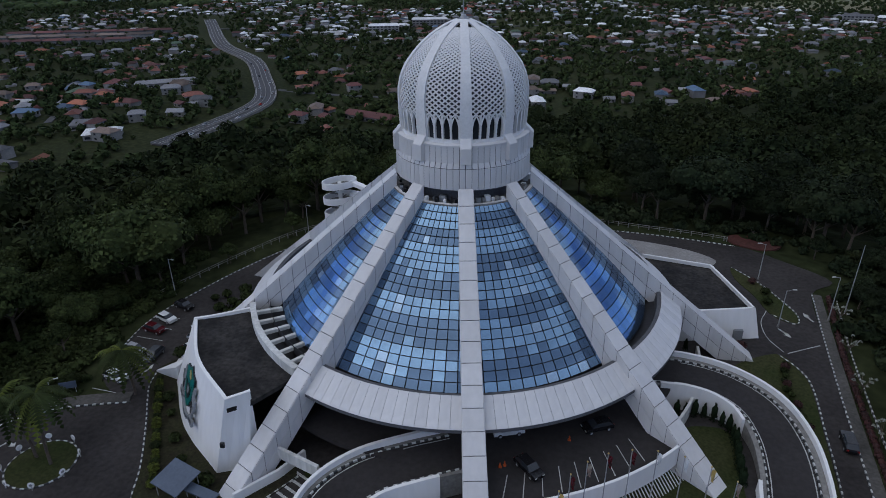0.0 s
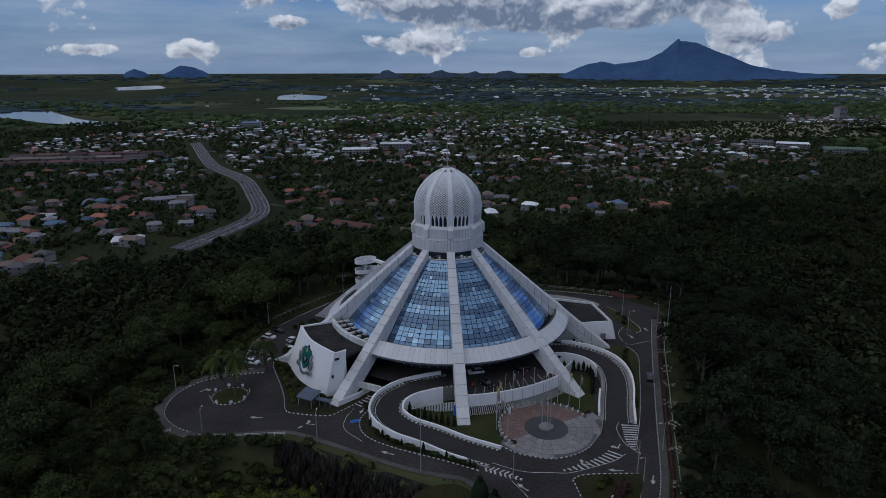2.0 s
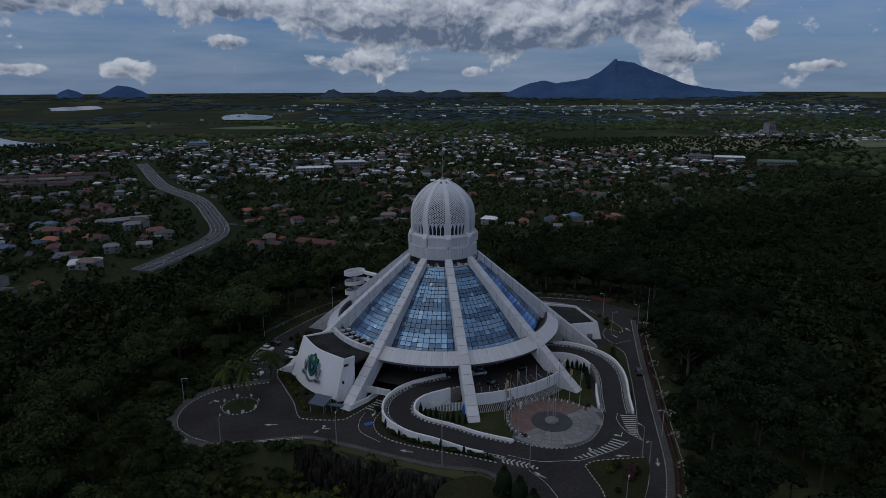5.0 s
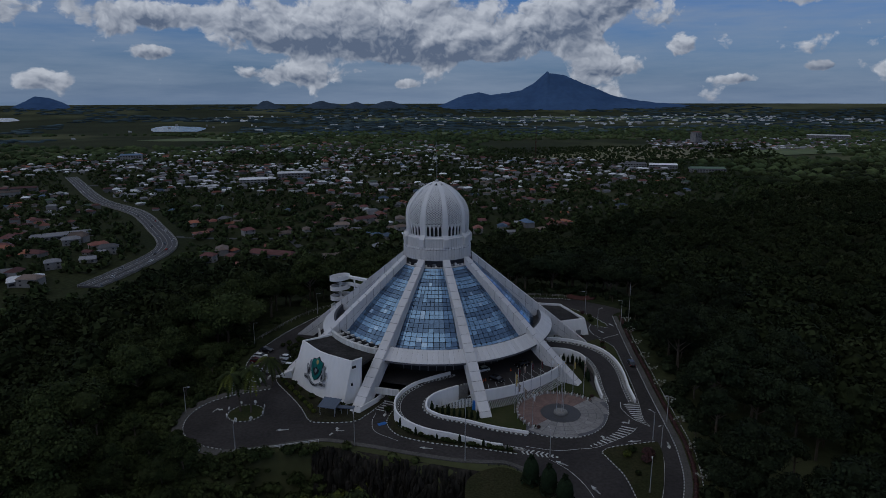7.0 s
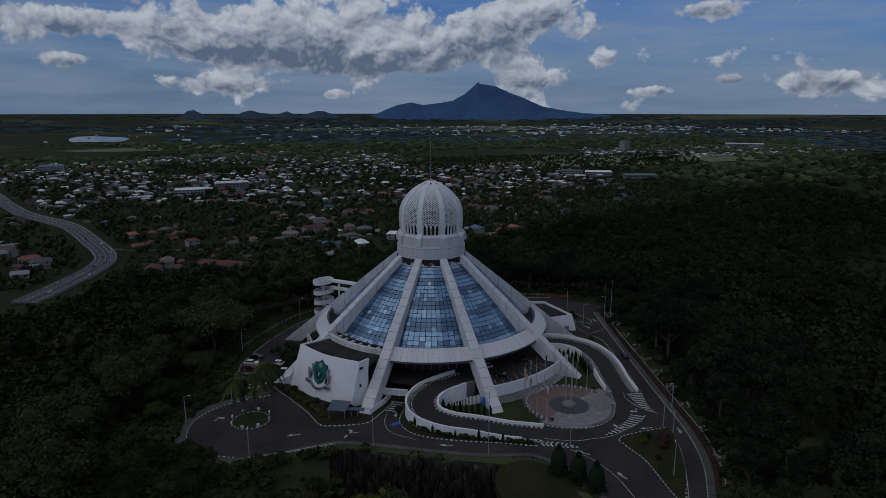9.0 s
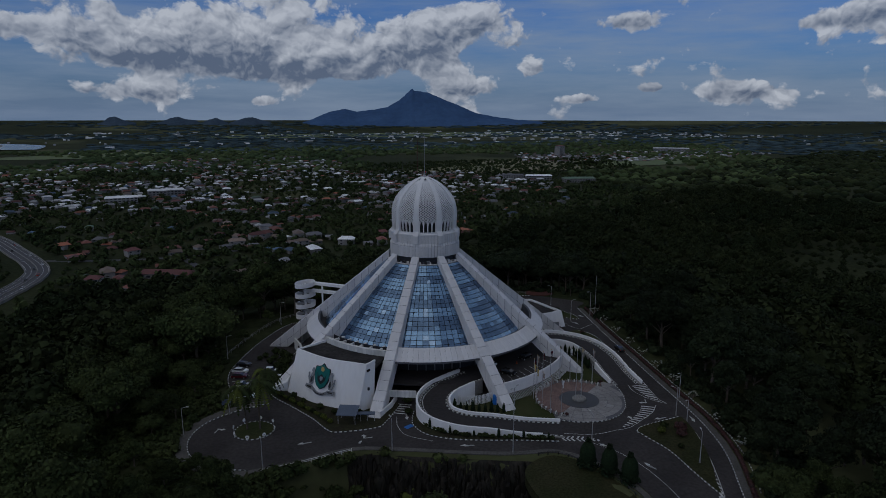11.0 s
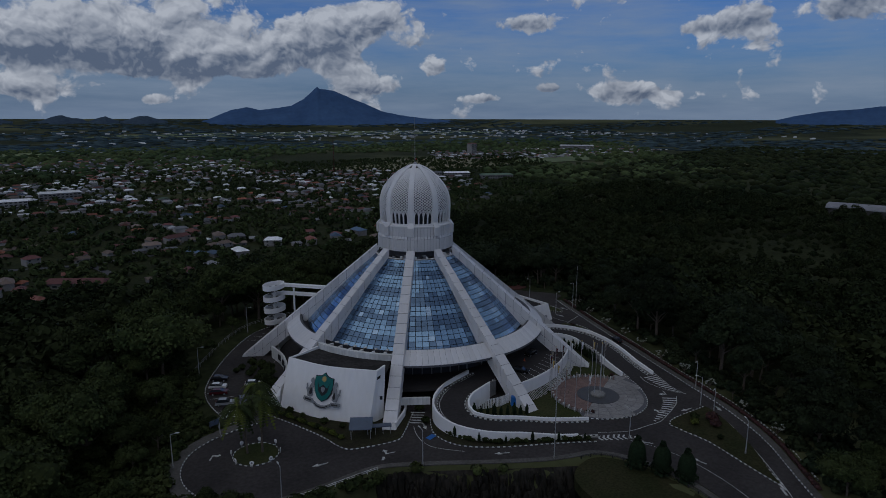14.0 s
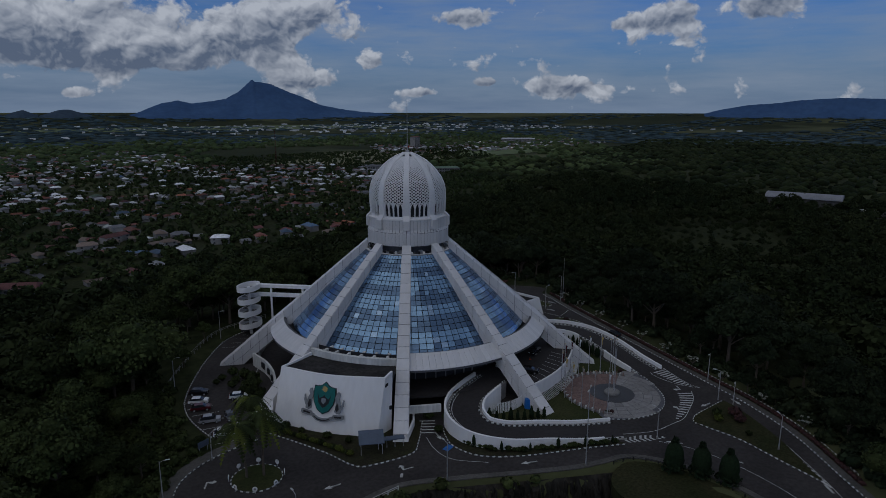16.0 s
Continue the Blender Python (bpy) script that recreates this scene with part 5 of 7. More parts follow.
# ---- sloping louvres and tank under the deck ----
louvre = thing("louvre_screen", "curved screen of sloping pale louvres below the deck", "louvre screen")
for i in range(54):
    az = 6.2 + i * 0.66
    b = bmesh.new()
    rod(b, polar(42.9, az, 1.7), polar(44.6, az + 0.1, 0.15), 0.09, n=4)
    part("slat", b, M["stained"], louvre)
fence_w = thing("slatted_screen", "white upright slatted screen in the ramp garden", "screen")
for i in range(26):
    t = i / 25
    x, y = -8.5 + 9.5 * t, -40.2 - 1.6 * t - 1.2 * math.sin(t * 3)
    b = bmesh.new()
    box(b, (x, y, 1.2), (0.2, 0.12, 2.4))
    part("slat", b, M["white"], fence_w)
b = bmesh.new()
rod(b, (0, 0, 0), (0, 0, 2.1), 0.95, 0.85, 20)
rod(b, (0, 0, 2.1), (0, 0, 2.4), 0.85, 0.3, 20)
tank = thing("water_tank", "blue plastic water tank on the shaded lawn", "water tank", m=pose(1.6, -43.6, 0.1))
part("body", b, M["blue"], tank)
b = bmesh.new()
rod(b, (0, 0, 2.38), (0, 0, 2.55), 0.32, n=14)
part("lid", b, M["blue"], tank)

# lower entrance beside the left ramp
slab("wall_lower_entrance", wall_along([Vector((-23.5, -33.5, 0)), Vector((-17.2, -36.8, 0))], 0.5, 2.2, 3.9), M["stained"], "stained white lintel over the lower entrance", "wall")
slab("wall_lower_entrance_side", wall_along([Vector((-27.5, -39.5, 0)), Vector((-23.0, -35.2, 0)), Vector((-20.5, -31.5, 0))], 0.4, -0.1, 1.5), M["white"], "low white wall beside the lower entrance", "wall")
for i in range(5):
    d = Vector((-0.62, -0.78, 0))
    p = Vector((-19.8, -35.0, 0)) + d * (i * 1.25)
    stripe("road_line", [p + Vector((-1.6, 1.1, 0)), p + Vector((1.6, -1.1, 0))], 0.4, "pale bar of the crossing at the lower entrance", 0.05)

# shelter by the annexe
sh = thing("entrance_shelter", "small shelter with a blue-grey pitched roof", "shelter", m=pose(-35.0, -38.4, 0.12, rz=-28))
b = bmesh.new()
prism(b, [(-2.4, -2.0), (2.4, -2.0), (2.4, 2.0), (-2.4, 2.0)], [2.3, 2.3, 3.1, 3.1], [2.42, 2.42, 3.22, 3.22])
part("roof", b, M["shelter"], sh)
for x in (-2, 2):
    for y in (-1.6, 1.6):
        b = bmesh.new()
        rod(b, (x, y, 0), (x, y, 2.4 + (y + 1.6) * 0.19), 0.07)
        part("post", b, M["metal"], sh)
walkroof = thing("covered_way", "low dark blue covered way along the rib foot", "canopy", m=pose(-31.5, -39.8, 0.12, rz=-22))
b = bmesh.new()
box(b, (0, 0, 2.0), (5.2, 1.4, 0.2))
part("roof", b, M["shelter"], walkroof)
for x in (-2.4, -0.8, 0.8, 2.4):
    b = bmesh.new()
    rod(b, (x, 0, 0), (x, 0, 1.95), 0.06)
    part("post", b, M["metal"], walkroof)

# skirt wall from the rib foot to the annexe
skirt = smooth_path([(-37.2, 15.5, 0), (-36.8, 8.0, 0), (-38.2, 0.0, 0), (-41.8, -9.2, 0)], 1.5)
slab("wall_skirt", wall_along(skirt, 0.5, -0.2, 3.4), M["stained"], "stained white skirt wall with dark openings", "wall")
for i in range(4):
    p = skirt[4 + i * 3]
    b = bmesh.new()
    box(b, (p.x - 0.2, p.y, 1.9), (0.5, 1.9, 1.5))
    slab("window_skirt", b, M["window"], "dark square opening in the skirt wall", "window")

# ---- flagpoles ----
def flagpole(x, y, z, h, flag):
    ob = thing("flagpole", "slim pale metal flagpole" + (" with a furled flag" if flag else " on the plinth"), "flagpole", "flagpoles round the plaza", m=pose(x, y, z))
    b = bmesh.new()
    rod(b, (0, 0, 0), (0, 0, h), 0.085, 0.05, 8)
    part("pole", b, M["metal"], ob)
    b = bmesh.new()
    bmesh.ops.create_uvsphere(b, u_segments=8, v_segments=6, radius=0.12, matrix=Matrix.Translation((0, 0, h)))
    part("finial", b, M["gold"], ob)
    if flag:
        rg = random.Random(int(x * 100))
        v, f = [], []
        for i in range(7):
            for j in range(3):
                v.append((0.1 + j * 0.22 + 0.06 * math.sin(i * 1.7 + j), 0.12 * math.sin(i + j * 2.0), h - 0.35 - i * 0.3 - j * 0.12))
        for i in range(6):
            for j in range(2):
                f.append((i * 3 + j, i * 3 + j + 1, i * 3 + j + 4, i * 3 + j + 3))
        part("flag", raw_mesh(v, f), M[rg.choice(["cloth", "gold", "cloth", "car_white", "car_maroon"])], ob, "limp furled flag")
    return ob


for i in range(13):
    q = polar(11.6, 128 + i * 14.6) + Vector((*PLAZA, 0))
    flagpole(q.x, q.y, 0.1, 9.6, True)
for dx, dy in ((-1.0, 0.2), (0.1, -0.5), (0.9, 0.4)):
    flagpole(PLAZA[0] + dx, PLAZA[1] + dy, 0.72, 12.5, False)

# ---- lamps ----
def lamp(x, y, h, arm, turn, label="tall galvanised street lamp", z=0.1):
    ob = thing("street_lamp", label, "street lamp", "street lamps", m=pose(x, y, z, rz=turn))
    b = bmesh.new()
    rod(b, (0, 0, 0), (0, 0, h), 0.11, 0.06, 8)
    part("pole", b, M["metal"], ob)
    b = bmesh.new()
    rod(b, (0, 0, 0), (0, 0, 0.5), 0.2, 0.16, 8)
    part("base", b, M["concrete"], ob)
    for s in ((1, -1) if arm < 0 else (1,)):
        b = bmesh.new()
        rod(b, (0, 0, h - 0.15), (s * abs(arm), 0, h + 0.15), 0.04, 0.04, 6)
        part("arm", b, M["metal"], ob)
        b = bmesh.new()
        box(b, (s * (abs(arm) + 0.3), 0, h + 0.15), (0.75, 0.28, 0.14))
        bevel_all(b, 0.04)
        part("lamp_head", b, M["lamp_glass"], ob)
    return ob


for x, y, h, arm, r in ((-29.9, -55.4, 7.5, 1.0, 90), (38.2, -66.6, 7, 1.0, 120), (45.8, -59.6, 7, 1.0, 200), (27.2, -85.2, 7, 1.0, 60), (-56.5, -52.2, 6.5, 1.0, 90), (-70.8, -31.0, 7, 1.0, -20),
                        (-57.5, 11.5, 8, 1.0, -30), (-37.5, 40.0, 8, 1.0, -40), (60.0, 22.0, 8, 1.0, 180), (56.6, 4, 7.5, 1.0, 0), (66.5, 6.4, 9, 1.0, 190), (12.2, -65.2 - 3.5, 6.5, 1.0, 90),
                        (38.4, -70.0, 5.5, 0.8, 200), (-60.3, -23.5, 5.5, 0.8, 20)):
    lamp(x, y, h, arm, r)
lamp(-6.6, -66.6, 15.0, -0.9, 30, "very tall slender lamp mast beside the front road")
mast = thing("lightning_mast", "thin tall mast beside the outer road", "mast", m=pose(71.0, 9.5, gz(71, 9.5)))
b = bmesh.new()
rod(b, (0, 0, -0.2), (0, 0, 14), 0.12, 0.05, 8)
part("pole", b, M["metal"], mast)
radio = thing("radio_mast", "far slender radio mast over the plain", "mast", m=pose(388, 1010, gz(388, 1010)))
b = bmesh.new()
for sx, sy in ((-1.2, -0.7), (1.2, -0.7), (0, 1.4)):
    rod(b, (sx, sy, 0), (sx * 0.3, sy * 0.3, 78), 0.25, 0.2, 5)
for i in range(16):
    k = 1 - i / 16 * 0.7
    rod(b, (-1.2 * k, -0.7 * k, i * 4.9), (1.2 * k, -0.7 * k, i * 4.9 + 4.9), 0.15, n=4)
part("lattice_mast", b, M["car_maroon"], radio)

# ---- round signs of the roundabout ----
for i in range(8):
    q = polar(4.75, i * 45 + 20) + Vector((*ISLE, 0))
    s = thing("marker_sign", "small round white marker on a short post", "sign", "markers round the island", m=pose(q.x, q.y, 0.04, rz=i * 45 + 20))
    b = bmesh.new()
    rod(b, (0, 0, 0), (0, 0, 0.55), 0.07)
    part("post", b, M["metal"], s)
    b = bmesh.new()
    rod(b, (0, 0.05, 0.85), (0, -0.05, 0.85), 0.42, n=20)
    part("disc", b, M["white"], s)
    b = bmesh.new()
    rod(b, (0, -0.05, 0.85), (0, -0.07, 0.85), 0.2, n=12)
    part("mark", b, M["silver"], s)

# ---- cars ----
def car(x, y, z, turn, paint, label, tall=1.5):
    ob = thing("car", label, "car", "parked cars", m=pose(x, y, z, rz=turn))
    L, W = 4.2, 1.7
    b = bmesh.new()
    prof = [(-2.1, 0.35), (-2.1, 0.85), (-1.95, 0.98), (-1.35, 1.02), (2.0, 0.95), (2.1, 0.75), (2.1, 0.35)]
    v = [(px, s * W / 2 * (0.94 if abs(px) > 1.9 else 1), pz) for s in (-1, 1) for px, pz in prof]
    k = len(prof)
    fs = [tuple(range(k))[::-1], tuple(range(k, 2 * k))] + [(i, (i + 1) % k, k + (i + 1) % k, k + i) for i in range(k)]
    me = fix(raw_mesh(v, fs))
    part("body", me, paint, ob)
    cab = [(-1.15, 1.0), (-0.45, tall), (1.35, tall - 0.03), (1.95, 0.96)]
    v = [(px, s * (W / 2 - 0.04 - (0.13 if pz > 1.2 else 0)), pz) for s in (-1, 1) for px, pz in cab]
    me = fix(raw_mesh(v, [(3, 2, 1, 0), (4, 5, 6, 7)] + [(i, (i + 1) % 4, 4 + (i + 1) % 4, 4 + i) for i in range(4)]))
    part("cabin_glass", me, M["window"], ob, "dark glazing")
    b = bmesh.new()
    box(b, (0.45, 0, tall - 0.005), (1.75, W - 0.36, 0.05))
    bevel_all(b, 0.02)
    part("roof", b, paint, ob)
    for px in (-1.3, 1.3):
        for s in (-1, 1):
            b = bmesh.new()
            rod(b, (px, s * 0.72, 0.31), (px, s * 0.87, 0.31), 0.31, n=16)
            w = part("tyre", b, M["tyre"], ob)
            b = bmesh.new()
            rod(b, (px, s * 0.86, 0.31), (px, s * 0.885, 0.31), 0.19, n=12)
            part("rim", b, M["metal"], w)
    for s in (-1, 1):
        b = bmesh.new()
        box(b, (-2.07, s * 0.6, 0.72), (0.1, 0.36, 0.16))
        part("headlight", b, M["lamp_glass"], ob)
        b = bmesh.new()
        box(b, (2.06, s * 0.65, 0.8), (0.1, 0.26, 0.2))
        part("tail_lamp", b, M["tail"], ob)
    return ob


for x, y, r, c, t, lab in ((-55.3, -15.6, 158, "white", 1.5, "white hatchback parked in a bay"), (-55.8, -8.4, 158, "silver", 1.65, "silver people carrier parked in a bay"),
                           (-55.6, -1.6, 158, "maroon", 1.45, "dark maroon saloon parked in a bay"), (-55.0, 2.0, 150, "white", 1.42, "white saloon parked in a bay"),
                           (-53.6, 6.6, 150, "black", 1.45, "black car parked under trees"), (-52.0, -9.4, 82, "grey", 1.5, "dark grey car standing on the ring road"),
                           (-47.0, -0.8, 155, "white", 1.42, "white saloon parked beside the annexe"), (-46.4, -4.2, 155, "silver", 1.45, "silver saloon parked beside the annexe"),
                           (-45.8, -7.4, 155, "white", 1.45, "white car parked beside a shrub"), (-29.0, 42.6 - 1.8, 150, "grey", 1.5, "grey car parked by the ring road"), (53.8, -26, -105, "black", 1.45, "black car driving up the outer road")):
    car(x, y, 0.04, r, M["car_" + c], lab, t)
car(6.9, -29.6, DECK, 14, M["car_white"], "white saloon parked on the shaded deck")
car(9.2, -36.2, DECK, 125, M["car_black"], "black saloon parked on the deck")
car(18.9, -28.3, DECK, 20, M["car_black"], "black car in the shade of the deck")
for az, r in ((9, 36.2), (10, 36.0), (13.5, 35.6), (26, 34.0), (32, 33.5)):
    p = polar(r, az, DECK)
    c = thing("traffic_cone", "small orange and white traffic cone", "traffic cone", "cones on the deck", m=Matrix.Translation(p))
    b = bmesh.new()
    rod(b, (0, 0, 0.03), (0, 0, 0.75), 0.17, 0.04, 12)
    part("cone", b, M["orange"], c)
    b = bmesh.new()
    box(b, (0, 0, 0.02), (0.42, 0.42, 0.04))
    part("base", b, M["orange"], c)
blue_mat = slab("road_panel", (lambda b: (box(b, (0, 0, 0), (2.2, 1.3, 0.02)), b)[1])(bmesh.new()), M["blue"], "blue painted panel on the asphalt", "road marking", m=pose(-22.7, -46.4, 0.056, rz=20))
b = bmesh.new()
box(b, (0, 0, 0), (1.0, 1.2, 0.02))
box(b, (0.25, 0, 0.005), (0.9, 0.5, 0.02))

# notice board on the left path
nb = thing("notice_board", "blue-grey notice board on two posts", "notice board", m=pose(-60.6, -19.6, 0.1, rz=20))
for x in (-0.9, 0.9):
    b = bmesh.new()
    rod(b, (x, 0, 0), (x, 0, 2.2), 0.05)
    part("post", b, M["metal"], nb)
b = bmesh.new()
box(b, (0, -0.06, 1.7), (2.4, 0.08, 1.2))
part("board", b, M["shelter"], nb)

# ---- fences and rails ----
def rail_fence(path, h, label, gap=2.4, material="concrete", category="fence"):
    ob = thing("fence", label, category)
    pts = smooth_path([(*p, gz(*p)) if len(p) == 2 else p for p in path], gap)
    b = bmesh.new()
    box(b, (0, 0, h / 2 - 0.15), (0.16, 0.16, h + 0.3))
    post = mesh_of(b, "post")
    post.materials.append(M[material])
    for p in pts:
        part("post", post, None, ob, m=Matrix.Translation(p))
    for p, q in zip(pts, pts[1:]):
        for k in (0.55, 0.95):
            b = bmesh.new()
            rod(b, p + Vector((0, 0, h * k)), q + Vector((0, 0, h * k)), 0.06, n=4)
            part("rail", b, M[material], ob)
    return ob


rail_fence([(-60.5, 11, 0), (-52, 25.5, 0), (-42, 39.8, 0), (-33.5, 46.5, 0), (-20, 50.5, 0)], 1.1, "pale concrete rail fence behind the ring road")
rail_fence([(30, 51, 0), (43.5, 46.5, 0), (53, 43.5, 0), (60, 40.5, 0)], 1.1, "pale concrete rail fence behind the parking court")
rail_fence([(-64.5, -50.6, -0.1), (-70, -53.6, -1), (-76, -57, -2.4), (-81, -60, -3.8)], 1.0, "white handrail down the hillside steps", 2.0, "stained")
rail_fence([(-38, -52.2, 0), (-44, -52.6, 0), (-50, -53.0, 0), (-57, -53.0, 0)], 0.8, "low pale guard rail above the rock face", 2.2, "stained")
rail_fence([(-2, -69.3, 0), (2.2, -70.6, 0), (4.8, -75.0, 0), (7.3, -82, 0), (7.2, -92, 0)], 0.7, "low dark guard rail beside the front road", 2.2, "black")
steps = thing("hillside_steps", "worn concrete steps going down the hillside", "steps")
for i in range(26):
    p = Vector((-66 - i * 0.62, -52.4 - i * 0.34, -0.1 - i * 0.16))
    b = bmesh.new()
    box(b, p, (0.75, 2.0, 0.5), Matrix.Rotation(radians(29), 4, "Z"))
    part("step", b, M["concrete"], steps)

# ---- plants ----
def leaf_cloud(rng, lumps, count, size, droop=0.3):
    """Small bent leaf clumps over a set of lumps (centre, radii): arrays of vertices and quads."""
    v = []
    for i in range(count):
        c, r = lumps[rng.integers(len(lumps))]
        d = rng.normal(size=3)
        d /= np.linalg.norm(d)
        if d[2] < -0.35:
            d[2] *= -0.6
        p = np.array(c) + d * np.array(r) * rng.uniform(0.82, 1.08)
        out = d + rng.normal(size=3) * 0.55 + np.array([0, 0, droop])
        out /= np.linalg.norm(out)
        a = np.cross(out, rng.normal(size=3))
        a /= np.linalg.norm(a)
        b = np.cross(out, a)
        s = size * rng.uniform(0.6, 1.35)
        k = rng.uniform(0.55, 1.0)
        v += [p - a * s * 0.5, p - b * s * 0.5 * k - out * 0.12 * s, p + a * s * 0.5, p + b * s * 0.5 * k - out * 0.12 * s]
    v = np.array(v)
    return v, np.arange(len(v)).reshape(-1, 4)


def ico(sub):
    b = bmesh.new()
    bmesh.ops.create_icosphere(b, subdivisions=sub, radius=1)
    v, f = np.array([q.co[:] for q in b.verts]), [[q.index for q in fc.verts] for fc in b.faces]
    b.free()
    return v, np.array(f)


ICO1, ICO2 = ico(1), ico(2)


def mesh_from(quads, tris, name):
    """A mesh from (verts, quads) and (verts, tris) chunks."""
    vs, loops, starts, n, at = [], [], [], 0, 0
    for v, f in quads + tris:
        vs.append(v)
        loops.append((f + n).ravel())
        w = f.shape[1]
        starts.append(np.arange(len(f)) * w + at)
        at += f.size
        n += len(v)
    v, l, s = np.concatenate(vs), np.concatenate(loops), np.concatenate(starts)
    me = bpy.data.meshes.new(name)
    me.vertices.add(len(v))
    me.vertices.foreach_set("co", v.astype(np.float32).ravel())
    me.loops.add(len(l))
    me.loops.foreach_set("vertex_index", l.astype(np.int32))
    me.polygons.add(len(s))
    me.polygons.foreach_set("loop_start", s.astype(np.int32))
    me.update(calc_edges=True)
    me.validate()
    return me


def lump_set(rng, wide, tall, n):
    res = [((0, 0, tall * 0.5), (wide * 0.62, wide * 0.62, tall * 0.42))]
    for i in range(n):
        a = 2 * np.pi * i / n + rng.uniform(-0.4, 0.4)
        q = rng.uniform(0.4, 0.62) * wide
        r = wide * rng.uniform(0.34, 0.5)
        res.append(((q * np.cos(a), q * np.sin(a), tall * rng.uniform(0.3, 0.62)), (r, r, r * rng.uniform(0.6, 0.85))))
    res.append(((rng.uniform(-0.2, 0.2) * wide, rng.uniform(-0.2, 0.2) * wide, tall * 0.78), (wide * 0.45, wide * 0.45, tall * 0.24)))
    return res


def crown_mesh(seed, wide, tall, lumps, count, size, core=0.8):
    rng = np.random.default_rng(seed)
    ls = lump_set(rng, wide, tall, lumps)
    q = leaf_cloud(rng, ls, count, size)
    tris = []
    for c, r in ls:
        v = ICO1[0] * np.array(r) * core * rng.uniform(0.85, 1.1, (len(ICO1[0]), 1)) + np.array(c)
        tris.append((v, ICO1[1]))
    return mesh_from([q], tris, "crown")


def trunk_mesh(seed, height, r):
    rg = random.Random(seed)
    b = bmesh.new()
    top = Vector((rg.uniform(-0.4, 0.4), rg.uniform(-0.4, 0.4), height))
    rod(b, (0, 0, -1.5), top * 0.6, r, r * 0.7, 7)
    rod(b, top * 0.6, top, r * 0.7, r * 0.4, 7)
    for i in range(5):
        a = i * 1.3 + rg.uniform(-0.3, 0.3)
        s = top * rg.uniform(0.5, 0.8)
        rod(b, s, s + Vector((math.cos(a) * height * 0.45, math.sin(a) * height * 0.45, height * 0.4)), r * 0.4, r * 0.12, 5)
    return mesh_of(b, "trunk")


TREES = []
for i, (w, h, lm, cnt, sz) in enumerate(((5.4, 7.2, 9, 4200, 0.48), (4.4, 7.2, 8, 3400, 0.44), (6.8, 6.4, 12, 5200, 0.5), (3.6, 6.2, 7, 2600, 0.42), (6.0, 5.4, 11, 4400, 0.46))):
    cm, tm = crown_mesh(20 + i, w, h, lm, cnt, sz), trunk_mesh(40 + i, 5.5, 0.32)
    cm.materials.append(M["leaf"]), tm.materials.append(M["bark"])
    TREES.append((cm, tm))


CROWNS = {}


def tree(x, y, kind, size, turn, label="broad leafy tree on the wooded slope", material=None, z=None):
    cm, tm = TREES[kind]
    ob = thing("tree", label, "tree", "trees round the hilltop", m=pose(x, y, gz(x, y) if z is None else z, rz=turn) @ Matrix.Diagonal((size, size, size, 1)))
    part("trunk", tm, None, ob)
    if material is not None:
        if (kind, material.name) not in CROWNS:
            CROWNS[kind, material.name] = cm.copy()
            CROWNS[kind, material.name].materials[0] = material
        cm = CROWNS[kind, material.name]
    part("crown", cm, None, ob, m=pose(0, 0, 4.2))
    return ob


def woodland(x, y):
    """Whether trees stand there, for arrays."""
    d = outside(x, y)
    edge = np.where(x < -140, 175, np.where(x < 0, 295 + 0.85 * x, 300 + 0.42 * np.maximum(x, 0)))
    lawn_f = (y < -60) & (x > -12) & (x < 30) & (y > -100)
    strip = (x > 20) & (d < np.where((y > -40) & (y < 0), 9, 5))
    faceb = (y < -48) & (x > -63) & (x < 4) & (d < 26)
    return (d > 4.2) & (y < edge) & ~lawn_f & ~strip & ~faceb


rng = np.random.default_rng(5)
gx, gy = np.meshgrid(np.arange(-150, 140, 9.0), np.arange(-120, 120, 9.0))
tx, ty = gx.ravel() + rng.uniform(-3.6, 3.6, gx.size), gy.ravel() + rng.uniform(-3.6, 3.6, gy.size)
ok = woodland(tx, ty)
dist = outside(tx, ty)
near = ok & (dist < 46)
order = np.argsort(dist + 100 * ~near)[:240]
order = [i for i in order if near[i]]
taken = set(order)
for i in order:
    k = int(rng.integers(5))
    low = tx[i] < -55 and ty[i] < -12 and dist[i] < 24
    s = float(rng.choice([0.75, 1.0, 1.2, 1.55]) * rng.uniform(0.85, 1.15) * (0.6 if dist[i] < 10 else 1.0) * (0.62 if low else 1.0))
    # crowns east of the hall take the leaf copy with painted cloud shade
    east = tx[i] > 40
    tree(float(tx[i]), float(ty[i]), k, s, float(rng.uniform(0, 360)), "broad tree of the eastern wood, cloud shade in its leaf colour" if east else "broad leafy tree on the wooded slope", M["leaf_shaded"] if east else None)
tree(-66, 14, 2, 1.75, 40, "large spreading tree standing over the ring road")
tree(-97, -33, 2, 1.5, 10, "large rounded tree on the slope")
tree(-84, -20, 0, 1.4, 80, "tall rounded tree on the slope")

# the rest of the woods
FAR = []
for i in range(6):
    r2 = np.random.default_rng(60 + i)
    w, h = r2.uniform(3.8, 6.0), r2.uniform(5.5, 8.0)
    ls = lump_set(r2, w, h, 6)
    q = leaf_cloud(r2, ls, 330, 1.05)
    tr = [(ICO1[0] * np.array(r) * 0.8 + np.array(c), ICO1[1]) for c, r in ls[:1]]
    FAR.append((q, tr))


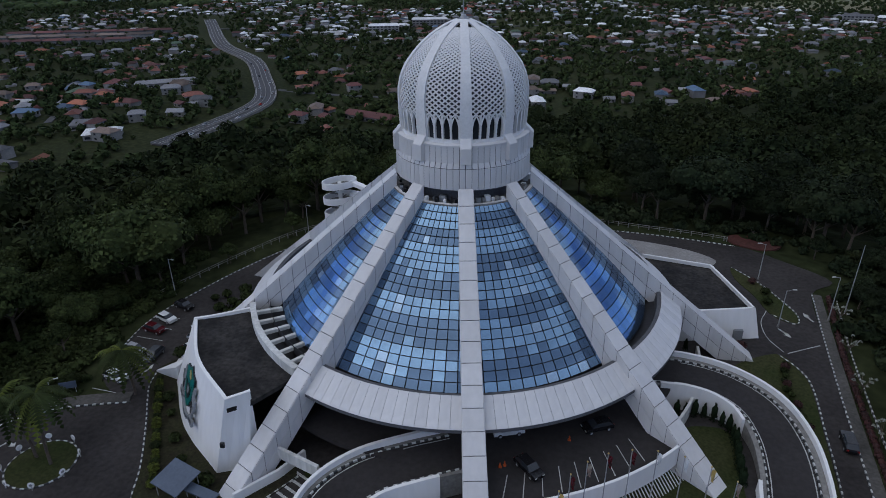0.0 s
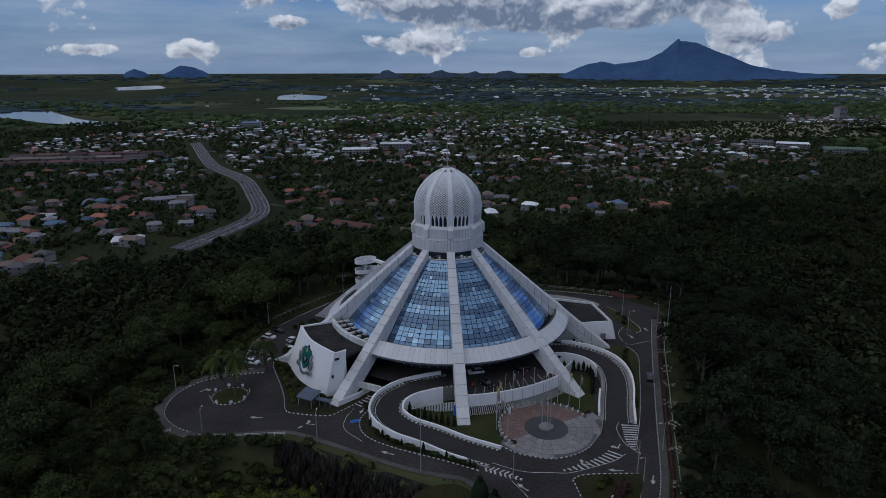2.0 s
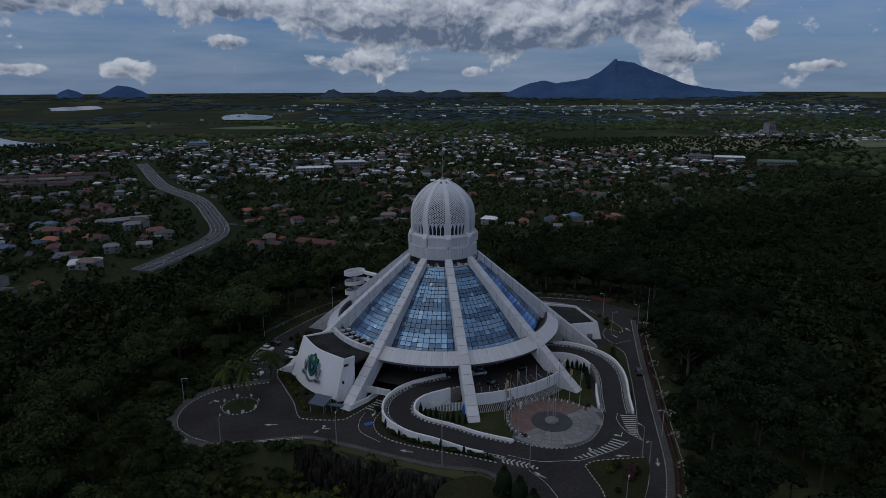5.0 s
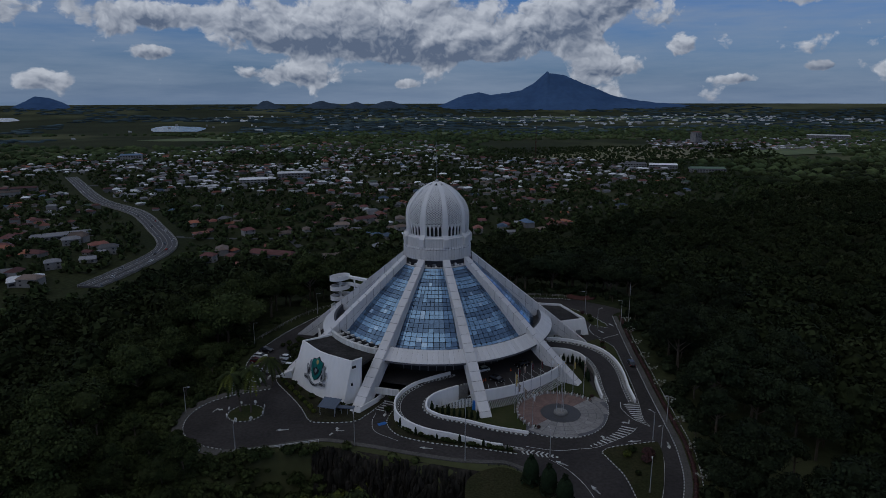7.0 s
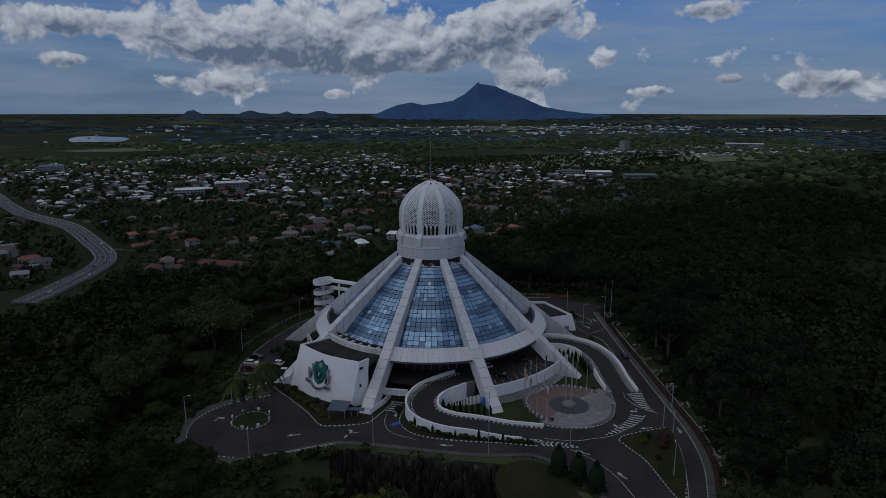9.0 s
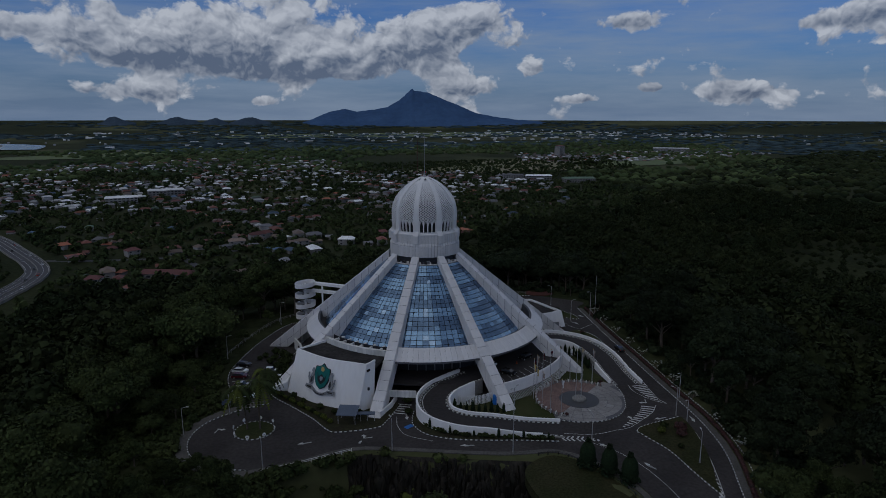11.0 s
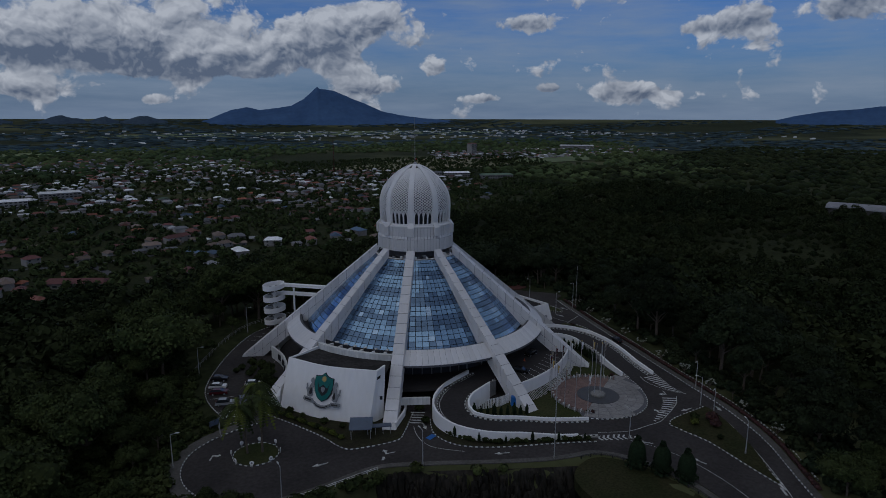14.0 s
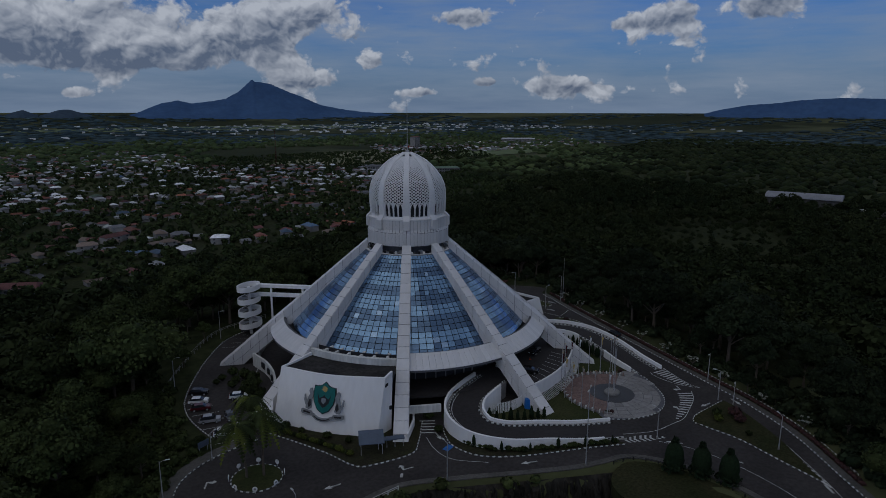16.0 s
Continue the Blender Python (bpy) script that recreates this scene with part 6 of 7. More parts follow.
def wood(name, xs, ys, zs, sizes, label, variants=FAR, material=None, seed=9, lift=2.2):
    r2 = np.random.default_rng(seed)
    quads, tris = [], []
    for x, y, z, s in zip(xs, ys, zs, sizes):
        q, tr = variants[r2.integers(len(variants))]
        a = r2.uniform(0, 6.283)
        c, d = np.cos(a), np.sin(a)
        rot = np.array([[c, d, 0], [-d, c, 0], [0, 0, 1]]) * s
        o = np.array([x, y, z + lift * s])
        quads.append((q[0] @ rot + o, q[1]))
        for v, f in tr:
            tris.append((v @ rot + o, f))
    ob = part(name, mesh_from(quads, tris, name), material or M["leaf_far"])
    return tagged(ob, label, "trees", kind="stuff")


rest = [i for i in np.where(ok)[0] if i not in taken]
bx, by = [tx[rest]], [ty[rest]]
gx, gy = np.meshgrid(np.arange(-420, 760, 12.0), np.arange(-120, 640, 12.0))
fx, fy = gx.ravel() + rng.uniform(-5, 5, gx.size), gy.ravel() + rng.uniform(-5, 5, gy.size)
inner = (fx > -153) & (fx < 143) & (fy > -123) & (fy < 123)
seen_from = (fy > -110 + np.abs(fx + 20) * 0.10)
keep = woodland(fx, fy) & ~inner & seen_from
bx.append(fx[keep]), by.append(fy[keep])
bx, by = np.concatenate(bx), np.concatenate(by)
clear = np.sin(bx * 0.013 + 2.0) + np.cos(by * 0.017 - bx * 0.006)
sz = rng.choice([0.75, 1.1, 1.4, 1.9], len(bx)) * rng.uniform(0.85, 1.15, len(bx)) * np.where(clear > 1.5, 0.5, 1.0)
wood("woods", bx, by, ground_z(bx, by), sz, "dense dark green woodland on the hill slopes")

# shrubs and hedges
def shrub_mesh(seed, kind):
    r2 = np.random.default_rng(seed)
    if kind == "cone":
        v, f = leaf_cloud(r2, [((0, 0, 0.25 + 0.35 * i), (0.5 - 0.08 * i,) * 2 + (0.35,)) for i in range(6)], 260, 0.22)
        core = ICO1[0] * np.array([0.38, 0.38, 1.1]) + np.array([0, 0, 1.1])
    elif kind == "tall_cone":
        v, f = leaf_cloud(r2, [((0, 0, 0.5 + 0.62 * i), (1.75 - 0.2 * i,) * 2 + (0.5,)) for i in range(8)], 900, 0.5)
        core = ICO2[0] * np.array([1.35, 1.35, 2.5]) + np.array([0, 0, 2.3])
    else:
        v, f = leaf_cloud(r2, [((0, 0, 0.5), (0.62, 0.62, 0.5))], 150, 0.26)
        core = ICO1[0] * 0.5 + np.array([0, 0, 0.45])
    return mesh_from([(v, f)], [(core, ICO1[1] if len(core) == len(ICO1[0]) else ICO2[1])], "foliage")


SHRUB = {}
for kind, m in (("ball", "leaf"), ("cone", "conifer"), ("tall_cone", "conifer"), ("yellow", "leaf_yellow"), ("red", "red_leaf")):
    SHRUB[kind] = shrub_mesh(70 + len(SHRUB), kind)
    SHRUB[kind].materials.append(M[m])


def shrub(x, y, z, kind, size, label, group):
    ob = part("shrub", SHRUB[kind], None, None, m=pose(x, y, z, rz=(x * 77 + y * 31) % 360) @ Matrix.Diagonal((size, size, size, 1)))
    return tagged(ob, label, "shrub", group)


for x, y in ((4.9, -76.9), (7.3, -80.8), (9.0, -85.0)):
    shrub(x, y - 0.2, gz(x, y) - 0.1, "tall_cone", 1.25, "dark dense conical conifer on the lawn", "conifers on the lawn")
for i in range(9):
    p = smooth_path([(-9.8, -43.6, 0), (-7.5, -45.4, 0), (-2, -48.2, 0), (2.5, -49.6, 0)], 1.5)[i % 9 if i < 9 else 8]
    shrub(p.x, p.y, 0.1, "cone", 1.15 + 0.3 * (i % 3 == 0), "slim dark clipped cypress behind the planter wall", "cypresses in the ramp garden")
for i, p in enumerate(smooth_path([(30.4, -21.2), (35.5, -20.9), (37.8, -22.8), (38.4, -26), (37.2, -31), (36.6, -34)], 1.35)):
    shrub(p.x, p.y, 0.1, "cone", 1.1 + 0.25 * (i % 2), "tall dark clipped cypress inside the side ramp", "cypresses by the side ramp")
for i, p in enumerate(smooth_path([(-19.0, -47), (-17.6, -51.0), (-13.5, -55.3), (-6, -59.6), (0, -62.6), (4.2, -64.8)], 1.1)):
    shrub(p.x + 0.25 * math.sin(i * 5), p.y, 0.15, "cone" if i % 5 == 2 else "ball", 0.75 + 0.35 * ((i * 7) % 3) / 2, "low dark shrub below the ramp wall", "shrubs below the ramp")
for i, p in enumerate(smooth_path([(-48.6, -15.5), (-46.6, -20.5), (-43.6, -27.5), (-41.2, -33), (-39.6, -37.5)], 1.1)):
    shrub(p.x + 0.5, p.y, 0.1, "yellow" if i % 3 else "ball", 0.8 + 0.4 * ((i * 5) % 4) / 3, "yellow-green shrub along the annexe", "shrubs along the annexe")
for x, y, s in ((-44.4, -20.4, 1.7), (-42.6, -23.8, 1.2), (-39.6, -29.2, 1.6), (-37, -33.2, 1.4), (-32.2, -37.0, 2.2), (-47.2, -9.2, 2.2), (-42.5, -2.5, 2.0), (-43.6, 4, 1.9), (-44.6, 8, 1.8), (-46.8, 11, 1.7), (-45.2, 0.5, 2.3), (-44.0, -4.4, 2.2), (-48.6, 9.5, 1.5), (-46.2, 5.6, 2.0)):
    shrub(x, y, 0.1, "ball", s * 0.9, "rounded clipped green shrub beside the annexe", "clipped shrubs by the annexe")
for i, p in enumerate(smooth_path([(53.0, -7.5), (50.8, -13), (49.8, -20), (49.0, -26), (47.2, -34), (45.6, -41)], 1.25)):
    shrub(p.x + 0.3 * math.sin(i * 3), p.y, 0.1, "red" if i % 4 == 1 else "ball", 0.75 + 0.4 * ((i * 3) % 4) / 3, "mixed shrub on the grass beside the ramp wall", "shrubs beside the side ramp")
for i in range(16):
    p = polar(11.9, 120 + i * 7.5) + Vector((*PLAZA, 0))
    shrub(p.x, p.y, 0.1, "ball", 0.55, "low clipped shrub round the plaza rim", "shrubs round the plaza")
for x, y, k, s in ((29, -72, "yellow", 1.5), (31, -70.4, "ball", 1.6), (33.6, -73, "red", 2.2), (32, -75, "red", 1.8), (28, -79, "ball", 1.1), (57.8, 12, "ball", 1.6), (59, 16, "ball", 1.4), (58, 20, "red", 1.3),
                   (13.2, -55.6, "ball", 0.7), (14.0, -56.3, "red", 0.8), (33.4, -43.6, "red", 0.9), (-20.6, -40.5, "ball", 1.5), (-16, -37.2, "ball", 1.6), (-18.8, -34.6, "ball", 1.7), (47.6, -3, "red", 1.4), (44.5, -3.4, "cone", 1.0),
                   (41, -3.4, "cone", 1.2), (38, -3.8, "cone", 1.0), (36, -8, "ball", 2.2)):
    shrub(x, y, 0.1, k, s, "bushy shrub in a planting bed", "shrubs in the beds")
hedge = smooth_path([(70.4, 14.5), (64.6, -1.8), (59.8, -17.6), (55.8, -31.4), (52.2, -43.3), (47.0, -61.2), (43.6, -72.4), (37.4, -85.4), (27, -99.6)], 1.0)
r2 = np.random.default_rng(8)
ls = [((p.x, p.y, gz(p.x, p.y) + 0.35), (0.6, 0.75, 0.55)) for p in hedge]
q = leaf_cloud(r2, ls, 4200, 0.28)
hd = part("hedge", mesh_from([q], [(ICO1[0] * np.array([0.5, 0.65, 0.45]) + np.array(c), ICO1[1]) for c, r in ls], "hedge"), M["red_leaf"])
tagged(hd, "long low dark red hedge beside the outer footpath", "hedge")
hedge_kerb = [p + q * 1.4 for p, q in zip(hedge, normals(hedge))]
kerb([(p.x, p.y, gz(p.x, p.y)) for p in hedge_kerb[::6]], "black and white edging stones beyond the hedge")

# white-flowered small trees along the hedge
for x, y, size in ((-43.6, 12.6, 2.0), (-42.0, 9.4, 2.3), (-41.4, 5.6, 2.7), (-42.6, 2.0, 2.9), (-44.0, -1.6, 2.6), (-45.6, -5.2, 2.2)):
    shrub(x, y, 0.1, "ball", size, "dense dark rounded shrub before the skirt wall", "shrubs before the skirt wall")
flower = mat("white_blossom", (0.40, 0.40, 0.37), (0.16, 0.18, 0.12), 0.7, 1, 4, 0.2, 0, island=0.3)
for i, k in enumerate((8, 19, 30, 41, 50, 60, 70, 80, 92, 104)):
    p, n2 = hedge[k], normals(hedge)[k]
    p = p + n2 * 0.9
    ob = thing("frangipani_tree", "small open tree with pale grey branches and white blossom", "tree", "small flowering trees by the hedge", m=pose(p.x, p.y, gz(p.x, p.y), rz=i * 50))
    rg = random.Random(i)
    b = bmesh.new()
    rod(b, (0, 0, -0.3), (0, 0, 1.1), 0.1, 0.08, 6)
    tips = []
    for j in range(9):
        a, l = j * 0.7 + rg.random(), rg.uniform(0.8, 1.5)
        tip = Vector((math.cos(a) * l, math.sin(a) * l, rg.uniform(1.9, 3.0)))
        rod(b, (0, 0, 1.0), tip, 0.05, 0.025, 5)
        tips.append(tip)
    part("branches", b, M["bark"], ob)
    r2 = np.random.default_rng(i)
    q = leaf_cloud(r2, [(tuple(t), (0.3, 0.3, 0.2)) for t in tips], 260, 0.2)
    part("blossom", mesh_from([q], [], "blossom"), flower, ob)

# palms
def palm(x, y, h, lean, turn):
    ob = thing("palm_tree", "tall coconut palm with a slim pale trunk and arching fronds", "palm tree", "palms by the roundabout", m=pose(x, y, 0.15, rz=turn))
    b = bmesh.new()
    pts = [Vector((lean * (i / 6) ** 2, 0, h * i / 6)) for i in range(7)]
    for i in range(6):
        rod(b, pts[i], pts[i + 1], 0.24 - 0.015 * i, 0.225 - 0.015 * i, 8)
    part("trunk", b, M["bark"], ob)
    rg = random.Random(int(h * 100))
    for i in range(30):
        a, up = i * 2.4, rg.uniform(-0.3, 1.0)
        L, K = rg.uniform(3.5, 4.5), 15
        v, f = [], []
        for k in range(K):
            t = k / (K - 1)
            c = pts[-1] + Vector((math.cos(a) * L * t, math.sin(a) * L * t, L * (up * t - 1.1 * t * t)))
            s = Vector((-math.sin(a), math.cos(a), 0)) * (0.85 * math.sin(math.pi * min(t * 0.8 + 0.16, 1)) + 0.05)
            tip = s.length * Vector((math.cos(a) * 0.55, math.sin(a) * 0.55, -0.55))
            v += [c, c - Vector((0, 0, 0.06)), c + s + tip, c - s + tip]
        for k in range(K - 1):
            n0 = 4 * k
            f += [(n0, n0 + 1, n0 + 5, n0 + 4)]
            # leaflets spring from the midrib in separate blades
            f += [(n0, n0 + 4, n0 + 2), (n0 + 4, n0, n0 + 3)]
        part("frond", raw_mesh(v, f), M["leaf_yellow" if i % 4 == 0 else "leaf"], ob)
    return ob


palm(-57.3, -33.1, 10.6, -1.6, 20)
palm(-54.6, -34.2, 11.2, 1.0, 60)
palm(-50.2, -19.4, 8.0, 0.8, 150)

# rock face and undergrowth in front
rock = thing("rock_face", "dark rough rock face below the front road", "rock face")
rg = random.Random(2)
rock_meshes = []
for i in range(7):
    b = bmesh.new()
    bmesh.ops.create_icosphere(b, subdivisions=2, radius=1)
    for q in b.verts:
        k = 0.8 + 0.45 * noise.noise(q.co * 1.4 + Vector((i * 5, 0, 0))) + 0.2 * noise.noise(q.co * 4 + Vector((i * 9, 0, 0)))
        q.co = Vector((round(q.co.x * k * 2.2) / 2.2 * 0.5 + q.co.x * k * 0.5, q.co.y * k, q.co.z * k * 1.9))
    me = mesh_of(b, "rock")
    me.materials.append(M["rock"])
    rock_meshes.append(me)
line = smooth_path([(-36, -53.4), (-28, -57.2), (-17, -63.2), (-9, -67.4), (-3, -70.4)], 1.0)
# the cut face itself: a craggy wall of upright columns, leaning back from foot to brow
NA, NH = 150, 15
cliff = smooth_path([(-41, -51.6), (-34, -53.6), (-28, -56.6), (-17, -62.6), (-9, -66.8), (-3, -69.8), (1, -71.6)], 0.3)
out_n = [q if q.y < 0 else -q for q in normals(cliff)]
v, f = [], []
for i in range(NA):
    k = i * (len(cliff) - 1) // (NA - 1)
    c, o = cliff[k], out_n[k]
    ends = min(1.0, i / 14, (NA - 1 - i) / 14)
    column = noise.noise(Vector((i * 0.43, 0.0, 3.0))) * 0.9 + (0.45 if (i * 7) % 5 < 2 else 0.0)
    for j in range(NH):
        h = j / (NH - 1)
        ledge = 0.8 * (noise.noise(Vector((i * 0.10, j * 0.5, 9.0))) + 0.6 * noise.noise(Vector((i * 0.55, j * 0.9, 1.0))))
        d = 1.5 + 5.2 * h ** 0.8 * ends + (column + ledge) * min(h * 4, 1) * ends
        p = c + o * d
        v.append((p.x, p.y, -0.05 - 9.2 * h * ends - (1 - ends) * 1.2 * h))
for i in range(NA - 1):
    for j in range(NH - 1):
        f.append((i * NH + j, i * NH + j + 1, (i + 1) * NH + j + 1, (i + 1) * NH + j))
part("cut_face", fix(raw_mesh(v, f)), M["rock"], rock, "upright fissured wall of dark rock")
for i in range(190):
    k = rg.randrange(len(line))
    n2 = normals(line)[k]
    d = rg.uniform(2.2, 7.5)
    p = line[k] - n2 * d
    if p.y > line[k].y:
        p = line[k] + n2 * d
    s = rg.uniform(0.35, 0.95)
    part("boulder", rg.choice(rock_meshes), None, rock, m=Matrix.Translation((p.x, p.y, -1.0 - (d - 2.2) * 1.45)) @ Euler((rg.uniform(-0.15, 0.15), rg.uniform(-0.15, 0.15), rg.uniform(0, 6))).to_matrix().to_4x4() @ Matrix.Diagonal((s, s, s * 1.7, 1)))
rb = np.random.default_rng(21)


def crest(x, y):
    """Ground height on the steep bank, leaning towards its upper side."""
    z = ground_z(x, y)
    top = np.max([ground_z(x + a, y + b) for a, b in ((1.6, 0), (-1.6, 0), (0, 1.6), (0, -1.6))], axis=0)
    return 0.45 * z + 0.55 * top - 0.1


ux, uy = rb.uniform(-120, 6, 7600), rb.uniform(-112, 30, 7600)
dd = outside(ux, uy)
okb = (dd > 2.6) & (dd < 34) & ((uy < -40) | (ux < -58)) & ~((uy < -60) & (ux > -10) & (uy > -100))
okb &= ~((ux > -38) & (ux < -4) & (dd < 9) & (rb.random(7600) < 0.93))
SMALL = []
for i in range(4):
    q = leaf_cloud(rb, [((0, 0, 0.8), (1.2, 1.2, 0.9)), ((0.7, 0.2, 0.5), (0.8, 0.8, 0.6))], 90, 0.6)
    SMALL.append((q, [(ICO1[0] * np.array([1, 1, 0.8]) + np.array([0, 0, 0.6]), ICO1[1])]))
wood("undergrowth", ux[okb], uy[okb], crest(ux[okb], uy[okb]), rb.uniform(0.4, 1.35, okb.sum()), "tangled green undergrowth on the front slope", SMALL, M["leaf"], 4, 0)
yx, yy = rb.uniform(-52, -26, 26), rb.uniform(-70, -62, 26)
wood("bamboo_clump", yx, yy, crest(yx, yy), rb.uniform(0.8, 1.5, 26), "yellow-green bushes below the rock face", SMALL, M["leaf_yellow"], 6, 0.3)
lawn2 = raised("ground", [(-1, -70.2), (3.8, -73), (6.6, -80), (6.8, -92), (2, -104), (-8, -98), (-10, -86), (-8, -74)], M["rough_grass"], "lawn with conifers below the front road", "lawn", 0.02, low=-2.0)

# low scrub along the edge of the wood beyond the hedge
ex, ey = rb.uniform(20, 130, 3200), rb.uniform(-120, 90, 3200)
dd = outside(ex, ey)
okb = (dd > np.where((ey > -40) & (ey < 0), 8, 4.2)) & (dd < 17)
# this scrub too carries cloud shade in its leaf colour
wood("undergrowth", ex[okb], ey[okb], ground_z(ex[okb], ey[okb]), rb.uniform(0.8, 1.9, okb.sum()), "scrub along the edge of the wood, cloud shade in its colour", SMALL, M["leaf_shaded"], 14, 0)

# ---- highway ----
HW = smooth_path([(-197, 284), (-190, 305), (-182, 332), (-171, 378), (-173, 422), (-198, 494), (-242, 600), (-306, 694), (-348, 778), (-405, 908), (-446, 1000)], 8.0)
HW = [Vector((p.x, p.y, gz(p.x, p.y) + 1.0)) for p in HW]
for i in range(3):
    HW = [HW[0]] + [Vector((b.x, b.y, (a.z + b.z + c.z) / 3)) for a, b, c in zip(HW, HW[1:], HW[2:])] + [HW[-1]]
far_asphalt = mat("pale_highway_asphalt", (0.062, 0.061, 0.066), (0.048, 0.048, 0.052), 0.8, 0.05, 0.5, 0.12, 0.1)
v, f = band(HW, 8.4, -8.4, 0.0, thick=4.0)
slab("road", fix(raw_mesh(v, f)), far_asphalt, "grey dual highway curving through the town", "highway")
for off in (-8.6, 8.6):
    slab("wall_highway_barrier", wall_along([p + q * off for p, q in zip(HW, normals(HW))], 0.5, lambda z: z - 2, lambda z: z + 0.9), M["concrete"], "pale concrete barrier beside the highway", "barrier")
for off in (-7.7, 7.7, -4.1, 4.1):
    v, f = band([p + q * off for p, q in zip(HW, normals(HW))], 0.15, -0.15, 0.02)
    slab("road_line", fix(raw_mesh(v, f)), M["line"], "white lane line on the highway", "road marking")
slab("trim_median", wall_along(HW, 0.6, lambda z: z - 0.5, lambda z: z + 0.6), M["concrete"], "low concrete median of the highway", "median")
rg = random.Random(6)
for i, k in enumerate((3, 6, 9, 12, 14, 17, 19, 22, 25, 29, 33, 38)):
    p, q = HW[k], normals(HW)[k]
    s = 1 if i % 2 else -1
    p = p + q * s * rg.choice((2.2, 5.4))
    c = ("white", "silver", "white", "black", "red", "grey")[i % 6]
    car(p.x, p.y, p.z, math.degrees(math.atan2(q.x, -q.y)) + (180 if s > 0 else 0), M["car_" + c], c.replace("maroon", "dark red") + " car on the far highway")
for pts, w, lab in (([(-172, 452), (-132, 436), (-65, 424), (20, 440)], 6, "narrow town street"), ([(-64, 424), (-52, 380), (-44, 350)], 6, "short street running to the wood's edge"),
                    ([(-384, 879), (-150, 860), (60, 900), (330, 930)], 7, "long town street"), ([(-300, 480), (-330, 420), (-300, 330)], 5, "side street among houses")):
    path = [Vector((p.x, p.y, gz(p.x, p.y) + 0.5)) for p in smooth_path(pts, 8.0)]
    v, f = band(path, w / 2, -w / 2, 0.0, thick=2)
    slab("road", fix(raw_mesh(v, f)), far_asphalt, lab, "street")

# ---- houses ----
def gable(w, d, h, rise, over=0.6, hip=0.0):
    """Walls and a pitched roof round the origin, ridge along x."""
    wall = bmesh.new()
    prism(wall, [(-w / 2, -d / 2), (w / 2, -d / 2), (w / 2, d / 2), (-w / 2, d / 2)], -4.0, h)
    a, b = w / 2 + over, d / 2 + over
    k = w / 2 + over - hip
    v = [(-a, -b, h - 0.15), (a, -b, h - 0.15), (a, b, h - 0.15), (-a, b, h - 0.15), (-k, 0, h + rise), (k, 0, h + rise)]
    roof = fix(raw_mesh(v, [(0, 1, 5, 4), (2, 3, 4, 5), (1, 2, 5), (3, 0, 4), (3, 2, 1, 0)]))
    return mesh_of(wall, "wall"), roof


HOUSES = []
for w, d, h, rise, hip in ((9.5, 8, 3.2, 1.9, 2.6), (12, 8.5, 3.2, 2.0, 0.5), (11, 9, 6.0, 2.2, 3.2), (14, 9, 3.2, 1.1, 0.2), (15, 10, 6.2, 2.4, 3.6), (8, 7, 3.0, 1.6, 0.3)):
    wall, roof = gable(w, d, h, rise, hip=hip)
    wall.materials.append(HOUSE_WALL)
    win = bmesh.new()
    box(win, (0, 0, 0), (1.5, 0.3, 1.2))
    win = mesh_of(win, "window")
    win.materials.append(M["window"])
    roofs = []
    for rm in ROOFS:
        r2 = roof.copy()
        r2.materials.append(rm)
        roofs.append(r2)
    HOUSES.append((wall, roofs, win, w, d, h))
ROOF_NAMES = ["grey", "pale grey", "rust-red", "orange", "dark maroon", "blue", "green", "brown"]


def in_poly(x, y, poly):
    c = False
    for (ax, ay), (bx2, by2) in zip(poly, poly[1:] + poly[:1]):
        if (ay > y) != (by2 > y) and x < (bx2 - ax) * (y - ay) / (by2 - ay) + ax:
            c = not c
    return c


def off_road(x, y, gap):
    return min((p.x - x) ** 2 + (p.y - y) ** 2 for p in HW) > gap * gap


NEAR_A = [(-290, 190), (-225, 255), (-212, 330), (-210, 410), (-300, 560), (-520, 600), (-430, 340)]
NEAR_B = [(-152, 345), (-110, 318), (-30, 325), (40, 340), (110, 372), (215, 400), (330, 520), (330, 640), (-80, 640), (-170, 520)]
TOWN = [(-508, 600), (-740, 940), (-660, 1400), (-307, 1680), (284, 1850), (420, 1230), (640, 992), (500, 600), (200, 500), (51, 421), (-112, 600), (-300, 600)]
EAST = [(820, 1330), (1150, 1250), (1800, 1350), (1900, 1650), (1000, 1700)]


def grove(x, y):
    """How thickly houses stand: in clusters with gardens and scrub between."""
    return 0.44 if math.sin(x * 0.034 + 0.6) + math.cos(y * 0.041 + x * 0.013) > 0.1 else 0.07


rg = random.Random(12)
near_list, far_list = [], []
y = 170.0
while y < 1850:
    step = 15 if y < 640 else 16.5
    x = -760.0
    while x < 1900:
        px, py = x + rg.uniform(-7, 7), y + rg.uniform(-7, 7)
        x += step
        if in_poly(px, py, NEAR_A) or in_poly(px, py, NEAR_B):
            if rg.random() < grove(px, py) * (1.5 if px < -205 else 1.0) and off_road(px, py, 24):
                near_list.append((px, py))
        elif in_poly(px, py, TOWN):
            thin = 0 if -670 < px < -430 and 685 < py < 850 else 0.60 if math.sin(px * 0.011) * math.cos(py * 0.009 + 1) > -0.30 else 0.10
            if rg.random() < thin and off_road(px, py, 22):
                far_list.append((px, py))
        elif in_poly(px, py, EAST) and rg.random() < 0.4:
            far_list.append((px, py))
    y += step
near_list.sort(key=lambda p: math.hypot(p[0] + 40, p[1] + 170))
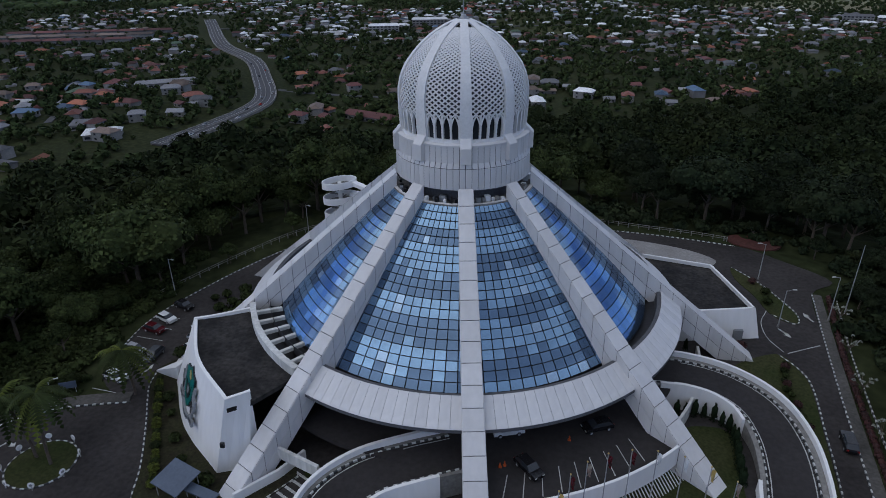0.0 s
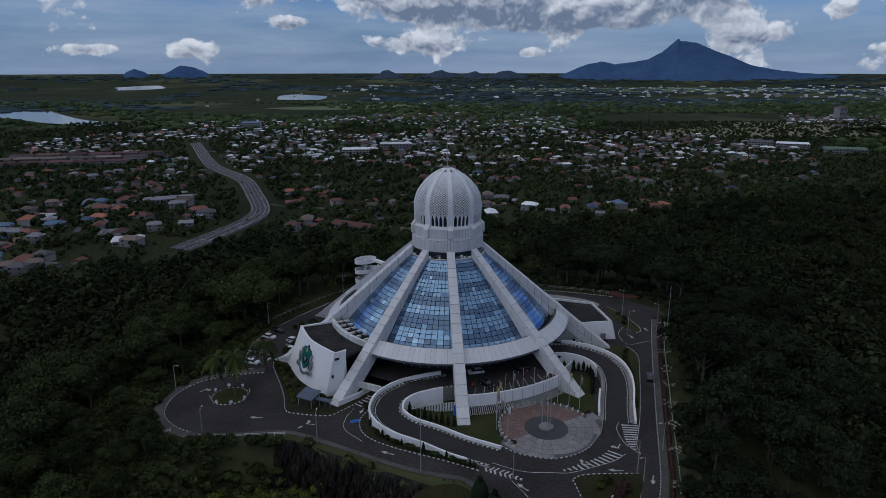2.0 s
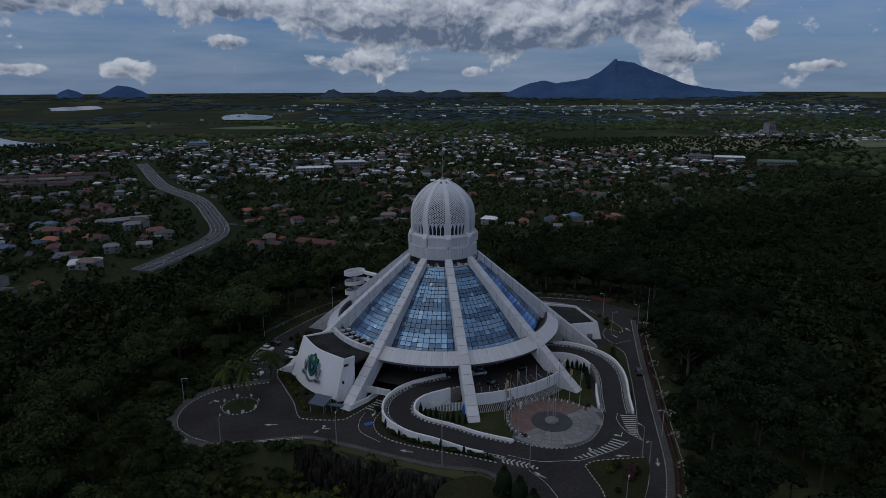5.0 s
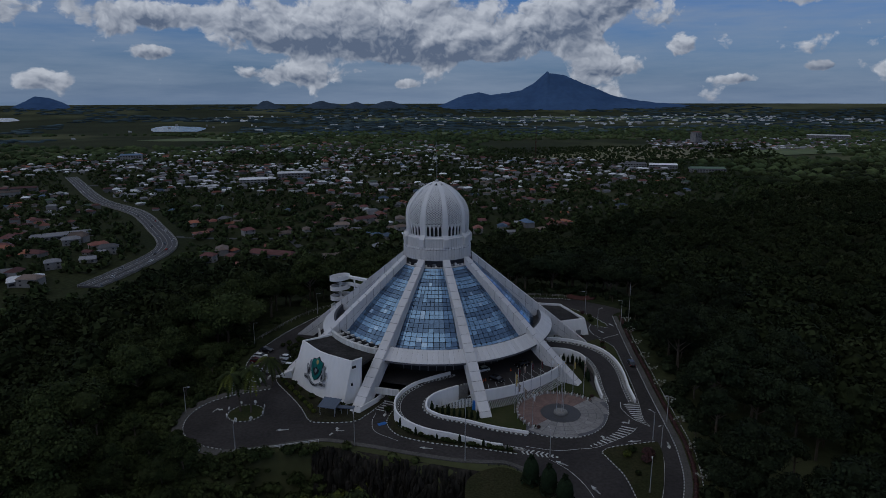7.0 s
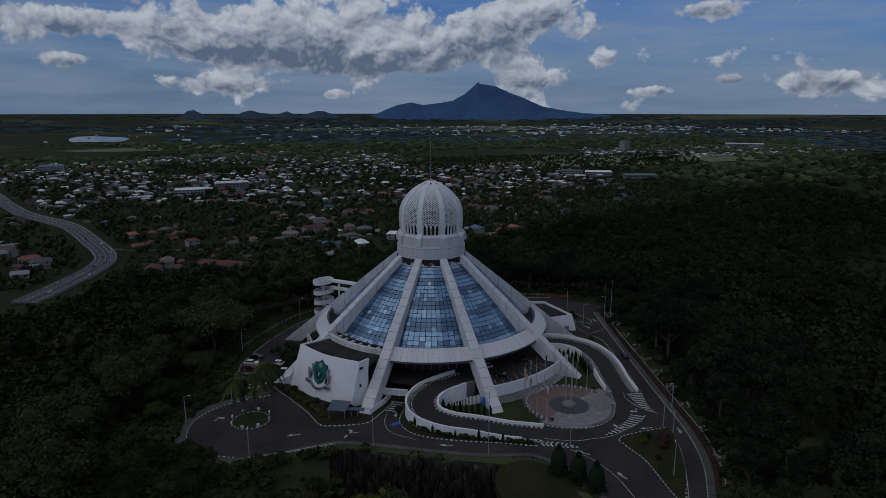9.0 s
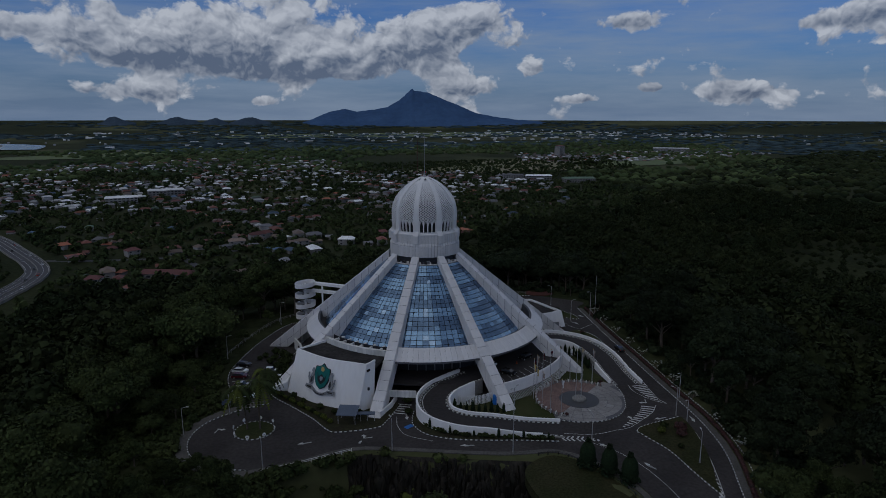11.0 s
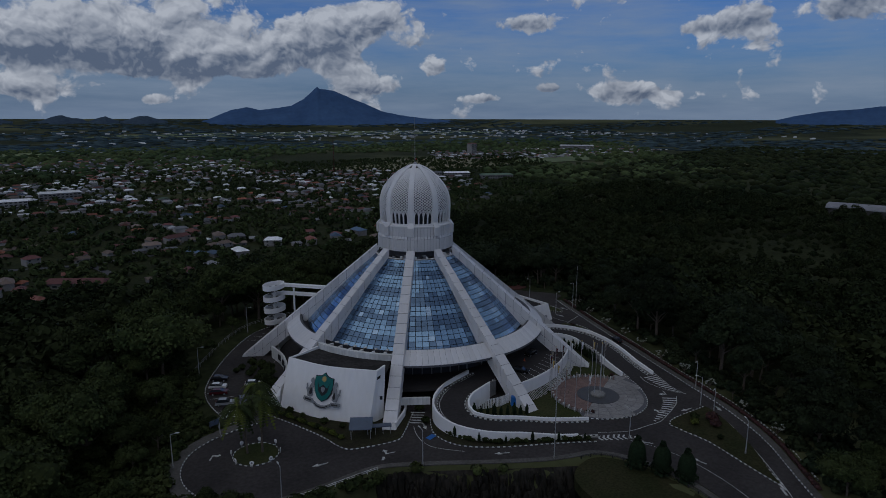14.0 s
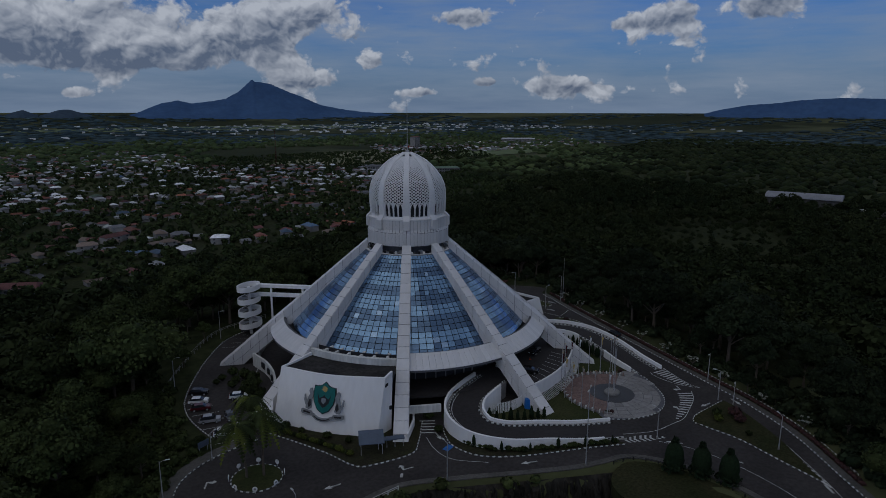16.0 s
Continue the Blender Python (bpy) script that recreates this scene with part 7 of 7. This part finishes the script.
for px, py in near_list[:150]:
    # roof weights lean dark here, in place of cloud shade on the near houses
    k, rk = rg.randrange(6), rg.choices(range(8), (6, 2, 5, 3, 4, 2, 1, 4))[0]
    wall, roofs, win, w, d, h = HOUSES[k]
    ob = thing("house", f"{'two-storey' if h > 5 else 'single-storey'} pale rendered house with a {ROOF_NAMES[rk]} roof", "house", "houses below the hill", m=pose(px, py, gz(px, py) - 0.2, rz=rg.choice((0, 90, 20, -20, 110)) + rg.uniform(-12, 12)))
    part("wall", wall, None, ob)
    part("roof", roofs[rk], None, ob)
    for s in (-0.3, 0.3):
        for z in ([1.7, 4.7] if h > 5 else [1.7]):
            part("window", win, None, ob, m=pose(s * w, -d / 2, z))
rest_h = near_list[150:] + far_list
groups = {i: [] for i in range(9)}
for px, py in rest_h:
    # pale roofs favoured in the middle town, imitating sunlight on that band
    k, rk = rg.randrange(6), rg.choices(range(8), (5, 16 if 760 < py < 1500 else 1 if py < 700 else 4, 3, 2, 3, 1, 1, 2))[0]
    wall, roofs, win, w, d, h = HOUSES[k]
    gx2, gy2 = px, py
    m = pose(gx2, gy2, gz(gx2, gy2) - 0.2, rz=rg.choice((0, 90, 25)) + rg.uniform(-10, 10)) @ Matrix.Diagonal((0.85, 0.85, 0.8, 1))
    groups[8].append(([tuple(m @ q.co) for q in wall.vertices], [tuple(q.vertices) for q in wall.polygons]))
    groups[rk].append(([tuple(m @ q.co) for q in roofs[0].vertices], [tuple(q.vertices) for q in roofs[0].polygons]))
v, f, mi = [], [], []
for key in range(9):
    cv, cf = join_vf(groups[key])
    o = len(v)
    v += cv
    f += [tuple(i + o for i in face) for face in cf]
    mi += [key] * len(cf)
me = raw_mesh(v, f, "town_houses")
for rm in ROOFS + [HOUSE_WALL]:
    me.materials.append(rm)
me.polygons.foreach_set("material_index", mi)
tagged(part("town_houses", me, None), "sprawling low houses with grey, white and red roofs", "houses", kind="stuff")


# ---- larger buildings of the town ----
def big_block(x, y, L, W, H, turn, roof, label, rise=2.5, name="town_building", cat="building", base=None):
    ob = thing(name, label, cat, "larger buildings of the town", m=pose(x, y, (gz(x, y) if base is None else base) - 0.3, rz=turn))
    wall, rf = gable(L, W, H, rise, 0.8, rise)
    part("wall", wall, HOUSE_WALL, ob)
    part("roof", rf, roof, ob)
    for lv in range(max(1, int(H // 3.3))):
        n = int(L // 5)
        for i in range(n):
            b = bmesh.new()
            box(b, (-L / 2 + (i + 0.5) * L / n, -W / 2, 1.8 + lv * 3.3), (L / n * 0.6, 0.3, 1.5))
            part("window", b, M["window"], ob)
    return ob


big_block(-131, 834, 42, 14, 10, 4, ROOFS[1], "long white three-storey block in the town")
big_block(-72, 902, 52, 14, 11, 6, ROOFS[1], "long white school block in the town")
big_block(-425, 1300, 42, 20, 14, 5, ROOFS[5], "tall block with a blue roof in the town")
big_block(-278, 470, 52, 10, 4, 24, ROOFS[0], "long low shed with a grey sheet roof")
big_block(-243, 300, 22, 14, 4, 20, ROOFS[1], "shed with a pale grey sheet roof")
big_block(-264, 318, 18, 12, 4, 14, ROOFS[0], "shed with a grey sheet roof")
big_block(655, 845, 60, 22, 8, -20, ROOFS[6], "long hall with green walls and roof")
big_block(600, 900, 50, 16, 10, -24, ROOFS[1], "row of white shop houses")
big_block(560, 930, 40, 16, 10, -24, ROOFS[0], "row of grey shop houses")
big_block(1580, 1600, 120, 40, 14, -40, ROOFS[1], "vast white warehouse roof on the plain")
big_block(1060, 1520, 22, 22, 34, 10, ROOFS[4], "brown tower block on the plain")
big_block(-75, 352, 40, 12, 4, -28, ROOFS[4], "long house with a dark maroon tiled roof")
for i in range(18):
    col, row = i % 6, i // 6
    big_block(-640 + col * 36 + row * 5, 700 + row * 46 + col * 7, 33, 12, 6.5, 11, ROOFS[(4, 7, 4)[row]], "terrace row of houses with brown roofs", 2)
hang = thing("sports_hall", "large hall with a pale vaulted metal roof beyond the wood", "hall", m=pose(709, 205, gz(709, 205) + 6, rz=-72))
b = bmesh.new()
prism(b, [(-38, -16), (38, -16), (38, 16), (-38, 16)], -10, 9)
part("wall", b, M["path"], hang)
v, f = [], []
for i in range(13):
    a = math.pi * i / 12
    for x in (-40, 40):
        v.append((x, -18 * math.cos(a), 8.6 + 5 * math.sin(a)))
for i in range(12):
    f.append((i * 2, i * 2 + 1, i * 2 + 3, i * 2 + 2))
f += [tuple(range(0, 26, 2)), tuple(range(25, 0, -2))]
part("roof", fix(raw_mesh(v, f)), ROOFS[0], hang)
big_block(716, 128, 40, 16, 8, -40, ROOFS[1], "white wing beside the vaulted hall", 1)

# trees among the houses and over the plain
r2 = np.random.default_rng(31)
TOWN_TREE = []
for i in range(4):
    q = leaf_cloud(r2, [((0, 0, 3.4), (3.2, 3.2, 3.0)), ((1.5, 0.5, 2.5), (2.2, 2.2, 1.8))], 26, 3.0)
    TOWN_TREE.append((q, [(ICO1[0][:] * np.array([2.6, 2.6, 2.6]) + np.array([0, 0, 3.0]), ICO1[1])]))
px, py = r2.uniform(-900, 1300, 26000), r2.uniform(175, 1450, 26000)
keep = (py > np.where(px < -140, 175, np.where(px < 0, 295 + 0.85 * px, 300 + 0.42 * np.maximum(px, 0)))) & (np.abs(px) < 330 + 0.62 * py)
hx, hy = np.array([p.x for p in HW]), np.array([p.y for p in HW])
keep &= np.array([((hx - a) ** 2 + (hy - b2) ** 2).min() > 20 ** 2 for a, b2 in zip(px, py)])
keep &= r2.random(26000) < np.where(py < 760, 1.0, 0.6)
px, py = px[keep], py[keep]
wood("town_trees", px, py, ground_z(px, py), r2.uniform(0.45, 1.2, len(px)), "scattered dark trees among the houses", TOWN_TREE, M["leaf_town"], 15, 0)
BUMP = [([], [])]
q0 = [(ICO1[0] * np.array([9, 9, 6.5]) * r2.uniform(0.75, 1.2, (len(ICO1[0]), 1)), ICO1[1]) for i in range(5)]
vx, vy = r2.uniform(-2300, 2600, 9000), r2.uniform(700, 2400, 9000)
keep = (vy > np.where((vx > -760) & (vx < 700), 1250, 620)) & (np.abs(vx - 150) < 420 + 0.85 * vy)
patch = np.sin(vx * 0.0041 + 1.3) + np.cos(vy * 0.0053 + vx * 0.0021)
keep &= patch > -0.9
keep &= ~((vx > 400) & (vx < 1150) & (vy > 1050) & (vy < 1460))
keep &= ~((vx < -700) & (vx > -1450) & (np.abs(vy - (1560 - (vx + 1000) * 0.80)) < 130))
vx, vy = vx[keep], vy[keep]
tris = []
for a, b2, z in zip(vx, vy, ground_z(vx, vy)):
    vv, ff = q0[r2.integers(5)]
    tris.append((vv * r2.uniform(0.6, 1.5) + np.array([a, b2, z + 1.5]), ff))
tagged(part("plain_woods", mesh_from([], tris, "plain_woods"), M["leaf_plain"]), "rough canopy of woods over the plain", "trees", kind="stuff")

# woods of the eastern lowland
ex, ey = r2.uniform(640, 2300, 5200), r2.uniform(60, 1320, 5200)
keep = (ey < 330 + 0.42 * ex + 160) & ((ex - 640) > -900) & (ey > 0.12 * ex)
keep &= ~((ex < 765) & (ey < 630))
keep &= ((ex - 709) ** 2 + (ey - 190) ** 2 > 75 ** 2)
ex, ey = ex[keep], ey[keep]
tris = []
for a, b2, z in zip(ex, ey, ground_z(ex, ey)):
    vv, ff = q0[r2.integers(5)]
    tris.append((vv * r2.uniform(0.6, 1.4) + np.array([a, b2, z + 1.5]), ff))
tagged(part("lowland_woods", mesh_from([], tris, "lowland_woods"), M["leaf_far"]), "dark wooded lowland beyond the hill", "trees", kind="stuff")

# canopy towards the horizon, distance haze painted into its colour
qa, qd = radians(1) * r2.uniform(-48, 82, 7000), r2.uniform(2350, 4800, 7000)
ox, oy = EYE_C[0] + qd * np.sin(qa), EYE_C[1] + qd * np.cos(qa)
patch = np.sin(ox * 0.0031 + 0.4) + np.cos(oy * 0.0072 + ox * 0.0013)
wet = ((ox > -1100) & (ox < -350) & (oy > 2150) & (oy < 3100)) | ((ox < -1250) & (ox > -2100) & (oy > 2500) & (oy < 3900))
keep = (patch > -0.7) & ~wet
tris = []
for a, b2 in zip(ox[keep], oy[keep]):
    vv, ff = q0[r2.integers(5)]
    tris.append((vv * np.array([3.0, 2.2, 0.75]) * r2.uniform(0.6, 1.4) + np.array([a, b2, gz(a, b2) + 1.0]), ff))
tagged(part("distant_woods", mesh_from([], tris, "distant_woods"), M["leaf_distant"]), "distant canopy reaching the horizon, haze in its blue-grey colour", "trees", kind="stuff")

# ---- water, fields, hills ----
def drape(name, outline, material, label, category, lift=2.5, cut=60):
    """A patch that follows the land, from places on the plain."""
    pts = [p.to_2d() for p in smooth_path(outline, cut, True)][:-1]
    b = bmesh.new()
    fc = b.faces.new([b.verts.new((p.x, p.y, 0)) for p in pts])
    bmesh.ops.triangulate(b, faces=[fc])
    bmesh.ops.subdivide_edges(b, edges=b.edges[:], cuts=2, use_grid_fill=True)
    for q in b.verts:
        x, y = far_place(q.co.x, q.co.y)
        q.co = Vector((x, y, gz(x, y) + lift))
    for fc in b.faces:
        fc.normal_update()
        if fc.normal.z < 0:
            fc.normal_flip()
    return slab(name, b, material, label, category)


water = mat("still_river_water", (0.10, 0.12, 0.13), (0.14, 0.155, 0.16), 0.12, 0.01, 0.2, 0.05, 0.02, spec=0.6)
field = mat("dry_field", (0.20, 0.17, 0.10), (0.13, 0.14, 0.07), 0.95, 0.006, 0.05, 0.2, 0.1)
meadow = mat("green_field", (0.13, 0.16, 0.06), (0.09, 0.12, 0.045), 0.95, 0.005, 0.05, 0.2, 0.1)
drape("water", [(-1600, 2040), (-1390, 1930), (-1320, 2040), (-1190, 1860), (-1098, 1728), (-915, 1517), (-760, 1400), (-800, 1350), (-871, 1375), (-1000, 1450), (-1172, 1590), (-1600, 1830)], water,
      "pale bend of a river in the woods", "river")
drape("water", [(-679, 2637), (-790, 3100), (-807, 3474), (-700, 3350), (-547, 3090), (-506, 2581), (-600, 2560)], water, "pale reach of the river beyond the woods", "river", 2.5, 150)
drape("water", [(-2891, 5833), (-2980, 6855), (-2560, 6050), (-2225, 5200), (-2275, 4582), (-2580, 5200)], water, "distant gleaming river reach", "river", 2.5, 200)
drape("ground", [(420, 1180), (640, 1330), (760, 1440), (900, 1370), (1085, 1340), (1000, 1220), (836, 1090), (526, 1100)], field, "pale dry field beyond the town", "field", 1.2)
drape("ground", [(900, 1250), (1300, 1400), (1500, 1300), (1350, 1180), (1000, 1120)], meadow, "light green field beyond the town", "field", 1.2)
drape("ground", [(300, 2300), (700, 2500), (1500, 2550), (1500, 2300), (700, 2150)], meadow, "band of light green fields on the plain", "field", 1.2, 120)
drape("ground", [(-600, 2050), (0, 2350), (300, 2300), (0, 2080), (-300, 1960)], meadow, "strip of light green scrub on the plain", "field", 1.2, 120)
drape("ground", [(100, 4200), (900, 5200), (3000, 5400), (3600, 4300), (1500, 4000)], meadow, "far pale green plain", "field", 2.5, 300)

# pale far roofs as strips of sheds
rg = random.Random(17)
chunks = []
for i in range(420):
    if i < 240:
        x, y = rg.uniform(700, 4200), rg.uniform(3000, 5200)
    else:
        x, y = rg.uniform(-900, 4500), rg.uniform(1900, 6500)
    x, y = far_place(x, y)
    L, W, H = rg.choice((8, 11, 14, 20, 32)) * rg.uniform(0.8, 1.2), rg.uniform(6, 11), rg.uniform(3, 5.5)
    z = gz(x, y)
    chunks.append(([(x - L / 2, y - W / 2, z - 2), (x + L / 2, y - W / 2, z - 2), (x + L / 2, y + W / 2, z - 2), (x - L / 2, y + W / 2, z - 2),
                    (x - L / 2, y - W / 2, z + H), (x + L / 2, y - W / 2, z + H), (x + L / 2, y, z + H + 2), (x - L / 2, y, z + H + 2), (x + L / 2, y + W / 2, z + H), (x - L / 2, y + W / 2, z + H)],
                   [(0, 1, 5, 4), (4, 5, 6, 7), (7, 6, 8, 9), (1, 2, 8, 6, 5), (0, 4, 7, 9, 3), (2, 3, 9, 8)]))
tagged(part("far_sheds", fix(raw_mesh(*join_vf(chunks))), ROOFS[1]), "scattered pale roofs far out on the plain", "houses", kind="stuff")


def ridge(name, skyline, label, material, d0=4790, depth=330, rough=0.05, step=0.12):
    """A hill from its skyline in degrees (azimuth clockwise from +y, height above level), round the camera's ground."""
    az = np.arange(skyline[0][0], skyline[-1][0] + 1e-6, step)
    el = np.interp(az, [a for a, e in skyline], [e for a, e in skyline])
    low = min(skyline[0][1], skyline[-1][1], -0.45)
    rg = np.random.default_rng(len(az))
    n1 = np.convolve(rg.normal(0, 1, len(az) + 8), np.ones(5) / 5, "valid")[:len(az)]
    el = el + n1 * rough * np.clip((el - low) / 0.5, 0, 1)
    rows = 9
    v, f = [], []
    for j in range(rows):
        k = j / (rows - 1)
        d = d0 - depth * (1 - k)
        prof = k ** 1.25
        for i, (a, e) in enumerate(zip(az, el)):
            wob = 1 + 0.10 * np.sin(i * 0.55 + j * 1.7) * np.sin(i * 0.21) * (1 - k) * (k > 0)
            zt = 76 + math.tan(radians(e)) * d0
            zb = 76 + math.tan(radians(low)) * d0 - 30
            v.append((EYE_C[0] + d * math.sin(radians(a)), EYE_C[1] + d * math.cos(radians(a)), zb + (zt - zb) * min(prof * wob, 1.0 if j < rows - 1 else 1)))
    n = len(az)
    for j in range(rows - 1):
        for i in range(n - 1):
            f.append((j * n + i, j * n + i + 1, (j + 1) * n + i + 1, (j + 1) * n + i))
    me = fix(raw_mesh(v, f, name, True))
    return slab(name, me, material, label, "mountain")


# no air between: distance haze is put into these blue base colours
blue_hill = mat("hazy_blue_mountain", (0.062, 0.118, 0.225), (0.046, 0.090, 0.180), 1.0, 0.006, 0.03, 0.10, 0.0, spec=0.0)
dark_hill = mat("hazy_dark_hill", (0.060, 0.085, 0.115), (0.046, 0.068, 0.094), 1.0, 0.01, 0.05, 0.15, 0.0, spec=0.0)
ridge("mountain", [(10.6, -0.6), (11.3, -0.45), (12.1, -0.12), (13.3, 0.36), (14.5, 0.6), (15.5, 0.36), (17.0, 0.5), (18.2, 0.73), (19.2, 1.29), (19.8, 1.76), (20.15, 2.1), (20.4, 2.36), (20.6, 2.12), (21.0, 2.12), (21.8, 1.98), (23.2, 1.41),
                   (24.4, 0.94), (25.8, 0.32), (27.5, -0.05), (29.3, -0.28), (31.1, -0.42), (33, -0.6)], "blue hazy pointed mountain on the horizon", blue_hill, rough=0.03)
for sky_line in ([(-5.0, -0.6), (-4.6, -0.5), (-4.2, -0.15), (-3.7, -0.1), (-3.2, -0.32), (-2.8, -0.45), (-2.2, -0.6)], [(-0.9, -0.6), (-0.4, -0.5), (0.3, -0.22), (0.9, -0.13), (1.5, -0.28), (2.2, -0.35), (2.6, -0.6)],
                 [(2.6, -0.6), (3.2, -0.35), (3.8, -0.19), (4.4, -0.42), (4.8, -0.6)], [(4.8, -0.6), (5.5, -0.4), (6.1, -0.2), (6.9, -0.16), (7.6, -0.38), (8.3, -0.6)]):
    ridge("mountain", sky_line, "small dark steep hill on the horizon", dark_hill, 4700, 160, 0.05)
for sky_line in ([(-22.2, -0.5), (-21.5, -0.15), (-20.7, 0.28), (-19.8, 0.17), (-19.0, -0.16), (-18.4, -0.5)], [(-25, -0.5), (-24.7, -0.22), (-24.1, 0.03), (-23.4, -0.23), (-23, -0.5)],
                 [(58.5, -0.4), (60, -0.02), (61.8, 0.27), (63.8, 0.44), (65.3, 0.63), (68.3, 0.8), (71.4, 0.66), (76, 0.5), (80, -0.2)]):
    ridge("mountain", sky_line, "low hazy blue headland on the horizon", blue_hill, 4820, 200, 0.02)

# ---- true size ----
bpy.context.view_layer.update()
for ob in list(scene.objects):
    if ob.parent is None and ob.type in {"MESH", "EMPTY", "CURVE", "FONT"}:
        ob.matrix_basis = Matrix.Scale(SIZE, 4) @ ob.matrix_basis
